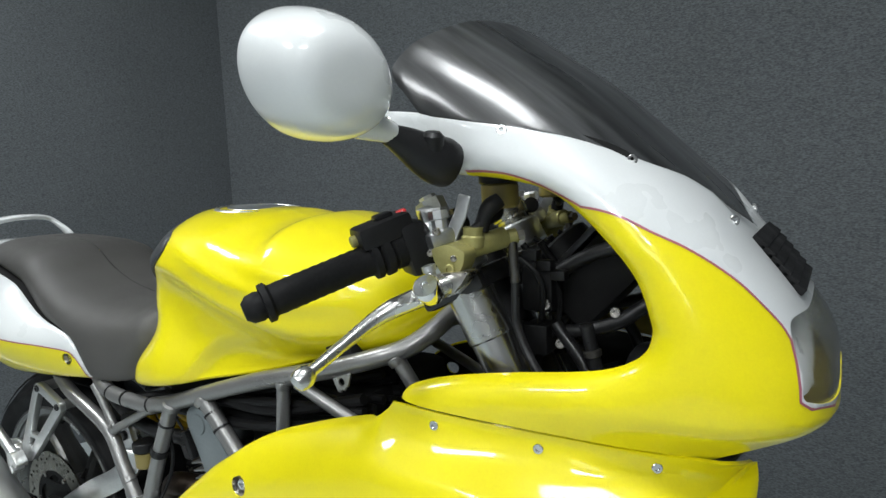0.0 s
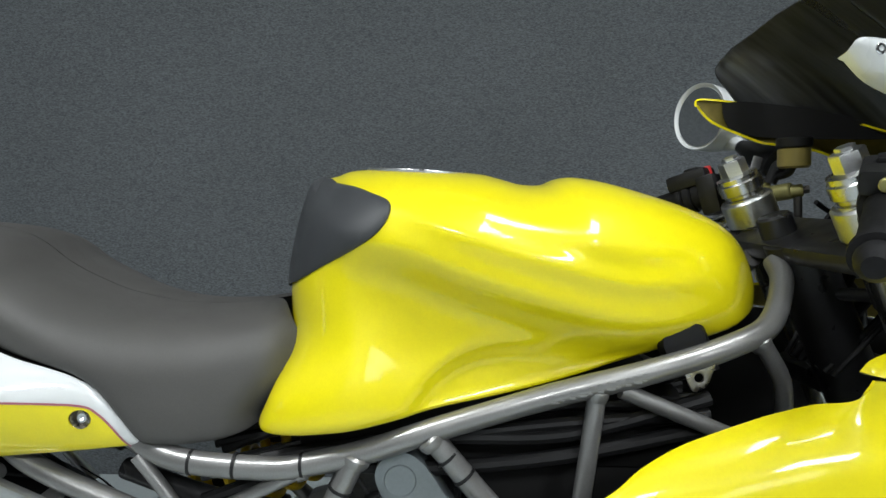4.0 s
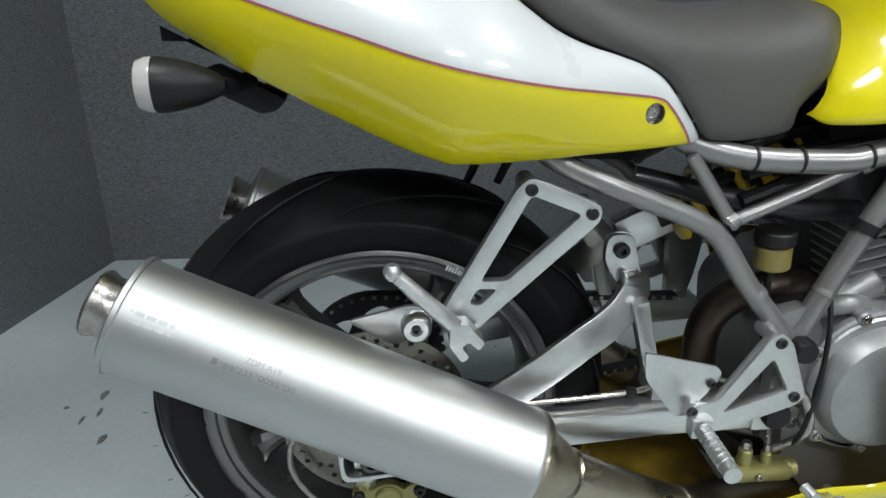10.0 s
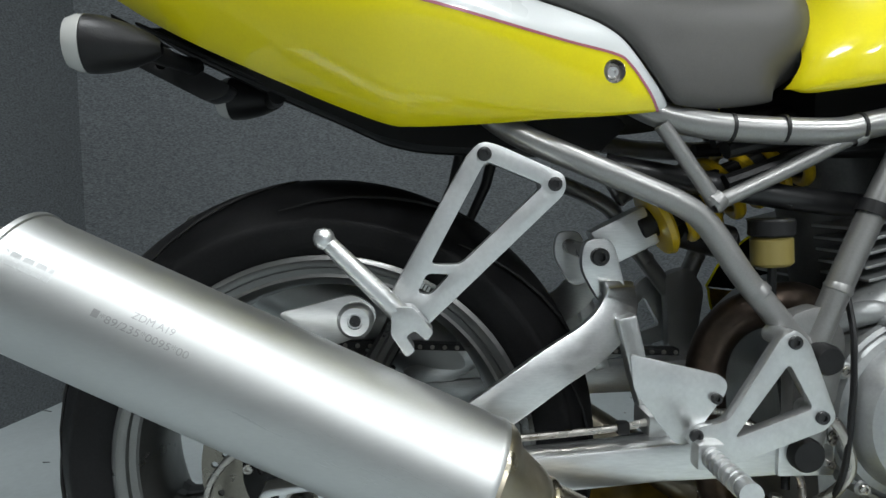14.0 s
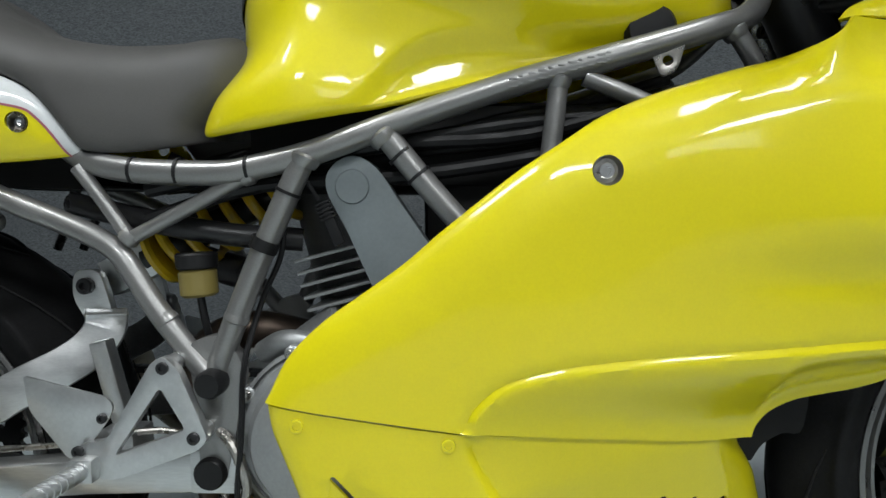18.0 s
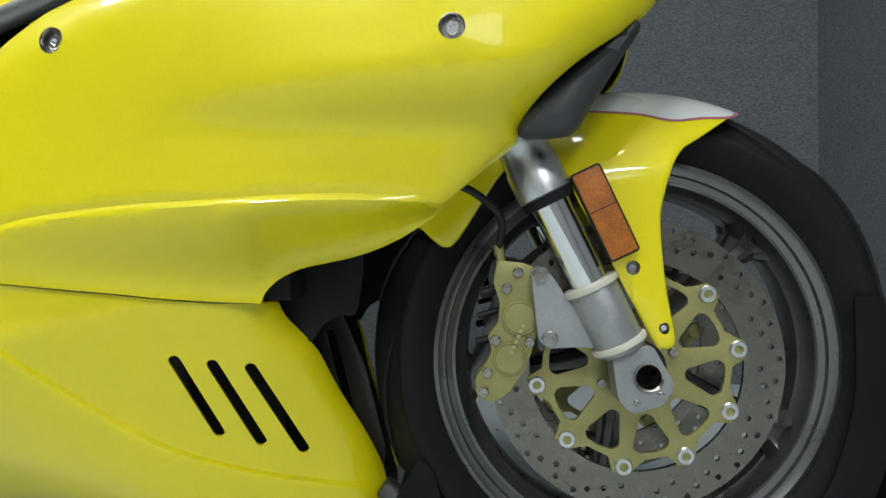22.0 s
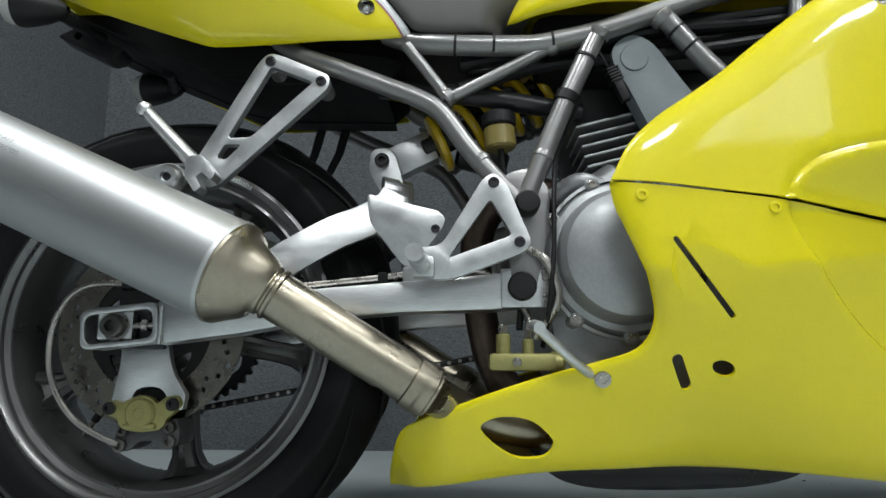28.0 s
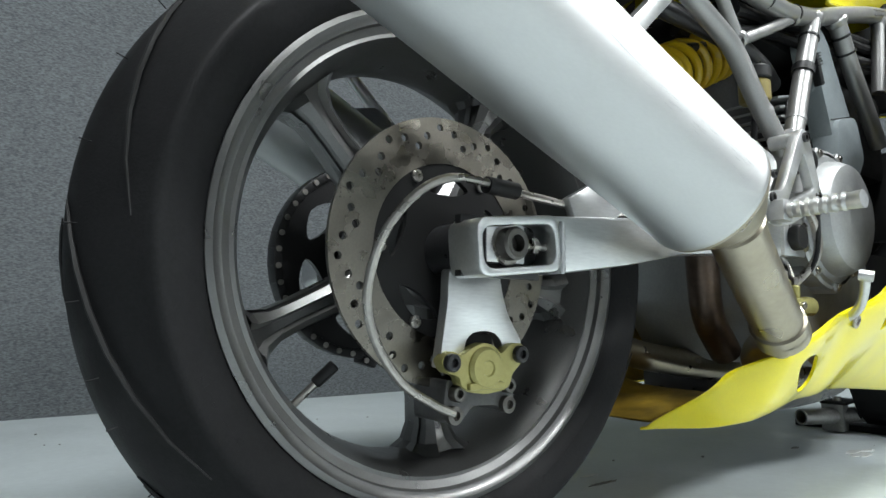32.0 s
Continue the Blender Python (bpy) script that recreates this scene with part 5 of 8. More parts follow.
part("peg_tip", lathe([(0, -0.0095), (0.0055, -0.0082), (0.0085, -0.0045), (0.0095, 0), (0.0085, 0.0045), (0.0055, 0.0082), (0, 0.0095)], 20, Matrix.Translation((0.031, -0.185, 0.567))), ALLOY, peg)
part("peg_fork", plate(rounded([(0.088, 0.508), (0.106, 0.508), (0.124, 0.486), (0.118, 0.478), (0.107, 0.488), (0.100, 0.482), (0.108, 0.470), (0.100, 0.464), (0.087, 0.484)], 0.003), -0.190, -0.168, [], 0.002), ALLOY, peg)
again(peg, MIRRORED, bike)
hanger = part("silencer_hanger", plate(rounded([(-0.02, 0.496), (0.052, 0.514), (0.074, 0.500), (0.068, 0.478), (0.03, 0.465)], 0.01), -0.150, -0.145, (), 0.001), BRUSHED, bike)
part("hanger_knob", lathe([(0.0165, 0), (0.0165, 0.012), (0.013, 0.017), (0.007, 0.017), (0.007, 0.012), (0, 0.012)], 24, Matrix.Translation((0.054, -0.150, 0.491)) @ basis((0, -1, 0))), BRUSHED, hanger, "round alloy knob")
bolt((0.054, -0.163, 0.491), (0, -1, 0), 0.005, 0.003, hanger, SATIN)
again(hanger, MIRRORED, bike)

step = part("rider_bracket", plate(rounded([(0.444, 0.484), (0.458, 0.472), (0.486, 0.402), (0.476, 0.391), (0.394, 0.361), (0.372, 0.362), (0.348, 0.385), (0.360, 0.397), (0.385, 0.400), (0.432, 0.477)], [0.009, 0.009, 0.009, 0.009, 0.01, 0.008, 0.008, 0.006, 0.01, 0.009]), -0.190, -0.178,
            [rounded([(0.440, 0.453), (0.464, 0.411), (0.392, 0.385)], 0.006)], 0.003), ALLOY, bike, "cast alloy rider footrest bracket")
again(step, MIRRORED, bike)
for x, z in ((0.444, 0.472), (0.472, 0.403), (0.357, 0.389)):
    part("bracket_boss", rod((x, -0.179, z), (x, -0.150, z), 0.009, 18), ALLOY, step)
    bolt((x, -0.190, z), (0, -1, 0), 0.0062, 0.003, step, SATIN)
guard = part("heel_guard", plate(rounded([(0.299, 0.462), (0.382, 0.441), (0.389, 0.433), (0.386, 0.422), (0.352, 0.377), (0.341, 0.379), (0.303, 0.428)], [0.004, 0.008, 0.006, 0.006, 0.006, 0.006, 0.008]), -0.182, -0.179, (), 0.001), ALLOY, bike, "thin alloy heel guard")
again(guard, MIRRORED, bike)
bolt((0.378, -0.182, 0.420), (0, -1, 0), 0.005, 0.004, guard, SATIN)
rest = part("rider_peg", tube([(0.366, -0.188, 0.374), (0.366, -0.218, 0.374), (0.364, -0.250, 0.375), (0.362, -0.278, 0.376)], [0.0085, 0.0085, 0.008, 0.0095], 14), ALLOY, bike, "ribbed alloy rider footrest")
for k in range(7):
    a = 0.2 + 0.1 * k
    p = Vector((0.366, -0.188, 0.374)).lerp(Vector((0.362, -0.278, 0.376)), a)
    part("peg_rib", rod(p - Vector((0.0004, -0.0018, 0)), p + Vector((0.0004, -0.0018, 0)), 0.0098, 14), ALLOY, rest)
part("peg_clevis", block((0.353, -0.204, 0.362), (0.378, -0.186, 0.386), 0.004), ALLOY, rest)
part("brake_pedal", tube(spl([(0.484, -0.232, 0.306), (0.505, -0.222, 0.288), (0.53, -0.205, 0.268), (0.56, -0.170, 0.25)], 5), 0.0055, 12), ALLOY, bike, "alloy rear brake pedal")
part("pedal_toe", tube([(0.482, -0.226, 0.308), (0.486, -0.240, 0.305)], 0.0065, 12), ALLOY, bike)
mc = part("rear_master_cylinder", block((0.437, -0.168, 0.262), (0.512, -0.138, 0.282), 0.006), GOLD, bike, "pale gold rear brake master cylinder")
for x, r, h in ((0.454, 0.0085, 0.304), (0.482, 0.0065, 0.298)):
    part("union", rod((x, -0.153, 0.275), (x, -0.153, h), r, 14, 0.002), GOLD, mc)
    part("union_nut", rod((x, -0.153, h), (x, -0.153, h + 0.010), r * 0.72, 6, 0.001), STEEL, mc)
part("end_boss", rod((0.505, -0.153, 0.272), (0.522, -0.153, 0.272), 0.0125, 18, 0.003), GOLD, mc)
bolt((0.468, -0.168, 0.272), (0, -1, 0), 0.005, 0.004, mc)
part("brake_pipe", tube(spl([(0.482, -0.153, 0.300), (0.478, -0.140, 0.335), (0.42, -0.118, 0.384), (0.30, -0.125, 0.372), (0.16, -0.12, 0.36), (0.05, -0.125, 0.362), (-0.045, -0.13, 0.365), (-0.090, -0.118, 0.33), (-0.104, -0.105, 0.28), (-0.095, -0.100, 0.239), (-0.068, -0.098, 0.203), (-0.032, -0.096, 0.182), (-0.012, -0.094, 0.174)], 6), 0.0038, 10), STEEL, bike, "braided brake pipe along the swinging arm")
part("pipe_clip", block((0.306, -0.131, 0.367), (0.318, -0.119, 0.379), 0.002), PLASTIC, bike)
part("pipe_sleeve", tube([(-0.005, -0.127, 0.365), (0.03, -0.126, 0.364)], 0.0075, 12), PLASTIC, bike)

# ---- silencers ----
S0, S1 = Vector((0.1625, -0.2255, 0.3638)), Vector((-0.2225, -0.1970, 0.5393))
sax = (S1 - S0)
sm = Matrix.Translation(S0) @ basis(sax)
L, R = sax.length, 0.0579
sil = part("silencer", lathe([(R - 0.006, 0.0), (R - 0.001, 0.0), (R, 0.003), (R, 0.006), (R - 0.0008, 0.008), (R - 0.0008, L - 0.02), (R - 0.0004, L - 0.0075), (R + 0.0012, L - 0.0065), (R + 0.0012, L - 0.002), (R - 0.002, L), (R - 0.010, L + 0.002), (R - 0.014, L - 0.002), (0.036, L + 0.004)], 64, sm), CAN, bike, "large brushed alloy silencer can")
part("end_pipe", lathe([(0.030, L - 0.01), (0.030, L + 0.018), (0.0325, L + 0.023), (0.0335, L + 0.026), (0.032, L + 0.029), (0.028, L + 0.026), (0.0265, L + 0.02), (0.026, L - 0.05), (0, L - 0.05)], 40, sm), STEEL, sil, "rolled steel tailpipe end")
p0, p1 = Vector((0.2021, -0.2246, 0.3460)), Vector((0.3763, -0.1863, 0.2375))
pd, ad = (p1 - p0).normalized(), -sax.normalized()
part("front_cone", tube(spl([S0 - ad * 0.002, S0 + ad * 0.004, S0 + ad * 0.017, p0 - pd * 0.009, p0], 4), [float(np.interp(k, [0, 4, 6, 9, 12, 14, 16], [0.0562, 0.0562, 0.0525, 0.0430, 0.0350, 0.0310, 0.0290])) for k in range(17)], 48), PIPE, sil, "tanned steel cone at the can's front")
for h in (0.001, 0.010):
    part("pipe_bead", lathe([(0.0268, h - 0.004), (0.0292, h - 0.002), (0.0292, h + 0.001), (0.0268, h + 0.003)], 32, Matrix.Translation(p0) @ basis(pd)), PIPE, sil)
part("link_pipe", tube([p0 - pd * 0.004, p0.lerp(p1, 0.5), p1], 0.0265, 32), PIPE, sil, "tanned steel link pipe")
for t in (0.90, 0.95):
    q = p0.lerp(p1, t)
    part("pipe_clamp", lathe([(0.026, -0.010), (0.0292, -0.008), (0.0292, 0.006), (0.026, 0.008)], 28, Matrix.Translation(q) @ basis(p1 - p0)), PIPE, sil)
part("header_pipe", tube(spl([p1, (0.405, -0.150, 0.220), (0.46, -0.120, 0.200), (0.62, -0.08, 0.18), (0.75, -0.05, 0.18)], 5), 0.0215, 22), PIPE, sil)
again_set = copy_thing(sil, MIRRORED)
again_set.matrix_basis = Matrix.Translation((0.044, -0.047, -0.004)) @ MIRRORED
again_set.parent = bike
part("exhaust_pipe", tube(spl([(0.56, -0.05, 0.47), (0.50, -0.085, 0.49), (0.445, -0.075, 0.47), (0.425, -0.06, 0.42), (0.43, -0.06, 0.34), (0.45, -0.055, 0.26), (0.50, -0.05, 0.21)], 6), 0.021, 20), material("dark_heat_stained_pipe", (0.10, 0.075, 0.06), 0.4, 0.9, 0, 0.15, 120, 0.25, 14), bike, "dark heat-stained exhaust pipe")

# ---- rear wheel ----
def wheel_parts(centre, half, r_flange, r_tyre, tyre_half, spokes, turn, label, m, hub_r, hub_half, spoke_out=0.0):
    """A five-spoke cast wheel with its tyre, turning round y at the pose m."""
    side = m @ basis((0, -1, 0))
    f, h = r_flange, half
    face = [(f - 0.002, h), (f, h - 0.001), (f, h - 0.004)]
    step_in = [(f - 0.005, h + 0.001), (f - 0.009, h - 0.003), (f - 0.013, h - 0.004), (f - 0.0145, h - 0.009), (f - 0.021, h - 0.012), (f - 0.0245, h - 0.011), (f - 0.0265, h - 0.016), (f - 0.032, h - 0.026), (f - 0.036, h * 0.42), (f - 0.039, 0)]
    bed = [(f - 0.010, h - 0.016), (f - 0.020, h - 0.022), (f - 0.030, h * 0.45), (f - 0.032, 0)]
    rim_prof = face + bed + [(r, -y) for r, y in bed[::-1][1:] + face[::-1] + step_in[:-1]] + step_in[::-1]
    wheel = part("wheel", lathe(rim_prof, 96, side, closed=True), WHEEL, bike, label)
    t, w = r_tyre, tyre_half
    prof = spl([(f - 0.001, h - 0.004), (f + 0.010, h + 0.004), (f + 0.024, w * 0.98), (f + 0.036, w), (t - 0.034, w * 0.86), (t - 0.017, w * 0.58), (t - 0.004, w * 0.27), (t, 0)], 3)
    prof = prof + [(r, -y) for r, y in prof[::-1][1:]]
    part("tyre", lathe(prof, 112, side), RUBBER, wheel, "black rubber tyre with fine curved grooves")
    part("hub", lathe([(0.016, hub_half), (hub_r * 0.7, hub_half), (hub_r, hub_half - 0.006), (hub_r * 0.9, 0), (hub_r, -hub_half + 0.006), (hub_r * 0.7, -hub_half), (0.016, -hub_half)], 40, side), WHEEL, wheel)
    for k in range(5):
        a = radians(turn + 72 * k)
        d, n = Vector((math.cos(a), 0, math.sin(a))), Vector((-math.sin(a), 0, math.cos(a)))
        bm = bmesh.new()
        for s in (-1, 1):
            rows = []
            for r, wd, off in ((hub_r * 0.85, 0.023, 0.020), (hub_r + 0.03, 0.0155, 0.016), ((f + hub_r) / 2, 0.014, 0.013), (f - 0.062, 0.0155, 0.014), (f - 0.046, 0.022, 0.018), (f - 0.037, 0.034, 0.026)):
                c = d * r
                sec = [(-wd, -0.4), (-wd * 0.85, 0.75), (-wd * 0.45, 1), (-wd * 0.25, 0.75), (wd * 0.25, 0.75), (wd * 0.45, 1), (wd * 0.85, 0.75), (wd, -0.4)]
                rows.append([bm.verts.new(m @ (c + n * u + Vector((0, s * (off * 1.3 + 0.006) * v, 0)))) for u, v in sec])
            for p, q in zip(rows, rows[1:]):
                for i in range(7):
                    bm.faces.new((p[i], p[i + 1], q[i + 1], q[i]))
        part("spoke", bm, WHEEL, wheel, sharp=30)
    return wheel


RW = Matrix.Translation((0.012, 0.006, 0.3150))
rear = wheel_parts(None, 0.070, 0.2265, 0.306, 0.080, 5, 61, "grey five-spoke cast rear wheel", RW, 0.055, 0.060)
# fine curved grooves across the tread
groove_mat = material("groove_black", (0.004, 0.004, 0.004), 0.7)


def grooves(parent, m, r, half, n, turn, lean):
    for k in range(n):
        for s in (-1, 1):
            pts = []
            for i in range(9):
                t = i / 8
                u = 0.06 + 0.84 * t
                y = s * half * u
                rr = r - 0.030 * max(0, u / 0.9) ** 2.0 + 0.0003
                a = 2 * math.pi * k / n + turn + s * 0.02 + lean * (t ** 1.5)
                pts.append(m @ Vector((rr * math.cos(a), y, rr * math.sin(a))))
            part("tread_groove", tube(pts, [0.0006 + 0.0018 * math.sin(math.pi * i / 8) for i in range(9)], 5), groove_mat, parent)


grooves(rear, RW, 0.306, 0.080, 9, 0.3, 0.75)
hair = bmesh.new()
random.seed(8)
for k in range(14):
    a = radians(150 + 10 * k + random.uniform(-4, 4))
    r0, y = 0.3035, random.choice((-0.045, -0.052, 0.04))
    q = RW @ Vector((r0 * math.cos(a), y, r0 * math.sin(a)))
    tube([q, q + Vector((math.cos(a), random.uniform(-0.2, 0.2), math.sin(a) + random.uniform(-0.3, 0.3))) * 0.008], 0.0005, 4, True, hair)
part("tyre_hairs", hair, RUBBER, rear, kind="stuff")


def valve(m, a, r, parent):
    a = radians(a)
    d = Vector((math.cos(a), 0, math.sin(a)))
    v = part("valve", rod(m @ (d * r), m @ (d * (r - 0.035) + Vector((0, -0.012, 0))), 0.0035, 12), STEEL, parent)
    part("valve_cap", rod(m @ (d * (r - 0.028) + Vector((0, -0.0095, 0))), m @ (d * (r - 0.050) + Vector((0, -0.018, 0))), 0.0055, 12, 0.001), PLASTIC, parent)


valve(RW, 228, 0.189, rear)
RD = Matrix.Translation((0.003, 0, 0.3145))


def drilled_disc(r1, r0, y0, y1, rows, n, turn, hole, m, parent, name="brake_disc", label=""):
    holes = []
    for k in range(n):
        for rr, da in rows:
            a = 2 * math.pi * (k + da) / n + turn
            holes.append(ring_loop(rr * math.cos(a), rr * math.sin(a), hole, 9))
    inner = [(r0 * math.cos(2 * math.pi * k / 72), r0 * math.sin(2 * math.pi * k / 72)) for k in range(72)]
    outer = [(r1 * math.cos(2 * math.pi * k / 96), r1 * math.sin(2 * math.pi * k / 96)) for k in range(96)]
    bm = plate(outer, y0, y1, [inner] + holes, 0)
    bm.transform(m)
    return part(name, bm, DISC, parent, label)


drilled_disc(0.1225, 0.080, -0.0665, -0.0625, ((0.1135, 0.0), (0.106, 0.28), (0.0985, 0.5), (0.109, 0.72)), 12, 0.1, 0.0037, RD, rear, "brake_disc", "drilled steel rear brake disc")
bm = plate([(0.080 * math.cos(2 * math.pi * k / 60), 0.080 * math.sin(2 * math.pi * k / 60)) for k in range(60)], -0.0655, -0.0595,
           [spl([(0.062 * math.cos(a - 0.42), 0.062 * math.sin(a - 0.42)), (0.070 * math.cos(a), 0.070 * math.sin(a)), (0.062 * math.cos(a + 0.42), 0.062 * math.sin(a + 0.42)), (0.050 * math.cos(a), 0.050 * math.sin(a))], 4, True) for a in (2 * math.pi * k / 5 + 0.35 for k in range(5))], 0)
bm.transform(RD)
part("disc_carrier", bm, INNER, rear, "black carrier of the rear disc")
for k in range(6):
    a = 2 * math.pi * k / 6
    bolt(RD @ Vector((0.074 * math.cos(a), -0.0665, 0.074 * math.sin(a))), (0, -1, 0), 0.0055, 0.003, rear, STEEL)
part("spindle_collar", rod((0, -0.118, 0.3135), (0, -0.055, 0.3135), 0.024, 28, 0.003), SATIN, rear)
# caliper hung below the arm
part("caliper_bracket", plate(rounded([(-0.018, 0.296), (0.039, 0.298), (0.044, 0.275), (0.050, 0.258), (0.067, 0.233), (0.064, 0.214), (0.046, 0.218), (0.042, 0.234), (0.034, 0.241), (0.022, 0.243), (0.008, 0.241), (0.001, 0.235), (-0.002, 0.220), (-0.028, 0.211), (-0.024, 0.235), (-0.019, 0.268)], 0.004), -0.094, -0.083, (), 0.002), BRUSHED, bike, "plain alloy plate that carries the rear caliper")
cal = part("rear_caliper", plate(rounded([(-0.032, 0.219), (-0.022, 0.227), (-0.009, 0.222), (0.003, 0.229), (0.014, 0.233), (0.027, 0.230), (0.035, 0.222), (0.046, 0.231), (0.060, 0.232), (0.066, 0.222), (0.056, 0.211), (0.048, 0.205), (0.046, 0.196), (0.038, 0.191), (0.018, 0.189), (0.000, 0.191), (-0.010, 0.197), (-0.012, 0.205), (-0.026, 0.209)], 0.004), -0.102, -0.090, (), 0.003), GOLD, bike, "pale gold two-piston rear brake caliper")
part("piston_cover", lathe([(0.0185, 0), (0.0185, 0.003), (0.016, 0.006), (0.007, 0.0065), (0.006, 0.005), (0, 0.005)], 28, Matrix.Translation((0.016, -0.101, 0.211)) @ basis((0, -1, 0))), GOLD, cal)
part("caliper_lip", block((-0.004, -0.1065, 0.193), (0.036, -0.100, 0.199), 0.002), GOLD, cal)
part("caliper_inner_half", plate(rounded([(-0.016, 0.203), (0.000, 0.196), (0.040, 0.197), (0.056, 0.206), (0.061, 0.188), (0.060, 0.174), (0.049, 0.169), (0.040, 0.177), (0.012, 0.178), (0.000, 0.166), (-0.018, 0.165), (-0.019, 0.185)], 0.005), -0.090, -0.045, (), 0.003), DARKCASE, cal, "dark dirty inner half of the caliper")
part("pad_spring", block((0.004, -0.086, 0.222), (0.040, -0.062, 0.241), 0.004), INNER, cal)
for x, z in ((-0.022, 0.217), (0.056, 0.222)):
    bolt((x, -0.102, z), (0, -1, 0), 0.0078, 0.006, cal, SATIN)
for x, z in ((-0.008, 0.190), (0.050, 0.194)):
    bolt((x, -0.090, z), (0, -1, 0), 0.0072, 0.008, cal, GUNMETAL)
for x, z in ((-0.011, 0.172), (0.050, 0.177)):
    part("bleed_nipple", lathe([(0.0078, 0), (0.0078, 0.008), (0.004, 0.009), (0.004, 0.005), (0, 0.005)], 16, Matrix.Translation((x, -0.088, z)) @ basis((0, -1, 0))), GUNMETAL, cal)
# sprocket and chain on the far side
teeth = []
for k in range(39 * 4):
    a = 2 * math.pi * k / (39 * 4)
    r = 0.098 + (0.004 if k % 4 in (1, 2) else -0.002)
    teeth.append((r * math.cos(a), r * math.sin(a)))
bm = plate(teeth, 0.083, 0.090, [spl([(0.07 * math.cos(a - 0.38), 0.07 * math.sin(a - 0.38)), (0.082 * math.cos(a), 0.082 * math.sin(a)), (0.07 * math.cos(a + 0.38), 0.07 * math.sin(a + 0.38)), (0.055 * math.cos(a), 0.055 * math.sin(a))], 4, True) for a in (2 * math.pi * k / 6 + 0.4 for k in range(6))], 0)
bm.transform(RD)
part("sprocket", bm, SATIN, rear, "black steel rear sprocket")
link_bm = merge(rod((-0.005, -0.008, 0), (-0.005, 0.008, 0), 0.0048, 8), block((-0.0095, -0.009, -0.0045), (0.0095, 0.009, 0.0045), 0.0015))
first = None
chain = part("chain", rod((0.0, 0.08, 0.3135), (0.0, 0.093, 0.3135), 0.02, 12), SATIN, bike, "black roller chain on the far side")
path = [(0.099 * math.cos(a), 0.3135 + 0.099 * math.sin(a)) for a in np.linspace(math.radians(82), math.radians(275), 21)]
low_run = [(0.0086 + 0.0159 * k, 0.2060 + 0.0029 * k) for k in range(28)]
top_run = [(0.0138 + 0.0159 * k, 0.412 - 0.0006 * k) for k in range(28)]
run = top_run[::-1] + path + low_run
for i, (x, z) in enumerate(run):
    a, b = run[max(i - 1, 0)], run[min(i + 1, len(run) - 1)]
    m = Matrix.Translation((x, 0.0865, z)) @ pose(0, 0, 0, 0, -math.degrees(math.atan2(b[1] - a[1], b[0] - a[0])), 0)
    if first is None:
        first = part("chain_link", link_bm, SATIN, chain, at=m)
        pin = part("chain_pin", rod((-0.0045, -0.0104, 0), (-0.0045, 0.0104, 0), 0.0030, 10), STEEL, chain, "bright worn pin of the chain", at=m)
    else:
        again(first, m, chain)
        again(pin, m, chain)

# ---- engine ----
eng = part("engine_case", plate(rounded([(0.50, 0.43), (0.56, 0.485), (0.70, 0.47), (0.78, 0.40), (0.80, 0.28), (0.72, 0.19), (0.58, 0.19), (0.52, 0.26)], 0.03), -0.125, 0.125, (), 0.012), CASE, bike, "grey painted V-twin engine casing")
cm = Matrix.Translation((0.595, -0.122, 0.392)) @ basis((0, -1, 0))
part("clutch_cover", lathe([(0.092, 0), (0.092, 0.028), (0.086, 0.036), (0.079, 0.038), (0.077, 0.048), (0.070, 0.060), (0.056, 0.066), (0, 0.068)], 64, cm), CASE, eng, "round grey clutch cover")
part("clutch_rim", lathe([(0.0915, 0.022), (0.0955, 0.024), (0.0955, 0.032), (0.0915, 0.034)], 64, cm), CASE, eng)
for k in range(9):
    a = 2 * math.pi * k / 9 + 1.95
    q = cm @ Vector((0.0925 * math.cos(a), 0.0925 * math.sin(a), 0.0))
    part("cover_lug", rod(q, q + Vector((0, -0.036, 0)), 0.0085, 16, 0.002), CASE, eng)
    bolt(q + Vector((0, -0.036, 0)), (0, -1, 0), 0.0055, 0.003, eng, STEEL)
part("case_neck", rod((0.545, -0.10, 0.462), (0.605, -0.10, 0.505), 0.022, 20, 0.004), CASE, eng)
part("breather", tube(spl([(0.520, -0.12, 0.472), (0.548, -0.135, 0.487), (0.575, -0.13, 0.482)], 5), 0.012, 14), CASE, eng)
# upright cylinder with fins, leaning back
ca = pose(0.616, 0, 0.525, 0, -14, 0)
part("cylinder", rod(ca @ Vector((0, 0, -0.06)), ca @ Vector((0, 0, 0.13)), 0.062, 40), DARKCASE, eng)
for k in range(9):
    fin = block((-0.052, -0.112, -0.0018), (0.072, 0.112, 0.0018), 0.0012)
    fin.transform(ca @ pose(0, 0, -0.052 + 0.0135 * k))
    part("fin", fin, CASE, eng)
cyl2 = pose(0.80, 0, 0.30, 0, 66, 0)
part("front_cylinder", rod(cyl2 @ Vector((0, 0, -0.04)), cyl2 @ Vector((0, 0, 0.14)), 0.065, 40), CASE, eng)
for k in range(8):
    fin = block((-0.07, -0.1, -0.0016), (0.07, 0.1, 0.0016), 0.0012)
    fin.transform(cyl2 @ pose(0, 0, -0.03 + 0.0135 * k))
    part("fin", fin, DARKCASE, eng)
belt = part("belt_cover", plate(spl([(0.596, 0.641), (0.600, 0.664), (0.622, 0.676), (0.646, 0.664), (0.672, 0.626), (0.704, 0.578), (0.716, 0.556), (0.70, 0.52), (0.655, 0.513), (0.640, 0.545), (0.616, 0.600)], 5, True), -0.142, -0.112, (), 0.006), BELT, eng, "matt grey timing belt cover")
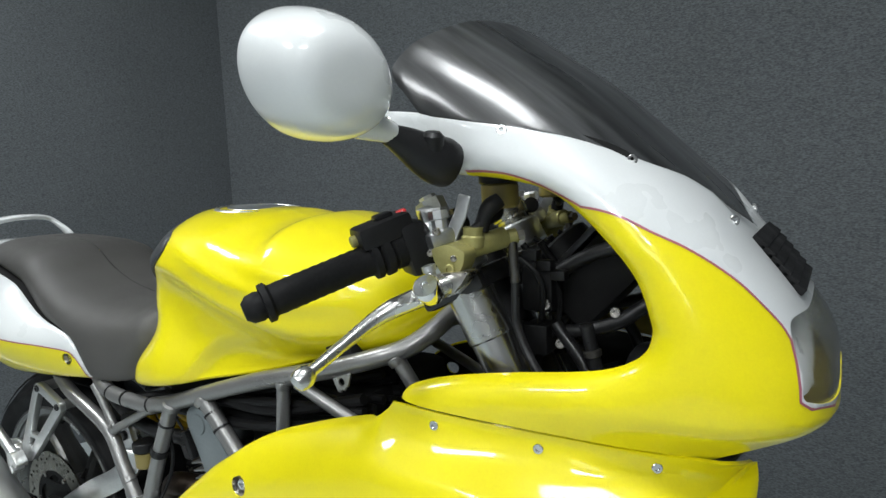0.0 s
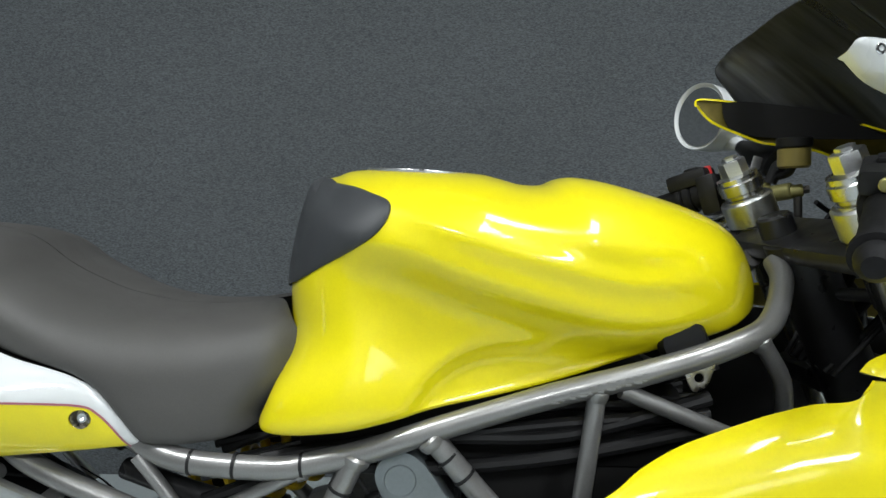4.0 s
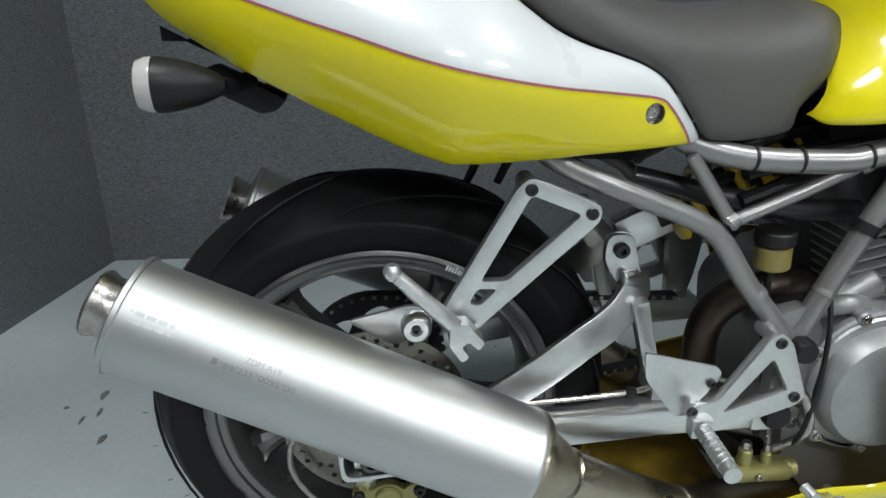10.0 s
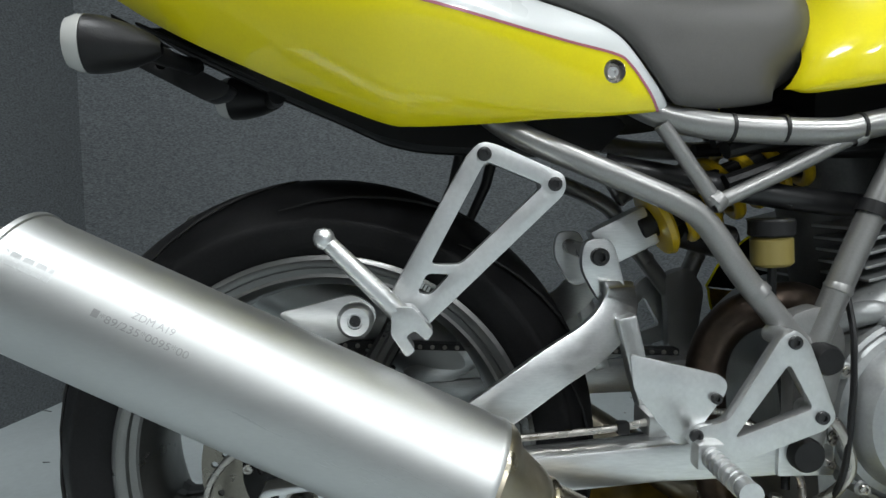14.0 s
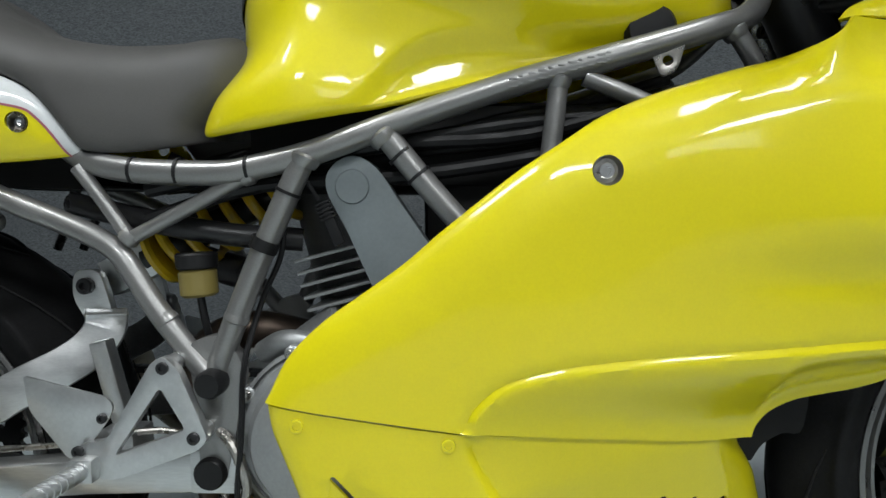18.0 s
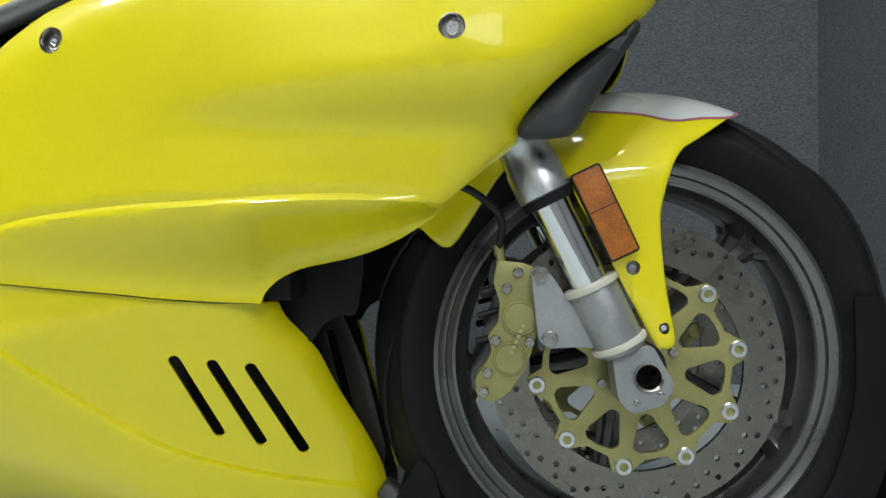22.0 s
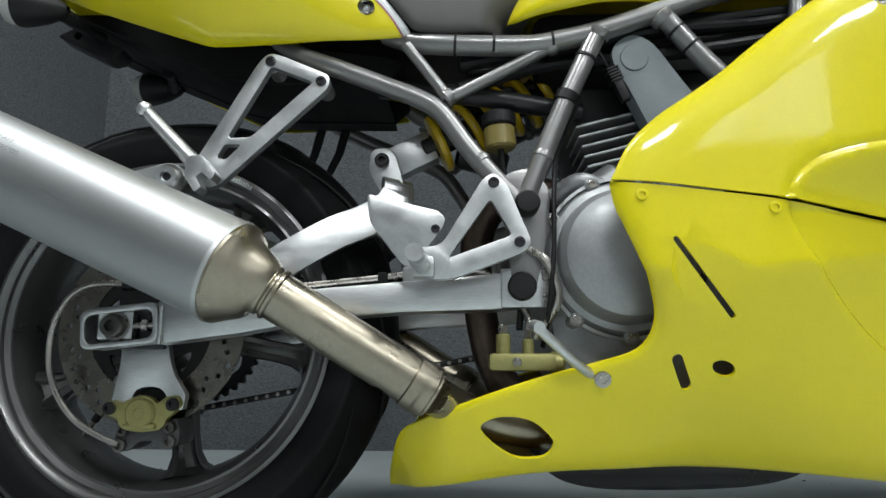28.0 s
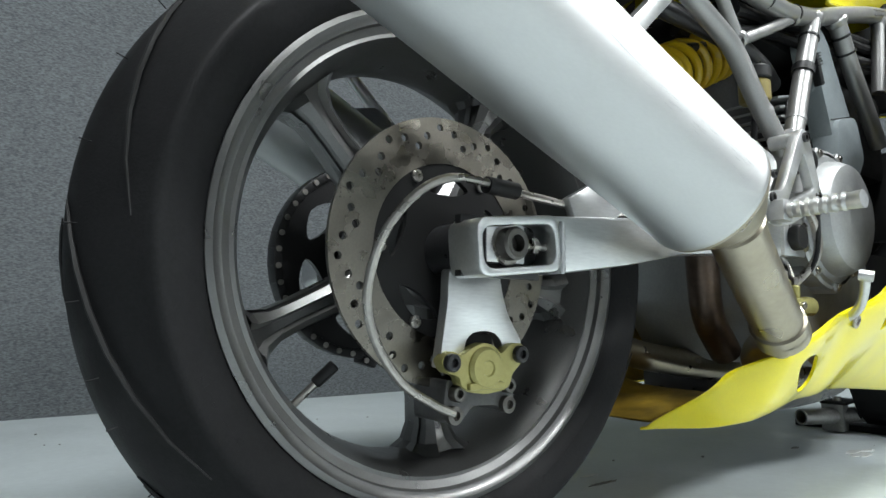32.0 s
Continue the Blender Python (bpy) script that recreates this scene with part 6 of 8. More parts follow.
part("cover_disc", lathe([(0.0175, 0), (0.0165, 0.002), (0, 0.0024)], 28, Matrix.Translation((0.622, -0.142, 0.645)) @ basis((0, -1, 0))), BELT, eng)
part("cover_joint", tube([(0.645, -0.1425, 0.545), (0.715, -0.1425, 0.562)], 0.0012, 6), SATIN, eng)
bolt((0.668, -0.142, 0.531), (0, -1, 0), 0.005, 0.004, eng, STEEL)
part("lower_belt_cover", plate(rounded([(0.65, 0.545), (0.715, 0.56), (0.74, 0.50), (0.70, 0.45), (0.64, 0.47)], 0.015), -0.150, -0.115, (), 0.006), BELT, eng)
plug = part("plug_connector", block((0.594, -0.150, 0.585), (0.606, -0.138, 0.632), 0.003, Matrix.Translation((0.60, 0, 0.61)) @ pose(0, 0, 0, 0, -22, 0) @ Matrix.Translation((-0.60, 0, -0.61))), PLASTIC, eng, "black cable connector with ribs")
for k in range(5):
    part("rib", block((0.592, -0.1515, 0.613 + 0.004 * k), (0.608, -0.1365, 0.615 + 0.004 * k), 0.0005, Matrix.Translation((0.60, 0, 0.61)) @ pose(0, 0, 0, 0, -22, 0) @ Matrix.Translation((-0.60, 0, -0.61))), PLASTIC, plug)
part("cable", tube(spl([(0.588, -0.145, 0.632), (0.575, -0.150, 0.66), (0.59, -0.152, 0.672)], 5), 0.0022, 8), PLASTIC, eng)
part("cable", tube(spl([(0.555, -0.150, 0.64), (0.548, -0.140, 0.58), (0.525, -0.135, 0.53), (0.515, -0.165, 0.47), (0.512, -0.172, 0.40), (0.505, -0.17, 0.33), (0.50, -0.14, 0.29)], 6), 0.003, 8), PLASTIC, eng)
part("drain_hose", tube(spl([(0.485, -0.158, 0.40), (0.503, -0.168, 0.385), (0.515, -0.170, 0.35), (0.508, -0.165, 0.325), (0.49, -0.15, 0.30)], 6), 0.0052, 10), STEEL, eng)
part("belly_pan", shell(joined(spl([(0.50, 0.150), (0.53, 0.131), (0.58, 0.119), (0.65, 0.117), (0.745, 0.124), (0.80, 0.140), (0.82, 0.16)], 5), [(0.82, 0.2), (0.5, 0.2)]), lambda x, z: 0.085 * dome(z - 0.112, 0.05), (), 0.02, (0.003, 0.01), 0.0, both=True), SATIN, bike, "dark sump under the engine")
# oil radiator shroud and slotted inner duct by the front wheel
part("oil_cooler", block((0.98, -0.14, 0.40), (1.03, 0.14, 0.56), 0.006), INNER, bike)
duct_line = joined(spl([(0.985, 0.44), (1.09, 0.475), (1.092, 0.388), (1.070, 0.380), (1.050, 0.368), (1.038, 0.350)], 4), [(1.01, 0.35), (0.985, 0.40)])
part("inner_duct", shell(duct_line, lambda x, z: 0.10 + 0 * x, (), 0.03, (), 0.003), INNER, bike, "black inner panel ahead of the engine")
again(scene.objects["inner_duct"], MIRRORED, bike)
panel_line = rounded([(0.938, 0.390), (0.966, 0.419), (1.033, 0.418), (1.041, 0.377), (1.073, 0.304), (1.098, 0.197), (1.091, 0.163), (1.035, 0.254), (0.986, 0.331), (0.956, 0.352)], 0.012)
part("slotted_panel", plate(panel_line, -0.008, -0.005, [slot_loop(0.998, 0.353, 1.018, 0.292, 0.0055), slot_loop(1.028, 0.345, 1.052, 0.250, 0.0060)], 0.0008), SMOKED, bike, "dark slotted panel ahead of the engine")
# unseen black sheet, added so that the belly slots look dark inside
part("heat_shield", block((0.88, -0.088, 0.21), (1.0, -0.084, 0.37), 0.001), INNER, bike, "black sheet added to darken the cooling slots")

# ---- motorcycle: front end, turned a little to its left ----
FRONT = Matrix.Translation((1.3885, 0.003, 0.3205)) @ pose(0, 0, 0, 0, 0, 5.7)
OTHER = FRONT @ MIRRORED
FW = Matrix.Translation((1.3925, 0.003, 0.3225)) @ pose(0, 0, 0, 0, 0, 5.7)
fw = wheel_parts(None, 0.049, 0.2275, 0.303, 0.062, 5, 44, "grey five-spoke cast front wheel", FW, 0.048, 0.052)
grooves(fw, FW, 0.303, 0.062, 9, 0.15, -0.6)
valve(FW, -60, 0.190, fw)
UP = Vector((-0.428, 0, 0.9038))
FY = -0.112


def fork_at(s, y=FY):
    return Vector((-0.011, y, 0)) + UP * s


def both_sides(name, bm, mat, parent, label=""):
    a = part(name, bm, mat, parent, label, at=FRONT.copy())
    again(a, OTHER, parent)
    return a


def on_fork(profile, seg=36):
    return lathe(profile, seg, Matrix.Translation(fork_at(0)) @ basis(UP))


leg = both_sides("fork_leg", on_fork([(0.020, 0.026), (0.0255, 0.030), (0.0262, 0.04), (0.0262, 0.100), (0.0245, 0.103)]), CASE, bike, "grey lower fork leg")
tagged(leg, "grey lower fork leg")
for s in (0.037, 0.103):
    both_sides("fork_ring", on_fork([(0.0255, s - 0.0035), (0.0292, s - 0.003), (0.0298, s), (0.0292, s + 0.003), (0.0205, s + 0.004)]), CREAM, bike, "cream plastic ring on the fork")
both_sides("fork_slider", on_fork([(0.0205, 0.10), (0.0205, 0.215)]), CHROME, bike, "bright chromed fork slider")
both_sides("fork_seal", on_fork([(0.021, 0.196), (0.0272, 0.197), (0.0272, 0.206), (0.025, 0.208)]), RUBBER, bike, "black rubber fork seal")
both_sides("fork_collar", on_fork([(0.0262, 0.206), (0.0290, 0.208), (0.0290, 0.240), (0.0270, 0.243), (0.0262, 0.258), (0.0275, 0.262), (0.0275, 0.30)]), BRUSHED, bike, "machined alloy fork collar")
both_sides("fork_tube", on_fork([(0.0252, 0.30), (0.0252, 0.575), (0.0272, 0.577), (0.0272, 0.694), (0.0245, 0.696), (0.0245, 0.700), (0.0285, 0.702), (0.0285, 0.716), (0.0265, 0.718), (0.0265, 0.724), (0.012, 0.727), (0, 0.727)]), FORKALU, bike, "thick alloy upper fork tube")
both_sides("lower_yoke", block((-0.04, -0.15, -0.018), (0.035, 0.0, 0.018), 0.008, Matrix.Translation(UP * 0.44) @ pose(0, 0, 0, 0, -26, 0)), SATIN, bike)
ax_line = rounded([(-0.0365, 0.0235), (0.004, 0.033), (0.0265, -0.008), (0.015, -0.029), (-0.018, -0.038), (-0.0305, -0.024)], 0.007)
both_sides("axle_clamp", plate(ax_line, -0.124, -0.085, [ring_loop(0, 0, 0.0150, 28)], 0.004), CASE, bike, "grey fork foot with a hollow axle")
both_sides("axle_sleeve", lathe([(0.0150, 0.1265), (0.0150, 0.050), (0.0128, 0.050), (0.0128, 0.125)], 32, basis((0, -1, 0)), closed=True), STEEL, bike)
both_sides("wheel_spacer", lathe([(0.030, 0.050), (0.030, 0.082), (0.026, 0.086), (0.0, 0.086)], 32, basis((0, -1, 0))), SATIN, bike)
part("axle_core", rod((0, -0.087, 0), (0, 0.087, 0), 0.0128, 20), INNER, bike, at=FRONT)
for x, z in ((-0.012, -0.026), (0.012, -0.018)):
    bolt(FRONT @ Vector((x, -0.124, z)), (0.1, -1, 0), 0.0035, 0.002, bike, STEEL)
arm_line = rounded([(-0.1165, 0.1085), (-0.1075, 0.1150), (-0.0945, 0.1035), (-0.0765, 0.0745), (-0.0395, 0.0625), (-0.0295, 0.0285), (-0.0745, 0.0295), (-0.1005, 0.0280), (-0.1095, 0.0375)], 0.006)
both_sides("caliper_arm", plate(arm_line, -0.116, -0.102, (), 0.002), CASE, bike, "grey alloy arm that carries the caliper")
for x, z in ((-0.1065, 0.1050), (-0.0985, 0.0385)):
    bolt((FRONT @ Vector((x, -0.116, z))), (0.1, -1, 0), 0.0085, 0.005, bike, STEEL)
cal_line = rounded([(-0.150, 0.1195), (-0.123, 0.1165), (-0.108, 0.1105), (-0.105, 0.0875), (-0.106, 0.0555), (-0.114, 0.0275), (-0.123, 0.0035), (-0.141, -0.0225), (-0.158, -0.0315), (-0.174, -0.0265), (-0.176, -0.0055), (-0.165, 0.0085), (-0.157, 0.0225), (-0.162, 0.0395), (-0.150, 0.0535), (-0.148, 0.0745), (-0.155, 0.0965)], 0.006)
cal = both_sides("front_caliper", plate(cal_line, -0.100, -0.078, (), 0.004), GOLD, bike, "pale gold four-piston front brake caliper")
both_sides("caliper_inner_half", plate([(x - 0.005, z) for x, z in cal_line], -0.070, -0.032, (), 0.005), DARKCASE, bike, "dark dirty inner half of the caliper")
for z, r in ((0.084, 0.0055), (0.060, 0.0035), (0.031, 0.0045)):
    both_sides("pad_pin", rod((-0.178 + 0.10 * z, -0.074, z - 0.002), (-0.148, -0.074, z + 0.004), r, 10, 0.001), PLASTIC, bike)
for x, z, r in ((-0.128, 0.0585, 0.0195), (-0.139, 0.0155, 0.0185)):
    both_sides("piston_cover", lathe([(r, 0), (r, 0.003), (r * 0.93, 0.0042), (r * 0.86, 0.0042), (r * 0.80, 0.0058), (r * 0.5, 0.0066), (0, 0.0066)], 30, Matrix.Translation((x, -0.0995, z)) @ basis((0, -1, 0))), GOLD, bike)
for x, z in ((-0.129, 0.1065), (-0.141, 0.0900), (-0.154, 0.0350), (-0.163, 0.0010), (-0.167, -0.0200), (-0.118, 0.0330)):
    bolt(FRONT @ Vector((x, -0.0995, z)), (0.1, -1, 0), 0.0056, 0.005, bike, STEEL)
for k in range(6):
    part("caliper_mark", block((-0.1325, -0.1076, 0.020 + 0.0060 * k), (-0.1290, -0.1056, 0.0238 + 0.0060 * k), 0.0003, Matrix.Translation((-0.131, 0, 0.037)) @ pose(0, 0, 0, 0, 24, 0) @ Matrix.Translation((0.131, 0, -0.037))), GOLDMARK, bike, at=FRONT)
part("brake_hose", tube(spl([(-0.149, -0.090, 0.120), (-0.148, -0.092, 0.135), (-0.146, -0.100, 0.165), (-0.172, -0.110, 0.190), (-0.20, -0.112, 0.205), (-0.23, -0.11, 0.24), (-0.25, -0.10, 0.33)], 6), 0.0042, 10), PLASTIC, bike, "black brake hose to the front caliper", at=FRONT)
part("hose_union", tube([(-0.145, -0.089, 0.110), (-0.149, -0.090, 0.136)], 0.0058, 12), GOLD, bike, at=FRONT)


def front_disc(m):
    d = drilled_disc(0.160, 0.116, -0.0695, -0.0645, ((0.153, 0.0), (0.146, 0.22), (0.139, 0.5), (0.150, 0.62), (0.133, 0.82)), 15, 0.05, 0.0034, Matrix(), fw, "brake_disc", "drilled steel front brake disc")
    d.matrix_basis = m
    rim_pts, holes = [], []
    turn = radians(45.9)
    for k in range(80):
        a = 2 * math.pi * k / 80
        u = ((a - turn) / (2 * math.pi / 10)) % 1
        near = min(u, 1 - u)
        r = 0.119 - 0.017 * smooth(0.12, 0.30, near)
        rim_pts.append((float(r) * math.cos(a), float(r) * math.sin(a)))
    for k in range(10):
        c = turn + 2 * math.pi * (k + 0.5) / 10
        q = [(0.053, -0.10), (0.053, 0.10), (0.088, 0.235), (0.0945, 0.17), (0.0955, 0.0), (0.0945, -0.17), (0.088, -0.235)]
        holes.append(rounded([(r * math.cos(c + s), r * math.sin(c + s)) for r, s in q], 0.006))
    bm = plate(rim_pts, -0.0735, -0.0675, [ring_loop(0, 0, 0.030, 40)] + holes, 0.0006)
    c = part("disc_carrier", bm, GOLD, fw, "pale gold spoked disc carrier", at=m)
    b0 = None
    for k in range(10):
        a = turn + 2 * math.pi * k / 10
        q = m @ Matrix.Translation((0.110 * math.cos(a), -0.0735, 0.110 * math.sin(a))) @ basis((0, -1, 0))
        if b0 is None:
            b0 = part("disc_bobbin", lathe([(0.0098, -0.012), (0.0098, 0.0015), (0.0085, 0.003), (0.0048, 0.003), (0.0048, -0.004), (0, -0.004)], 20, Matrix()), BRUSHED, fw, "turned alloy disc bobbin", at=q)
        else:
            again(b0, q, fw)
    for k in range(6):
        a = 2 * math.pi * k / 6 + 0.4
        bolt(m @ Vector((0.042 * math.cos(a), -0.0735, 0.042 * math.sin(a))), m.to_3x3() @ Vector((0, -1, 0)), 0.0052, 0.005, fw, STEEL)


front_disc(FRONT)
front_disc(OTHER)

# front mudguard
arc = [(0.312 * math.cos(radians(a)), 0.312 * math.sin(radians(a))) for a in np.linspace(148, 65.5, 34)]
guard_low = spl([arc[-1], (0.098, 0.266), (0.062, 0.244), (0.042, 0.232), (0.028, 0.212), (0.018, 0.180), (0.015, 0.150), (0.020, 0.090), (0.028, 0.042), (0.026, 0.030), (0.016, 0.028), (0.004, 0.040), (-0.052, 0.150), (-0.092, 0.222), (-0.108, 0.226), (-0.140, 0.217), (-0.190, 0.145), (-0.206, 0.134), (-0.220, 0.142), (-0.235, 0.155), arc[0]], 5)
guard_line = joined(arc, guard_low)
arc_gap, leg_gap = line_gap(arc), line_gap(guard_low)


def guard_depth(x, z):
    d = arc_gap(x, z)
    r = np.hypot(x, z)
    w = 0.082 + 0.040 * smooth(0.29, 0.20, r) * smooth(-0.20, -0.06, x)
    return w * dome(d, 0.06, 2.1) - 0.004 * (1 - dome(leg_gap(x, z), 0.006)) * (d > 0.01)


fender_stripe = [(x, z) for x, z in spl([(-0.075, 0.290), (-0.05, 0.280), (-0.02, 0.2765), (0.005, 0.273), (0.038, 0.265), (0.07, 0.268), (0.105, 0.2705), (0.122, 0.278)], 6)]
fender_white = fender_stripe + [(0.2, 0.30), (0.2, 0.4), (-0.12, 0.4), (-0.12, 0.30)]
fender_bm = shell(guard_line, guard_depth, [ring_loop(-0.014, 0.111, 0.0075, 14), ring_loop(0.017, 0.049, 0.006, 14)], 0.010, (0.0006, 0.002, 0.005, 0.010), 0.0025, lines=[fender_stripe], paint=lambda x, z: inside(np.stack([x, z], 1), fender_white).astype(int), both=True)
fender = part("front_mudguard", fender_bm, [YELLOW, WHITE], bike, "yellow front mudguard with a white top", at=FRONT)
part("pinstripe", stripe_band(fender_stripe, lambda v: np.stack([v[:, 0], -(guard_depth(v[:, 0], v[:, 1]) + 0.0006), v[:, 1]], 1), 0.0014), PINK, fender)
fender.children[0].matrix_basis = Matrix()
for x, z, r in ((-0.014, 0.111, 0.0075), (0.017, 0.049, 0.006)):
    c = cup(x, z, guard_depth, r, fender)
    c.matrix_basis = Matrix()
rf = Matrix.Translation((-0.043, -0.1265, 0.167)) @ pose(0, 0, 0, 0, -24.5, 0)
part("reflector_bar", block((-0.0140, -0.0063, 0.0045), (0.0140, 0, 0.0055), 0.0003, rf), PLASTIC, fender)
refl = part("reflector", block((-0.0150, -0.006, -0.047), (0.0150, 0.004, 0.047), 0.003, rf), AMBER, fender, "rectangular amber side reflector")
part("reflector_rim", plate(rounded([(-0.0163, -0.0485), (0.0163, -0.0485), (0.0163, 0.0485), (-0.0163, 0.0485)], 0.004), -0.005, 0.004, [rounded([(-0.0140, -0.046), (0.0140, -0.046), (0.0140, 0.046), (-0.0140, 0.046)], 0.003)], 0.0005), PLASTIC, refl, at=rf)
# black rubber duct lip under the side fairing
duct = joined(spl([(1.384, 0.668), (1.333, 0.626), (1.292, 0.592), (1.277, 0.574), (1.275, 0.561), (1.284, 0.556)], 5), spl([(1.284, 0.556), (1.309, 0.557), (1.328, 0.562), (1.346, 0.590), (1.373, 0.632), (1.390, 0.659), (1.384, 0.668)], 5))
lip = part("air_duct", shell(duct, lambda x, z: 0.198 - 0.14 * np.clip(x - 1.29, 0, 1) - 0.02 * (1 - dome(gap_to(np.stack([x, z], 1), duct), 0.025)), (), 0.012, (0.002, 0.006, 0.012), 0.004), PAD, bike, "black rubber air duct lip")
again(lip, MIRRORED, bike)

# ---- handlebars and cockpit ----
SWAP = FRONT @ MIRRORED @ FRONT.inverted()


def bar_side(m, right):
    """One handlebar with its grip, switch and lever."""
    g0, g1 = Vector((0.9905, -0.3250, 0.9050)), Vector((1.102, -0.166, 0.9645))
    d = (g1 - g0).normalized()
    gm = Matrix.Translation(g0) @ basis(d)
    grip = part("handlebar_grip", lathe([(0, -0.020), (0.009, -0.0195), (0.0145, -0.013), (0.0155, -0.004), (0.0145, 0.0), (0.020, 0.001), (0.0205, 0.007), (0.0165, 0.010)] + [(0.0163 + 0.0006 * (k % 2), 0.014 + 0.005 * k) for k in range(20)] + [(0.0175, 0.116), (0.0225, 0.118), (0.0230, 0.124), (0.019, 0.127), (0.0235, 0.130), (0.0235, 0.138), (0.019, 0.140), (0.022, 0.143), (0.022, 0.153), (0.016, 0.155)], 26, gm), RUBBER, bike, "black rubber handlebar grip", at=m)
    part("bar_tube", rod(g0 + d * 0.13, g1 + d * 0.03, 0.011, 16), SATIN, grip)
    part("switch_housing", block((-0.020, 0.012, 0.110), (0.022, 0.036, 0.170), 0.006, gm), PLASTIC, grip, "black switch housing")
    part("switch_body", block((-0.022, -0.034, 0.152), (0.024, 0.024, 0.180), 0.007, gm), PLASTIC, grip)
    part("switch_key", block((-0.008, 0.034, 0.135), (0.010, 0.041, 0.155), 0.003, gm), PLASTIC, grip)
    part("housing_screw", rod(gm @ Vector((0.0, 0.024, 0.104)), gm @ Vector((0.0, 0.024, 0.112)), 0.0065, 12, 0.001), GOLD, grip)
    part("bar_clamp", lathe([(0.011, 0.184), (0.0165, 0.185), (0.0165, 0.196), (0.011, 0.197)], 20, gm), BRUSHED, grip)
    part("bar_clamp_ear", block((-0.007, 0.010, 0.184), (0.009, 0.030, 0.200), 0.003, gm), BRUSHED, grip)
    part("switch_button", rod(gm @ Vector((0.0, 0.020, 0.166)), gm @ Vector((0.0, 0.0370, 0.166)), 0.006, 14, 0.001), RED, grip, "red push button")
    part("clip_on", rod(FRONT @ fork_at(0.655), FRONT @ fork_at(0.692), 0.0335, 30, 0.003), BRUSHED, grip, "pale alloy clamp round the fork")
    part("clip_on_arm", rod(FRONT @ fork_at(0.674), g1 + d * 0.012, 0.013, 18, 0.002), BRUSHED, grip)
    cyl = part("master_cylinder", rod(Vector((1.126, -0.206, 0.941)), Vector((1.165, -0.138, 0.955)), 0.0115, 20, 0.002), GOLD, bike, "pale gold master cylinder" if right else "", at=m)
    part("cylinder_body", plate(rounded([(1.117, 0.950), (1.137, 0.955), (1.157, 0.948), (1.154, 0.933), (1.143, 0.919), (1.131, 0.922), (1.121, 0.935)], 0.005), -0.212, -0.188, (), 0.004), GOLD, cyl)
    bolt(Vector((1.139, -0.212, 0.929)), (0, -1, 0), 0.0062, 0.003, cyl, GOLD)
    bolt(Vector((1.144, -0.212, 0.941)), (0, -1, 0), 0.0034, 0.002, cyl, STEEL)
    part("cylinder_saddle", lathe([(0.0125, 0), (0.0125, 0.010), (0.0105, 0.012), (0.0105, 0.020), (0, 0.020)], 18, Matrix.Translation((1.146, -0.176, 0.949)) @ basis((0.05, 0, 1))), GOLD, cyl)
    part("bar_clamp_half", block((-0.011, -0.012, -0.014), (0.011, 0.012, 0.014), 0.004, Matrix.Translation((1.116, -0.190, 0.955)) @ basis(d)), BRUSHED, cyl, "pale clamp that holds the cylinder on the bar")
    for off in (-0.011, 0.011):
        bolt(Vector((1.118 + 0.35 * off, -0.206, 0.956 + off)), (0.1, -1, 0.1), 0.0042, 0.004, cyl, STEEL)
    part("cylinder_post", lathe([(0.0095, 0), (0.0095, 0.012), (0.0115, 0.013), (0.0115, 0.022), (0.009, 0.025), (0, 0.025)], 8, Matrix.Translation((1.112, -0.182, 0.965)) @ basis((-0.15, 0, 1))), BRUSHED, cyl)
    part("hose_union", rod((1.163, -0.141, 0.953), (1.176, -0.131, 0.956), 0.0085, 12, 0.001), GOLD, cyl)
    part("union_bolt", rod((1.175, -0.132, 0.956), (1.182, -0.127, 0.957), 0.0062, 6), STEEL, cyl)
    part("hose_sleeve", rod((1.172, -0.136, 0.952), (1.175, -0.136, 0.905), 0.0056, 12, 0.001), GUNMETAL, cyl)
    part("rubber_boot", tube(spl([(1.150, -0.165, 0.965), (1.156, -0.160, 0.985), (1.166, -0.150, 0.996)], 4), [0.0085, 0.0085, 0.0080, 0.0085, 0.0095, 0.0100, 0.0095, 0.009, 0.008], 14), PLASTIC, cyl)
    part("pot_stay", ribbon([(1.124, -0.186, 0.955), (1.128, -0.184, 0.966), (1.136, -0.182, 0.983), (1.141, -0.180, 1.003)], 0.015, 0.003, (1, 0, -0.3)), ALLOY, cyl, "pale bent alloy stay")
    rv = part("fluid_reservoir", rod((1.1540, -0.124, 0.985), (1.153, -0.124, 1.013), 0.0205, 24, 0.003), RESERVOIR, bike, "yellowed fluid reservoir under the fairing", at=m)
    part("cap", rod((1.153, -0.124, 1.012), (1.1525, -0.124, 1.026), 0.0225, 24, 0.002), PLASTIC, rv)
    part("pipe", tube(spl([(1.154, -0.126, 0.988), (1.158, -0.140, 0.978), (1.152, -0.165, 0.972), (1.146, -0.176, 0.966)], 4), 0.005, 10), PLASTIC, rv)
    path = spl([(1.150, -0.224, 0.920), (1.131, -0.239, 0.911), (1.112, -0.248, 0.902), (1.097, -0.256, 0.895), (1.085, -0.270, 0.886), (1.074, -0.293, 0.872), (1.066, -0.322, 0.858), (1.062, -0.341, 0.850)], 5)
    blade = tube(path, [float(np.interp(k, [0, 4, 9, 15, 20, 26, 36], [0.0075, 0.0115, 0.0105, 0.0098, 0.0080, 0.0064, 0.0056])) for k in range(len(path))], 18)
    for v in blade.verts:
        v.co.y += 0.28 * max(0.0, v.co.x - 1.09) * (1 if v.co.z > 0.905 else 0)
    lv = part("lever", blade, FORKALU, bike, "polished alloy brake lever with a ball end", at=m)
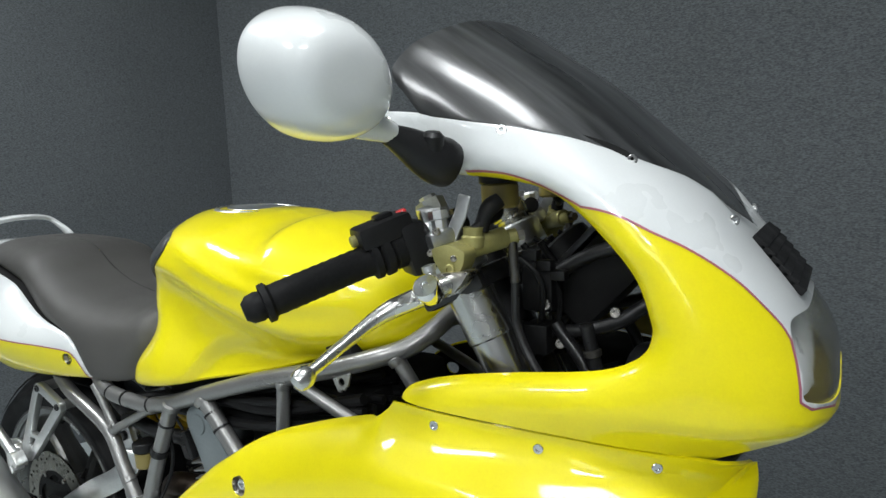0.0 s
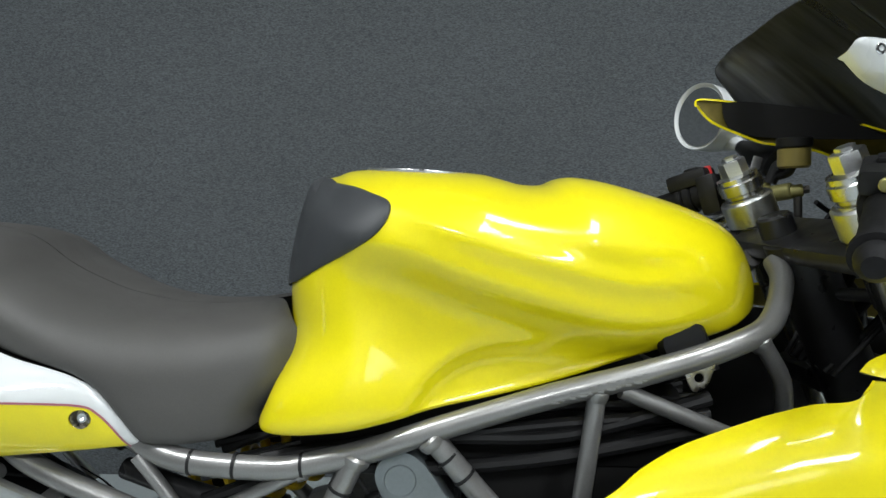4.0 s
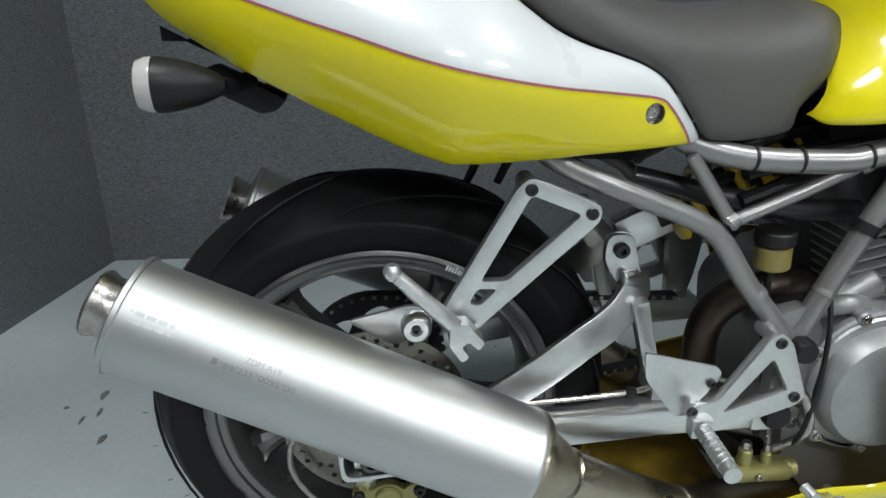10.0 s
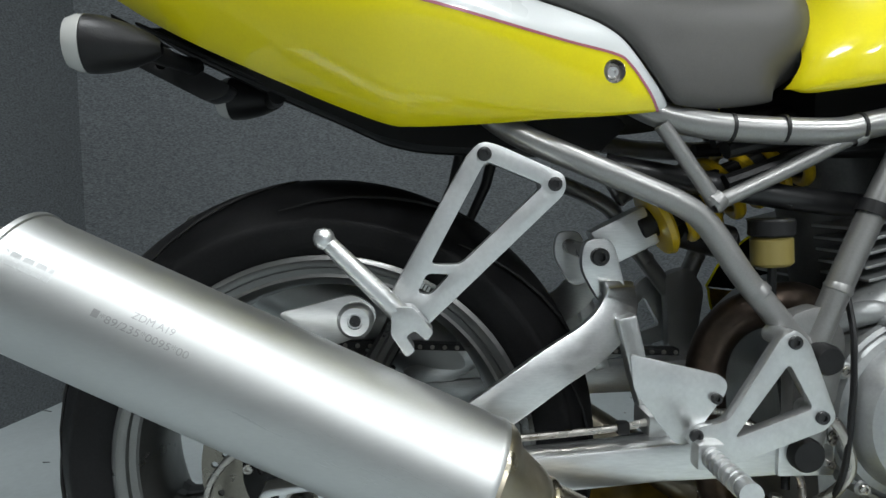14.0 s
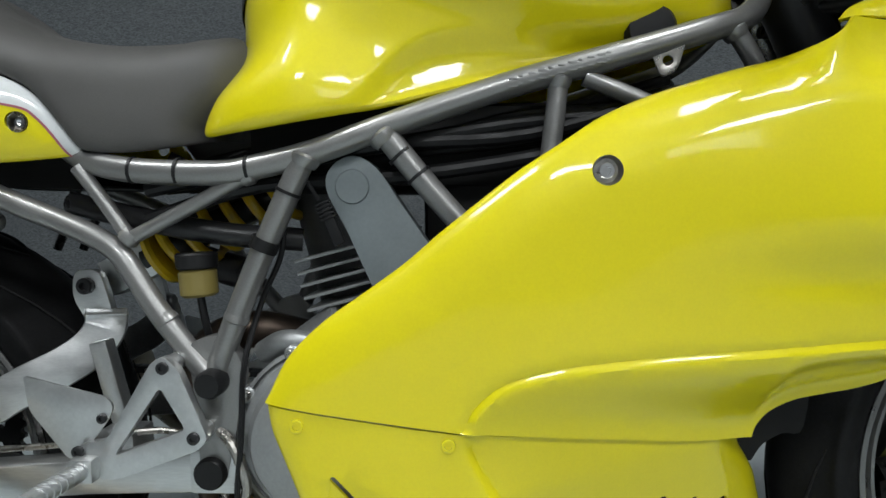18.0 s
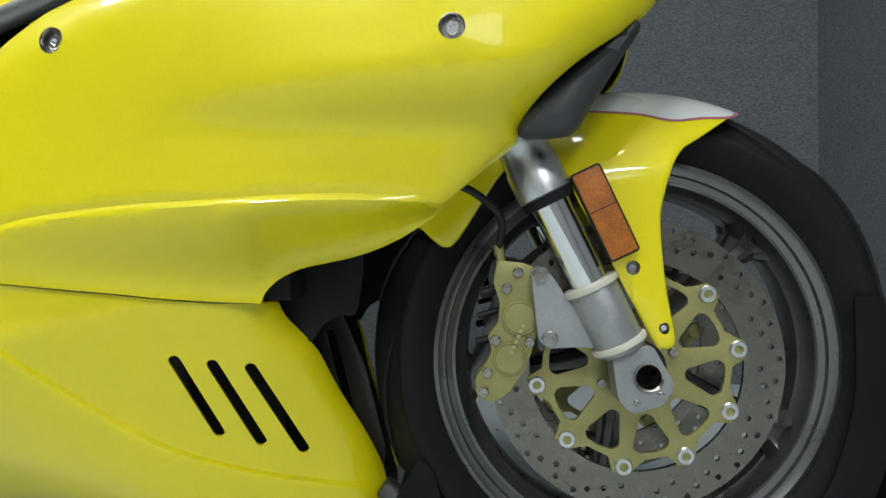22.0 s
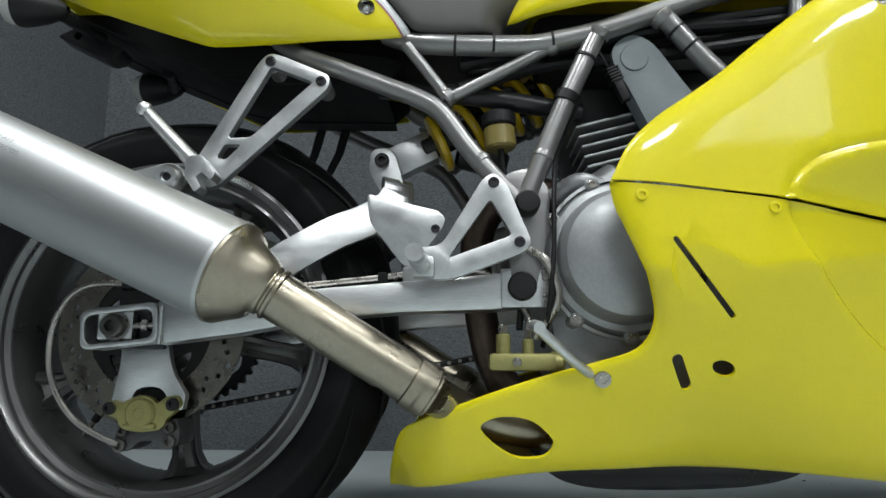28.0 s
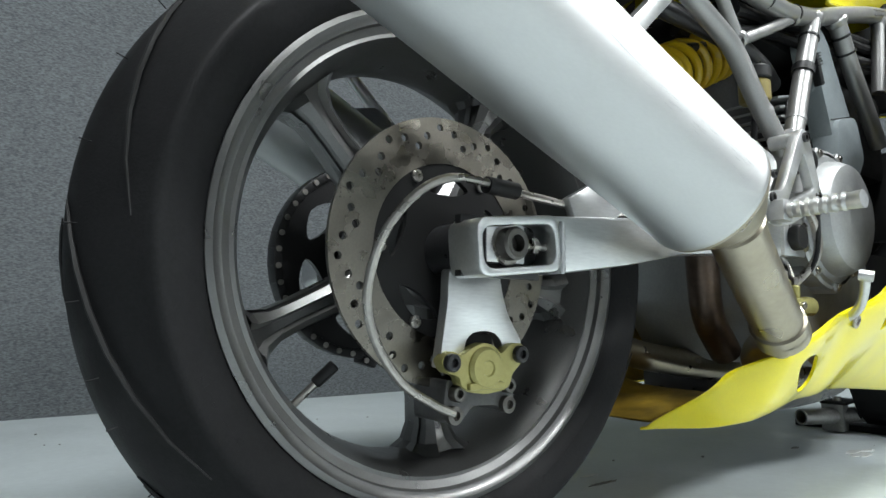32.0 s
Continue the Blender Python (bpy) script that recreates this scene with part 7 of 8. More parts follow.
    part("lever_ball", lathe([(0.0055, -0.010), (0.0085, -0.0085), (0.0108, -0.003), (0.0108, 0.003), (0.0085, 0.0085), (0.004, 0.0108), (0, 0.011)], 22, Matrix.Translation((1.0605, -0.347, 0.847)) @ basis((-0.2, -0.85, -0.45))), FORKALU, lv)
    part("lever_pivot", lathe([(0.0130, -0.008), (0.0142, -0.004), (0.0142, 0.009), (0.0125, 0.0115), (0.004, 0.0122), (0.003, 0.0105), (0, 0.0105)], 26, Matrix.Translation((1.131, -0.240, 0.912)) @ basis((0.1, -0.75, 0.65))), CHROME, lv)
    part("lever_bracket", plate(rounded([(1.128, 0.926), (1.166, 0.930), (1.156, 0.916), (1.143, 0.903), (1.132, 0.907)], 0.003), -0.222, -0.200, (), 0.002), STEEL, lv)
    part("adjuster", lathe([(0.0055, 0), (0.0055, 0.012), (0.0075, 0.013), (0.0075, 0.019), (0.003, 0.020), (0, 0.018)], 12, Matrix.Translation((1.128, -0.226, 0.917)) @ basis((-0.25, -0.1, 1))), BRUSHED, lv)


bar_side(Matrix(), True)
bar_side(SWAP, False)
part("top_yoke", block((-0.05, -0.14, -0.012), (0.03, 0.14, 0.012), 0.008, FRONT @ Matrix.Translation(UP * 0.641 + Vector((-0.011, 0, 0))) @ pose(0, 0, 0, 0, -25, 0)), SATIN, bike, "black top yoke")
part("steering_head", rod(FRONT @ (UP * 0.42 + Vector((-0.035, 0, 0))), FRONT @ (UP * 0.64 + Vector((-0.035, 0, 0))), 0.034, 24), SATIN, bike)
both_sides("fork_cap", on_fork([(0.0175, 0.724), (0.0175, 0.744), (0.0165, 0.746), (0.010, 0.747), (0.010, 0.751), (0, 0.752)], 6), BRUSHED, bike, "hexagonal fork top cap")
part("ignition_lock", rod((1.085, 0.0, 0.885), (1.070, 0.0, 0.925), 0.021, 22, 0.003), SATIN, bike)
# dash panel, lamp bucket and stays inside the nose
dash_line = joined(spl([(1.075, 1.085), (1.08, 1.06), (1.10, 1.04), (1.17, 1.032), (1.22, 1.03)], 5), spl([(1.22, 1.03), (1.30, 1.03), (1.28, 1.05), (1.20, 1.074), (1.12, 1.086), (1.075, 1.085)], 5))
pair("inner_cowl", shell(dash_line, lambda x, z: 0.185 - 0.3 * np.maximum(x - 1.15, 0), (), 0.03, (), 0.002), INNER, bike)
DASH = Matrix.Translation((1.222, 0.0, 0.944)) @ basis((-0.72, 0, 0.70), (0, 1, 0))
dash = part("dash_panel", block((-0.100, -0.056, -0.004), (0.100, 0.056, 0.004), 0.003, DASH), SATIN, bike, "dark flat dash panel under the instruments")
part("dash_back", block((-0.085, -0.050, -0.075), (0.085, 0.046, -0.005), 0.012, DASH), INNER, dash)
for y in (-0.050, 0.050):
    g = part("instrument", lathe([(0.040, 0.004), (0.043, 0.006), (0.043, 0.026), (0.040, 0.029), (0.037, 0.027), (0.036, 0.020), (0, 0.020)], 36, DASH @ Matrix.Translation((y, 0.008, 0))), PLASTIC, bike, "round black instrument pod")
    part("dial", lathe([(0.036, 0.0205), (0, 0.0205)], 32, DASH @ Matrix.Translation((y, 0.008, 0))), PAD, g)
part("headlamp_bucket", lathe([(0.02, -0.10), (0.07, -0.08), (0.10, -0.02), (0.105, 0.0), (0.09, -0.004), (0.05, -0.05), (0, -0.06)], 36, Matrix.Translation((1.395, 0, 0.845)) @ basis((1, 0, 0.12))), SATIN, bike, "black back of the headlamp")
for y in (-0.085, 0.085):
    part("fairing_stay", tube(spl([(1.10, y * 0.3, 0.90), (1.17, y * 0.7, 0.895), (1.24, y * 0.8, 0.930), (1.33, y * 0.7, 0.955)], 5), 0.0085, 12), SATIN, bike, "black tubular fairing stay" if y < 0 else "")
    part("fairing_stay", tube(spl([(1.10, y * 0.5, 0.835), (1.19, y * 0.9, 0.838), (1.26, y * 0.95, 0.853), (1.30, y * 0.88, 0.878), (1.36, y * 0.7, 0.918)], 5), 0.0080, 12), SATIN, bike)
    part("fairing_stay", tube(spl([(1.20, y, 0.85), (1.24, y * 1.1, 0.80), (1.25, y * 1.2, 0.74)], 5), 0.0075, 12), SATIN, bike)
part("relay_box", block((1.158, -0.085, 0.862), (1.196, -0.045, 0.915), 0.005), PLASTIC, bike, "black relay box behind the fork")
part("relay_box", block((1.165, -0.100, 0.815), (1.195, -0.065, 0.850), 0.004), PLASTIC, bike)
drop = part("breather_hose", rod((1.262, -0.120, 0.800), (1.248, -0.120, 0.862), 0.0075, 14, 0.002), SATIN, bike, "black hose stub behind the fairing")
part("hose_clip", lathe([(0.0080, 0), (0.0098, 0.001), (0.0098, 0.007), (0.0080, 0.008)], 16, Matrix.Translation((1.2555, -0.120, 0.828)) @ basis((-0.22, 0, 1))), GUNMETAL, drop)
for x, y, z in ((1.206, -0.086, 0.828), (1.190, -0.088, 0.872), (1.268, -0.082, 0.868)):
    bolt((x, y, z), (0.1, -1, 0.2), 0.0062, 0.004, bike, STEEL)
for k in range(3):
    part("connector", block((1.168 + 0.014 * k, -0.104 + 0.006 * k, 0.925 - 0.012 * k), (1.186 + 0.014 * k, -0.088 + 0.006 * k, 0.936 - 0.012 * k), 0.002), PLASTIC, bike)
part("horn", lathe([(0.032, 0), (0.036, 0.006), (0.036, 0.022), (0.02, 0.028), (0, 0.028)], 26, Matrix.Translation((1.29, -0.07, 0.80)) @ basis((1, -0.3, 0))), SATIN, bike)
random.seed(12)
for k in range(7):
    y = -0.10 + 0.030 * k
    part("control_cable", tube(spl([(1.15 + 0.01 * (k % 3), y * 0.9 - 0.02, 0.94), (1.19 + 0.008 * (k % 4), y, 0.90 - 0.015 * (k % 3)), (1.17 + 0.01 * (k % 2), y * 0.8, 0.82), (1.12, y * 0.6, 0.74)], 5), 0.0034 + 0.0006 * (k % 3), 8), PLASTIC, bike, "black control cable" if k == 0 else "")
part("brake_line", tube(spl([(1.175, -0.136, 0.915), (1.173, -0.133, 0.885), (1.173, -0.131, 0.860), (1.184, -0.135, 0.835), (1.200, -0.141, 0.813), (1.220, -0.143, 0.790)], 6), 0.0048, 10), SATIN, bike)


def mirror(m):
    """An egg-shaped white mirror shell on a black rubber boot."""
    c = Vector((1.0593, -0.3173, 1.1184))
    ax = Matrix.Translation(c) @ pose(0, 0, 0, 0, 9.0, -20.1) @ pose(0, 0, 0, -30.4, 0, 0)
    bm = bmesh.new()
    rows = []
    for f, w in ((0.90, 0.006), (0.955, 0.001), (0.99, 0.0), (1.0, 0.003)):
        rows.append([(w, f, a) for a in range(64)])
    for k in range(1, 18):
        h = math.pi / 2 * (1 - (1 - k / 18) ** 1.6)
        rows.append([(0.0834 * math.sin(h), math.cos(h) ** 0.5, a) for a in range(64)])
    grid = []
    for row in rows:
        ring = []
        for w, f, a in row:
            q = 2 * math.pi * a / 64
            k = f * (abs(math.cos(q)) ** 1.9 + abs(math.sin(q)) ** 1.9) ** (-1 / 1.9)
            ring.append(bm.verts.new(ax @ Vector((w, -0.0668 * k * math.cos(q), 0.0559 * k * math.sin(q)))))
        grid.append(ring)
    for r0, r1 in zip(grid, grid[1:]):
        for a in range(64):
            bm.faces.new((r0[a], r0[(a + 1) % 64], r1[(a + 1) % 64], r1[a]))
    bm.faces.new(grid[-1])
    bm.faces.new(grid[0][::-1])
    bmesh.ops.recalc_face_normals(bm, faces=bm.faces)
    sh = part("mirror_shell", bm, WHITE, bike, "white egg-shaped mirror shell", at=m)
    part("mirror_glass", lathe([(0.050, 0), (0, 0)], 40, ax @ Matrix.Translation((0.004, 0, 0)) @ basis((-1, 0, 0), (0, 0, 1)) @ Matrix.Diagonal((1.16, 0.97, 1, 1))), MIRROR, sh, "mirror glass")
    boot = part("mirror_boot", tube(spl([(1.111, -0.268, 1.065), (1.119, -0.250, 1.056), (1.129, -0.230, 1.044), (1.140, -0.207, 1.034)], 4), [0.0105, 0.0115, 0.013, 0.0145, 0.016, 0.0175, 0.019, 0.0205, 0.022, 0.0235, 0.0245, 0.0245, 0.023], 20), PLASTIC, bike, "black rubber mirror boot", at=m)
    part("mirror_neck", tube([(1.102, -0.300, 1.075), (1.114, -0.265, 1.066)], [0.015, 0.010], 16), WHITE, sh)
    part("boot_knob", rod((1.138, -0.235, 1.045), (1.142, -0.238, 1.066), 0.011, 14, 0.004), PLASTIC, boot)


mirror(Matrix())
mirror(Matrix.Translation((0.03, 0, -0.038)) @ MIRRORED)
# screws along the screen and the fairing joint
for x, z in ((1.061, 1.082), (1.188, 1.066), (1.301, 1.032), (1.384, 0.970)):
    y = float(nose_place(lambda a, b: 0 * a)(np.array([[float(nose_u(x, z)), z]]))[0, 1]) + 0.002
    for s in (1, -1):
        bolt((x, y * s, z), (0.55 * (x - 1.0) / 0.3, -1 * s, 0.1), 0.0052, 0.0028, bike, CHROME, "", "fairing_screw")
for x, z, lean in ((1.114, 0.762, 0.1), (1.226, 0.753, 0.2), (1.333, 0.744, 0.5)):
    y = -float(mid_depth(np.array([x]), np.array([z]))[0])
    bolt((x, y, z), (lean, -1, 0.1), 0.0052, 0.0028, bike, CHROME, "", "fairing_screw")
for x, z in ((0.591, 0.438), (0.721, 0.423)):
    y = float(low_depth(np.array([x]), np.array([z]))[0])
    bolt((x, -y, z), (0, -1, 0), 0.0062, 0.003, low, YELLOW, "screw with a yellow painted head", "painted_screw")
y = float(low_depth(np.array([0.556]), np.array([0.254]))[0])
bolt((0.556, -y, 0.254), (0, -1, -0.3), 0.009, 0.003, low, STEEL, "", "quick_fastener")
# filler cap
capm = Matrix.Translation((0.640, 0, 0.9695)) @ basis((0.055, 0, 1))
part("filler_cap", lathe([(0.072, -0.004), (0.072, 0.003), (0.069, 0.006), (0.064, 0.0065), (0.062, 0.004), (0.052, 0.004), (0.050, 0.0075), (0.020, 0.009), (0, 0.009)], 48, capm), BRUSHED, tank, "bright round fuel filler cap")
for k in range(8):
    a = 2 * math.pi * k / 8
    bolt(capm @ Vector((0.0665 * math.cos(a), 0.0665 * math.sin(a), 0.006)), (0.055, 0, 1), 0.003, 0.0015, tank, STEEL)

# ---- the chock that holds the front wheel ----
CHOCK = Matrix.Translation((1.3885, 0.003, FZ)) @ pose(0, 0, 0, 0, 0, 5.7)
chock = thing("wheel_chock", "black steel wheel chock cradling the front wheel on the floor", "wheel chock", at=CHOCK)
BLACKSTEEL = material("black_powder_coat", (0.010, 0.010, 0.011), 0.55, 0, 0.0, 0.1, 300, 0.25, 9, 0.15, 500, 0.1, 0.12)
back_line = rounded([(-0.268, 0.156), (-0.240, 0.204), (-0.224, 0.190), (-0.212, 0.140), (-0.182, 0.096), (-0.140, 0.058), (-0.095, 0.034), (-0.16, 0.022), (-0.235, 0.105)], [0.006, 0.010, 0.008, 0.02, 0.02, 0.01, 0.008, 0.02, 0.02])
front_line = rounded([(0.232, 0.378), (0.262, 0.378), (0.276, 0.27), (0.262, 0.18), (0.20, 0.07), (0.14, 0.03), (0.08, 0.03), (0.09, 0.06), (0.16, 0.10), (0.21, 0.18), (0.234, 0.27)], [0.004, 0.004, 0.03, 0.03, 0.02, 0.01, 0.01, 0.01, 0.02, 0.03, 0.03])
for y in (-0.070, 0.066):
    part("cradle_plate", plate(back_line, y - 0.002, y + 0.002, (), 0.0008), BLACKSTEEL, chock)
    part("stop_plate", plate(front_line, y - 0.002, y + 0.002, (), 0.0008), BLACKSTEEL, chock)


def saddle(line, thick):
    """A bent sheet between the two side plates."""
    return strap(line, thick, -0.066, 0.064)


part("cradle_saddle", saddle([(-0.264, 0.160), (-0.252, 0.128), (-0.218, 0.090), (-0.17, 0.040), (-0.13, 0.018)], 0.005), BLACKSTEEL, chock)
part("stop_saddle", saddle([(0.327, 0.362), (0.325, 0.27), (0.302, 0.17), (0.24, 0.08), (0.15, 0.02)], 0.005), BLACKSTEEL, chock)
part("base_rail", block((-0.14, -0.02, 0.0), (0.36, 0.02, 0.016), 0.003), BLACKSTEEL, chock)
part("base_foot", block((0.30, -0.18, 0.0), (0.36, 0.18, 0.014), 0.003), BLACKSTEEL, chock)
part("base_foot", block((-0.16, -0.14, 0.0), (-0.10, 0.20, 0.014), 0.003), BLACKSTEEL, chock)
part("pivot_pin", rod((-0.288, -0.030, 0.157), (-0.262, -0.030, 0.138), 0.013, 16, 0.002), GUNMETAL, chock, "dark steel pivot stub")
TUBEGREY = material("grey_zinc_tube", (0.30, 0.30, 0.29), 0.45, 0.7, 0, 0.1, 200, 0.2, 12, 0.1, 300)
part("stand_tube", lathe([(0.0165, 0), (0.0165, 0.30), (0.0135, 0.30), (0.0135, 0)], 20, Matrix.Translation((-0.285, 0.145, 0.036)) @ basis((1, -0.52, 0)), closed=True), TUBEGREY, chock, "grey open-ended tube of the stand")
part("tube_clamp", block((-0.215, 0.085, 0.004), (-0.175, 0.128, 0.066), 0.004), TUBEGREY, chock)
part("clamp_plate", block((-0.23, 0.075, 0.062), (-0.13, 0.125, 0.068), 0.001), BLACKSTEEL, chock)
bolt((-0.20, 0.10, 0.068), (0, 0, 1), 0.009, 0.008, chock, STEEL, socket=False)

# ---- lamps under the ceiling ----
GLOW = bpy.data.materials.new("lit_lamp_diffuser")
GLOW.use_nodes = True
gb = GLOW.node_tree.nodes["Principled BSDF"]
gb.inputs["Emission Color"].default_value = (0.94, 0.98, 1.0, 1)
gb.inputs["Emission Strength"].default_value = 6.0
for x, y, power in LAMPS:
    lamp = thing("ceiling_lamp", "white square ceiling lamp with a lit diffuser", "ceiling lamp", at=pose(x, y, 0), group="ceiling lamps")
    part("housing", block((-0.35, -0.29, 2.545), (0.35, 0.29, ZC), 0.01), CEILING, lamp)
    part("diffuser", block((-0.32, -0.26, 2.53), (0.32, 0.26, 2.5445), 0.003), GLOW, lamp, "lit white diffuser")

# pale daylit window high in the wall opposite, seen only as a reflection in the paint
DAYLIGHT = bpy.data.materials.new("daylit_window_pane")
DAYLIGHT.use_nodes = True
glow = DAYLIGHT.node_tree.nodes["Principled BSDF"]
glow.inputs["Emission Color"].default_value, glow.inputs["Emission Strength"].default_value = (0.92, 0.97, 1.0, 1), 3.2
window = thing("window_1", "pale daylit window high in the workshop wall", "window", at=Matrix.Translation((2.15, Y0, 2.05)), kind="structure")
for k in (-1, 1):
    part("pane", block((0.02 * k - 0.22 + 0.22 * k, 0.004, -0.34), (0.02 * k + 0.22 + 0.22 * k, 0.010, 0.34), 0.001), DAYLIGHT, window)
    part("window_frame", block((-0.50, 0.0, 0.37 * k - 0.03), (0.50, 0.03, 0.37 * k + 0.03), 0.004), CEILING, window)
    part("window_frame", block((0.48 * k - 0.025, 0.0, -0.34), (0.48 * k + 0.025, 0.03, 0.34), 0.004), CEILING, window)
part("glazing_bar", block((-0.018, 0.0, -0.34), (0.018, 0.02, 0.34), 0.003), CEILING, window)

# ---- marks on the floor ----
WORN = material("worn_pale_floor", (0.44, 0.46, 0.45), 0.6, 0, 0, 0.15, 160, 0.2, 20)
DIRT = material("dark_floor_dirt", (0.17, 0.17, 0.16), 0.7, 0, 0, 0.3, 200, 0.2, 20)


def blot(x, y, r, squash, seed, mat, label):
    """A ragged flat mark a hair above the floor."""
    random.seed(seed)
    n = 22
    ring = [(r * (0.6 + 0.6 * random.random()) * math.cos(2 * math.pi * k / n), r * squash * (0.6 + 0.6 * random.random()) * math.sin(2 * math.pi * k / n)) for k in range(n)]
    bm = bmesh.new()
    top = [bm.verts.new((x + a, y + b, FZ + 0.0012)) for a, b in ring]
    low_ring = [bm.verts.new((x + a * 1.1, y + b * 1.1, FZ - 0.0005)) for a, b in ring]
    bm.faces.new(top)
    for i in range(n):
        bm.faces.new((top[i], low_ring[i], low_ring[(i + 1) % n], top[(i + 1) % n]))
    ob = part("floor_mark", bm, mat, None)
    return tagged(ob, label, "floor mark", kind="structure")


for x, y, r, sq, mat in ((-0.375, 0.115, 0.035, 0.35, WORN), (0.98, -0.02, 0.028, 0.35, WORN), (1.02, -0.03, 0.016, 0.5, WORN), (0.93, 0.06, 0.012, 0.4, DIRT), (0.42, 0.10, 0.03, 0.12, DIRT), (0.44, 0.14, 0.02, 0.2, WORN), (0.62, 0.42, 0.03, 0.15, DIRT), (0.48, 0.43, 0.02, 0.2, WORN), (-0.60, 0.462, 0.007, 2.6, DIRT), (-0.585, 0.40, 0.005, 3.0, DIRT), (-0.61, 0.375, 0.004, 3.5, DIRT), (-0.545, 0.31, 0.008, 2.0, DIRT), (-0.66, 0.42, 0.006, 0.8, DIRT), (-0.346, 0.101, 0.05, 0.5, WORN), (0.634, 0.453, 0.03, 0.25, WORN), (0.70, 0.467, 0.02, 0.2, WORN), (0.966, -0.039, 0.03, 0.5, WORN)):
    blot(x, y, r, sq, int(1000 + x * 997 + y * 131), mat, "chipped pale patch in the floor paint" if mat == WORN else "small dark smear on the floor paint")
random.seed(31)
crumbs = bmesh.new()
for k in range(60):
    x, y = random.uniform(-0.7, 1.9), random.uniform(-0.2, 1.1)
    s = random.uniform(0.0008, 0.0026)
    block((x - s, y - s * 0.7, FZ), (x + s, y + s * 0.7, FZ + s), 0, bm=crumbs)
tagged(part("floor_crumbs", crumbs, DIRT, None), "scattered dark crumbs of grit on the floor", "grit", kind="stuff")

# ---- raised and printed marks ----
def arc_bars(name, m, spans, r0, r1, side_at, mat, parent, thick=0.0003):
    """A row of plain bars along an arc of a wheel; spans are (angle, width) in degrees."""
    bm = bmesh.new()
    for a0, w in spans:
        lo, hi = radians(a0 - w / 2), radians(a0 + w / 2)
        vs = []
        for lift in (thick, -0.001):
            for r, a in ((r0, lo), (r0, hi), (r1, hi), (r1, lo)):
                vs.append(bm.verts.new(m @ Vector((r * math.cos(a), -(side_at(r) + lift), r * math.sin(a)))))
        bm.faces.new(vs[:4])
        for i in range(4):
            bm.faces.new((vs[i], vs[(i + 1) % 4], vs[4 + (i + 1) % 4], vs[4 + i]))
    return part(name, bm, mat, parent, sharp=20)


def wall_of(f, h, t, w):
    s = np.array(spl([(f - 0.001, h - 0.004), (f + 0.010, h + 0.004), (f + 0.024, w * 0.98), (f + 0.036, w), (t - 0.034, w * 0.86)], 3))
    return lambda r: float(np.interp(r, s[:, 0], s[:, 1]))


rear_wall, front_wall = wall_of(0.2265, 0.070, 0.306, 0.080), wall_of(0.2275, 0.049, 0.303, 0.062)
rear_tyre = [o for o in rear.children if o.name.startswith("tyre")][0]
front_tyre = [o for o in fw.children if o.name.startswith("tyre")][0]
word = [(4.4 * k, 3.0 - 1.6 * (k in (1, 6))) for k in range(8)]
for base in (-62, 62):
    arc_bars("raised_lettering", RW, [(base + a, w) for a, w in word], 0.2400, 0.2620, rear_wall, RUBBER, rear_tyre)
    arc_bars("raised_lettering", FW, [(base + a, w) for a, w in word], 0.2390, 0.2580, front_wall, RUBBER, front_tyre)
for base in (205, -10):
    arc_bars("small_lettering", RW, [(base + 1.5 * k, 0.9) for k in range(9) if k != 4], 0.2455, 0.2500, rear_wall, RUBBER, rear_tyre)
    arc_bars("small_lettering", FW, [(base + 1.5 * k, 0.9) for k in range(9) if k != 4], 0.246, 0.250, front_wall, RUBBER, front_tyre)
arc_bars("rim_lettering", RW, [(52 + 1.7 * k, 1.1) for k in range(12) if k != 7], 0.2155, 0.2185, lambda r: 0.0655, PALE, rear)


# ---- silencer marks ----
def wrap(bm, h0, a0):
    """Lays a flat mark (x towards the can's front, y round it) on the can; h0 and a0 place its lower left corner."""
    for v in bm.verts:
        a = radians(a0) + v.co.y / R
        v.co = sm @ Vector(((R - 0.0008 + v.co.z) * math.cos(a), (R - 0.0008 + v.co.z) * math.sin(a), h0 - v.co.x))
    return bm


def lettered(text, size, width):
    """Flat letters as a mesh, squeezed to a width."""
    d = bpy.data.curves.new("lettering", "FONT")
    d.body, d.size, d.extrude = text, size, 0.0002
    ob = bpy.data.objects.new("lettering", d)
    scene.collection.objects.link(ob)
    me = ob.to_mesh()
    bm = bmesh.new()
    bm.from_mesh(me)
    ob.to_mesh_clear()
    bpy.data.objects.remove(ob)
    bpy.data.curves.remove(d)
    xs = [v.co.x for v in bm.verts]
    k = width / (max(xs) - min(xs))
    for v in bm.verts:
        v.co.x = (v.co.x - min(xs)) * k
    return bm


def bars(spans, h):
    bm = bmesh.new()
    for x, w in spans:
        block((x, 0, -0.0002), (x + w, h, 0.0002), 0, bm=bm)
    return bm


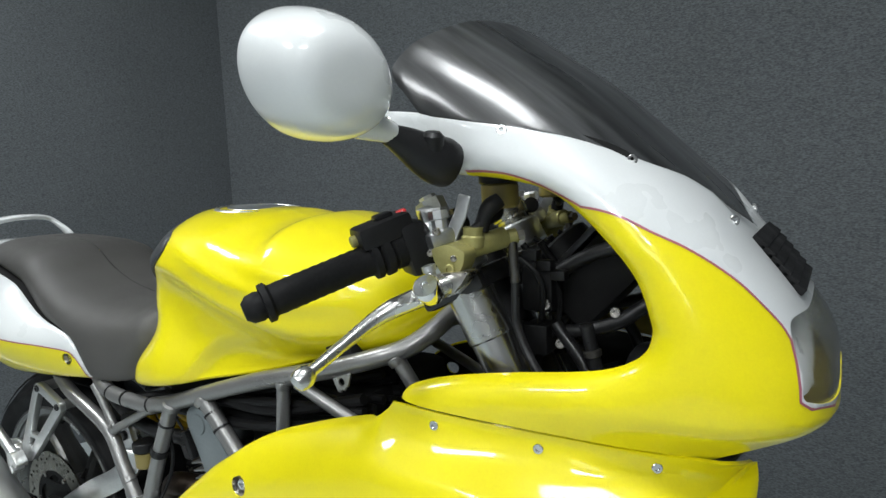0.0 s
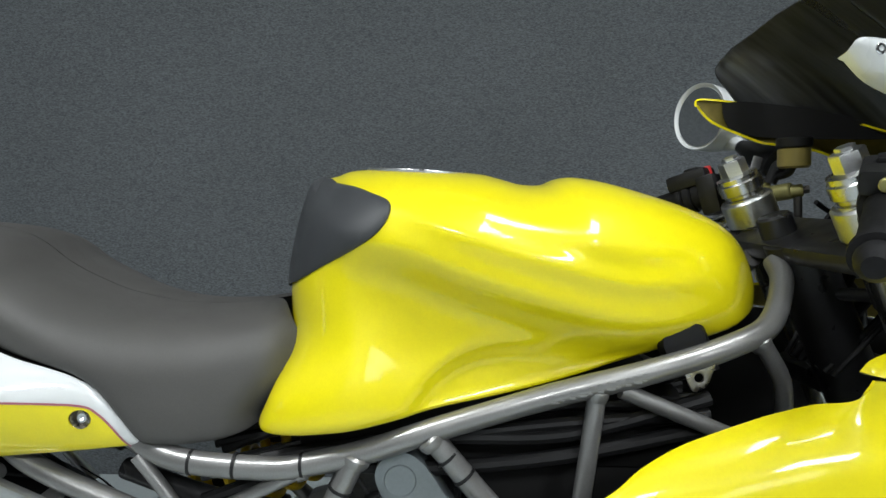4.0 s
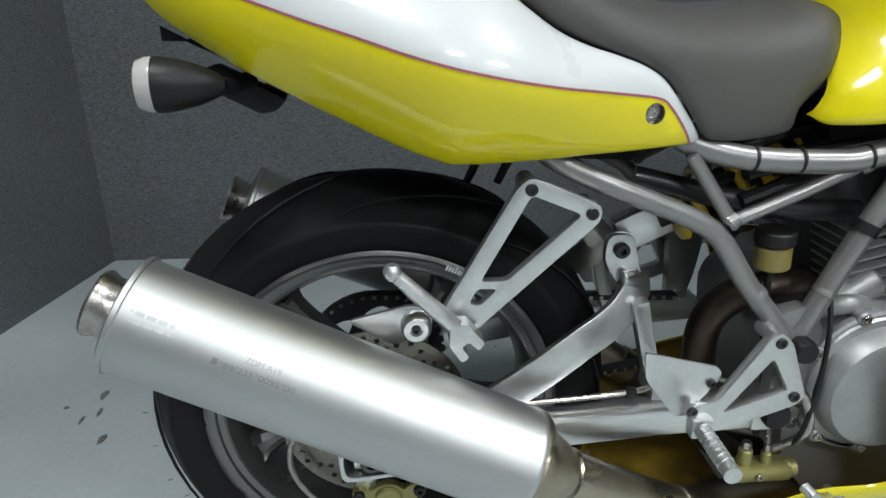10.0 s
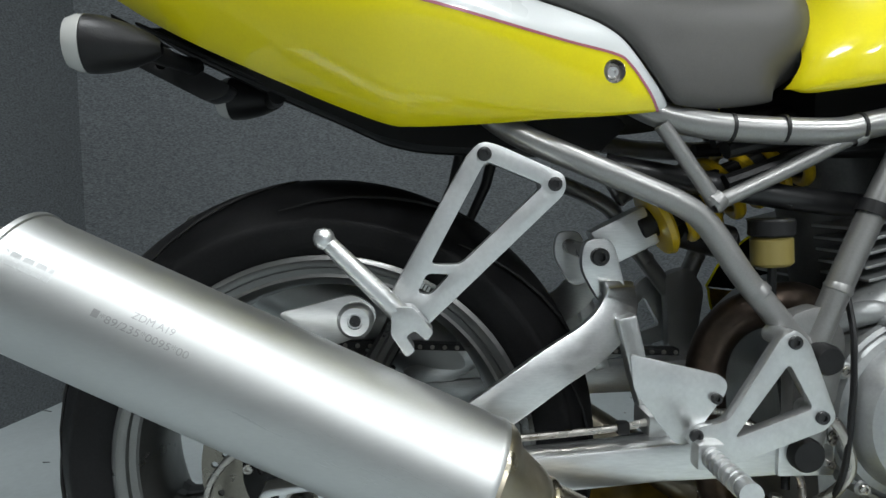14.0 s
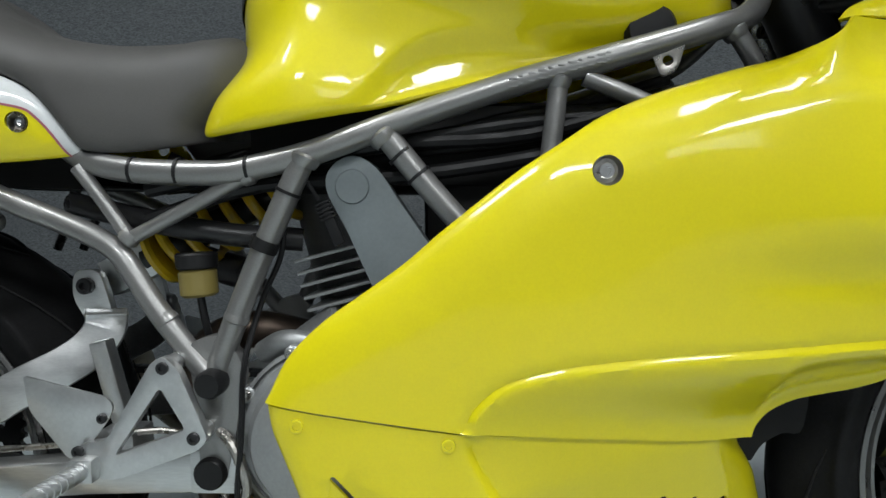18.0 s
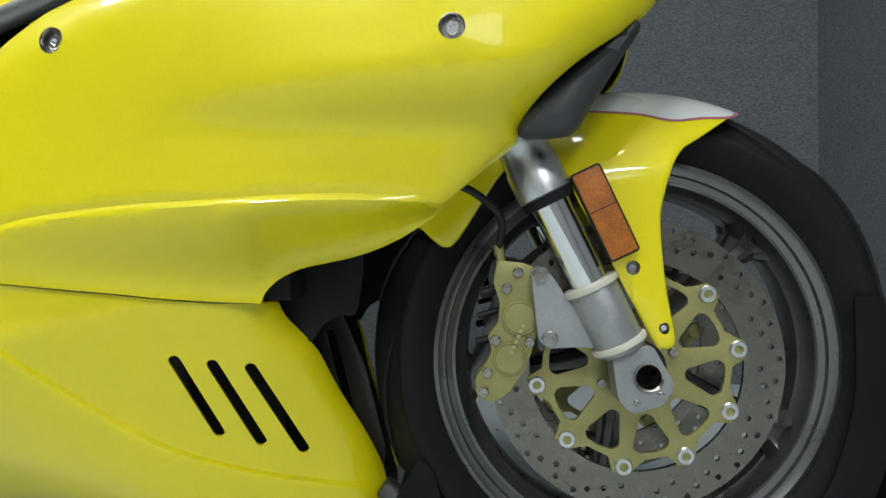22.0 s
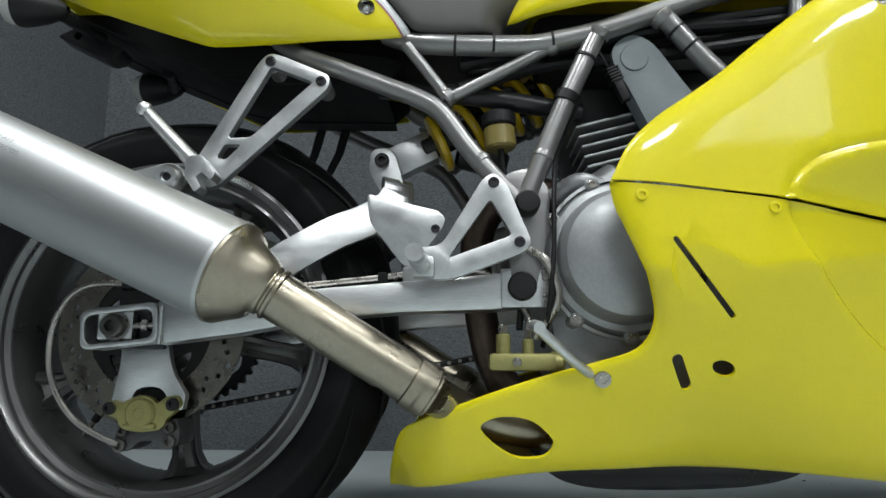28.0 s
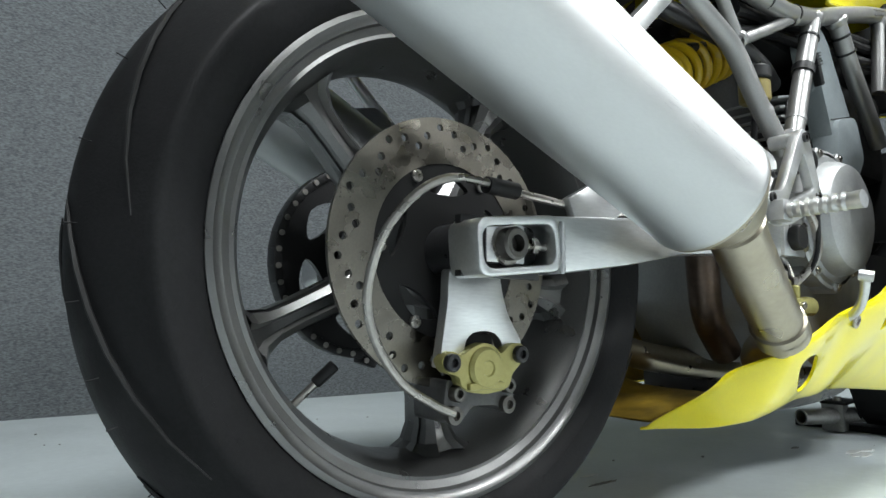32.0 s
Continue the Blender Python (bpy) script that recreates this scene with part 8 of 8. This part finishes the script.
part("engraved_lettering", wrap(lettered("ZDM A19", 0.0082, 0.034), 0.3015, 30.2), ENGRAVE, sil, "engraved type mark")
part("engraved_lettering", wrap(lettered("*89/235*0095*00", 0.0082, 0.072), 0.3220, 19.2), ENGRAVE, sil)
part("engraved_frame", wrap(bars([(0, 0.0055)], 0.006), 0.3285, 19.8), ENGRAVE, sil)
for k in range(6):
    part("embossed_bar", wrap(bars([(0.0104 * k, 0.0082 if k < 5 else 0.004)], 0.0115), 0.4245, 28.5), EMBOSS, sil)
random.seed(77)
scr = bmesh.new()
for k in range(70):
    h, a = random.uniform(0.03, 0.16), random.uniform(-14, 12)
    n, w = random.uniform(0.002, 0.012), random.uniform(0.00015, 0.0004)
    one = bmesh.new()
    block((0, 0, -0.0002), (n, w, 0.00003), 0, bm=one)
    merge(scr, wrap(one, h, a))
for k in range(7):
    one = bmesh.new()
    block((0, 0, -0.0002), (random.uniform(0.008, 0.02), 0.0006, 0.00004), 0, bm=one)
    merge(scr, wrap(one, 0.208 - 0.0045 * k, -2.2 - 0.35 * k))
part("scuff", scr, EMBOSS, sil, "fine grey scuffs", kind="stuff")

# toothed rubber strip between screen and headlamp
for k in range(6):
    z = 0.950 - 0.0085 * k
    x = float(nose_x(z))
    part("rubber_tooth", block((-0.004, -0.070, -0.0040), (0.0130, 0.070, 0.0040), 0.0015, Matrix.Translation((x, 0, z)) @ pose(0, 0, 0, 0, 38, 0)), RUBBER, bike, "black toothed rubber strip over the headlamp" if k == 0 else "")

# printed strip round the frame tube
strip_path = [q for q in spl(TUBES[0][0], 12) if 0.755 < q[0] < 0.888]
label_strip = part("printed_strip", tube(strip_path, 0.0130, 22, False), SILVER, bike, "pale printed strip round the frame tube")
ticks = bmesh.new()
for i in range(2, len(strip_path) - 2):
    p, q = Vector(strip_path[i]), Vector(strip_path[i + 1])
    for dz in (0.004, -0.003):
        c = p + Vector((0, -0.0128, dz))
        block((c.x, c.y - 0.0006, c.z - 0.0008), (c.x + 0.004 + 0.002 * (i % 3), c.y + 0.002, c.z + 0.0008), 0, bm=ticks)
part("printed_line", ticks, SILVER, label_strip, kind="stuff")

# a row of plain pale bars where a mark is printed on the rear rim
for k in range(9):
    a = radians(67.8 - 1.0 * k)
    m = RW @ Matrix.Translation((0.2190 * math.cos(a), -0.0713, 0.2190 * math.sin(a))) @ pose(0, 0, 0, 0, 90 - math.degrees(a), 0)
    part("rim_mark", block((-0.0013, -0.0004, -0.0030), (0.0013, 0.0008, 0.0030 + 0.0012 * (k % 3 == 0)), 0, m), WHITE, rear)
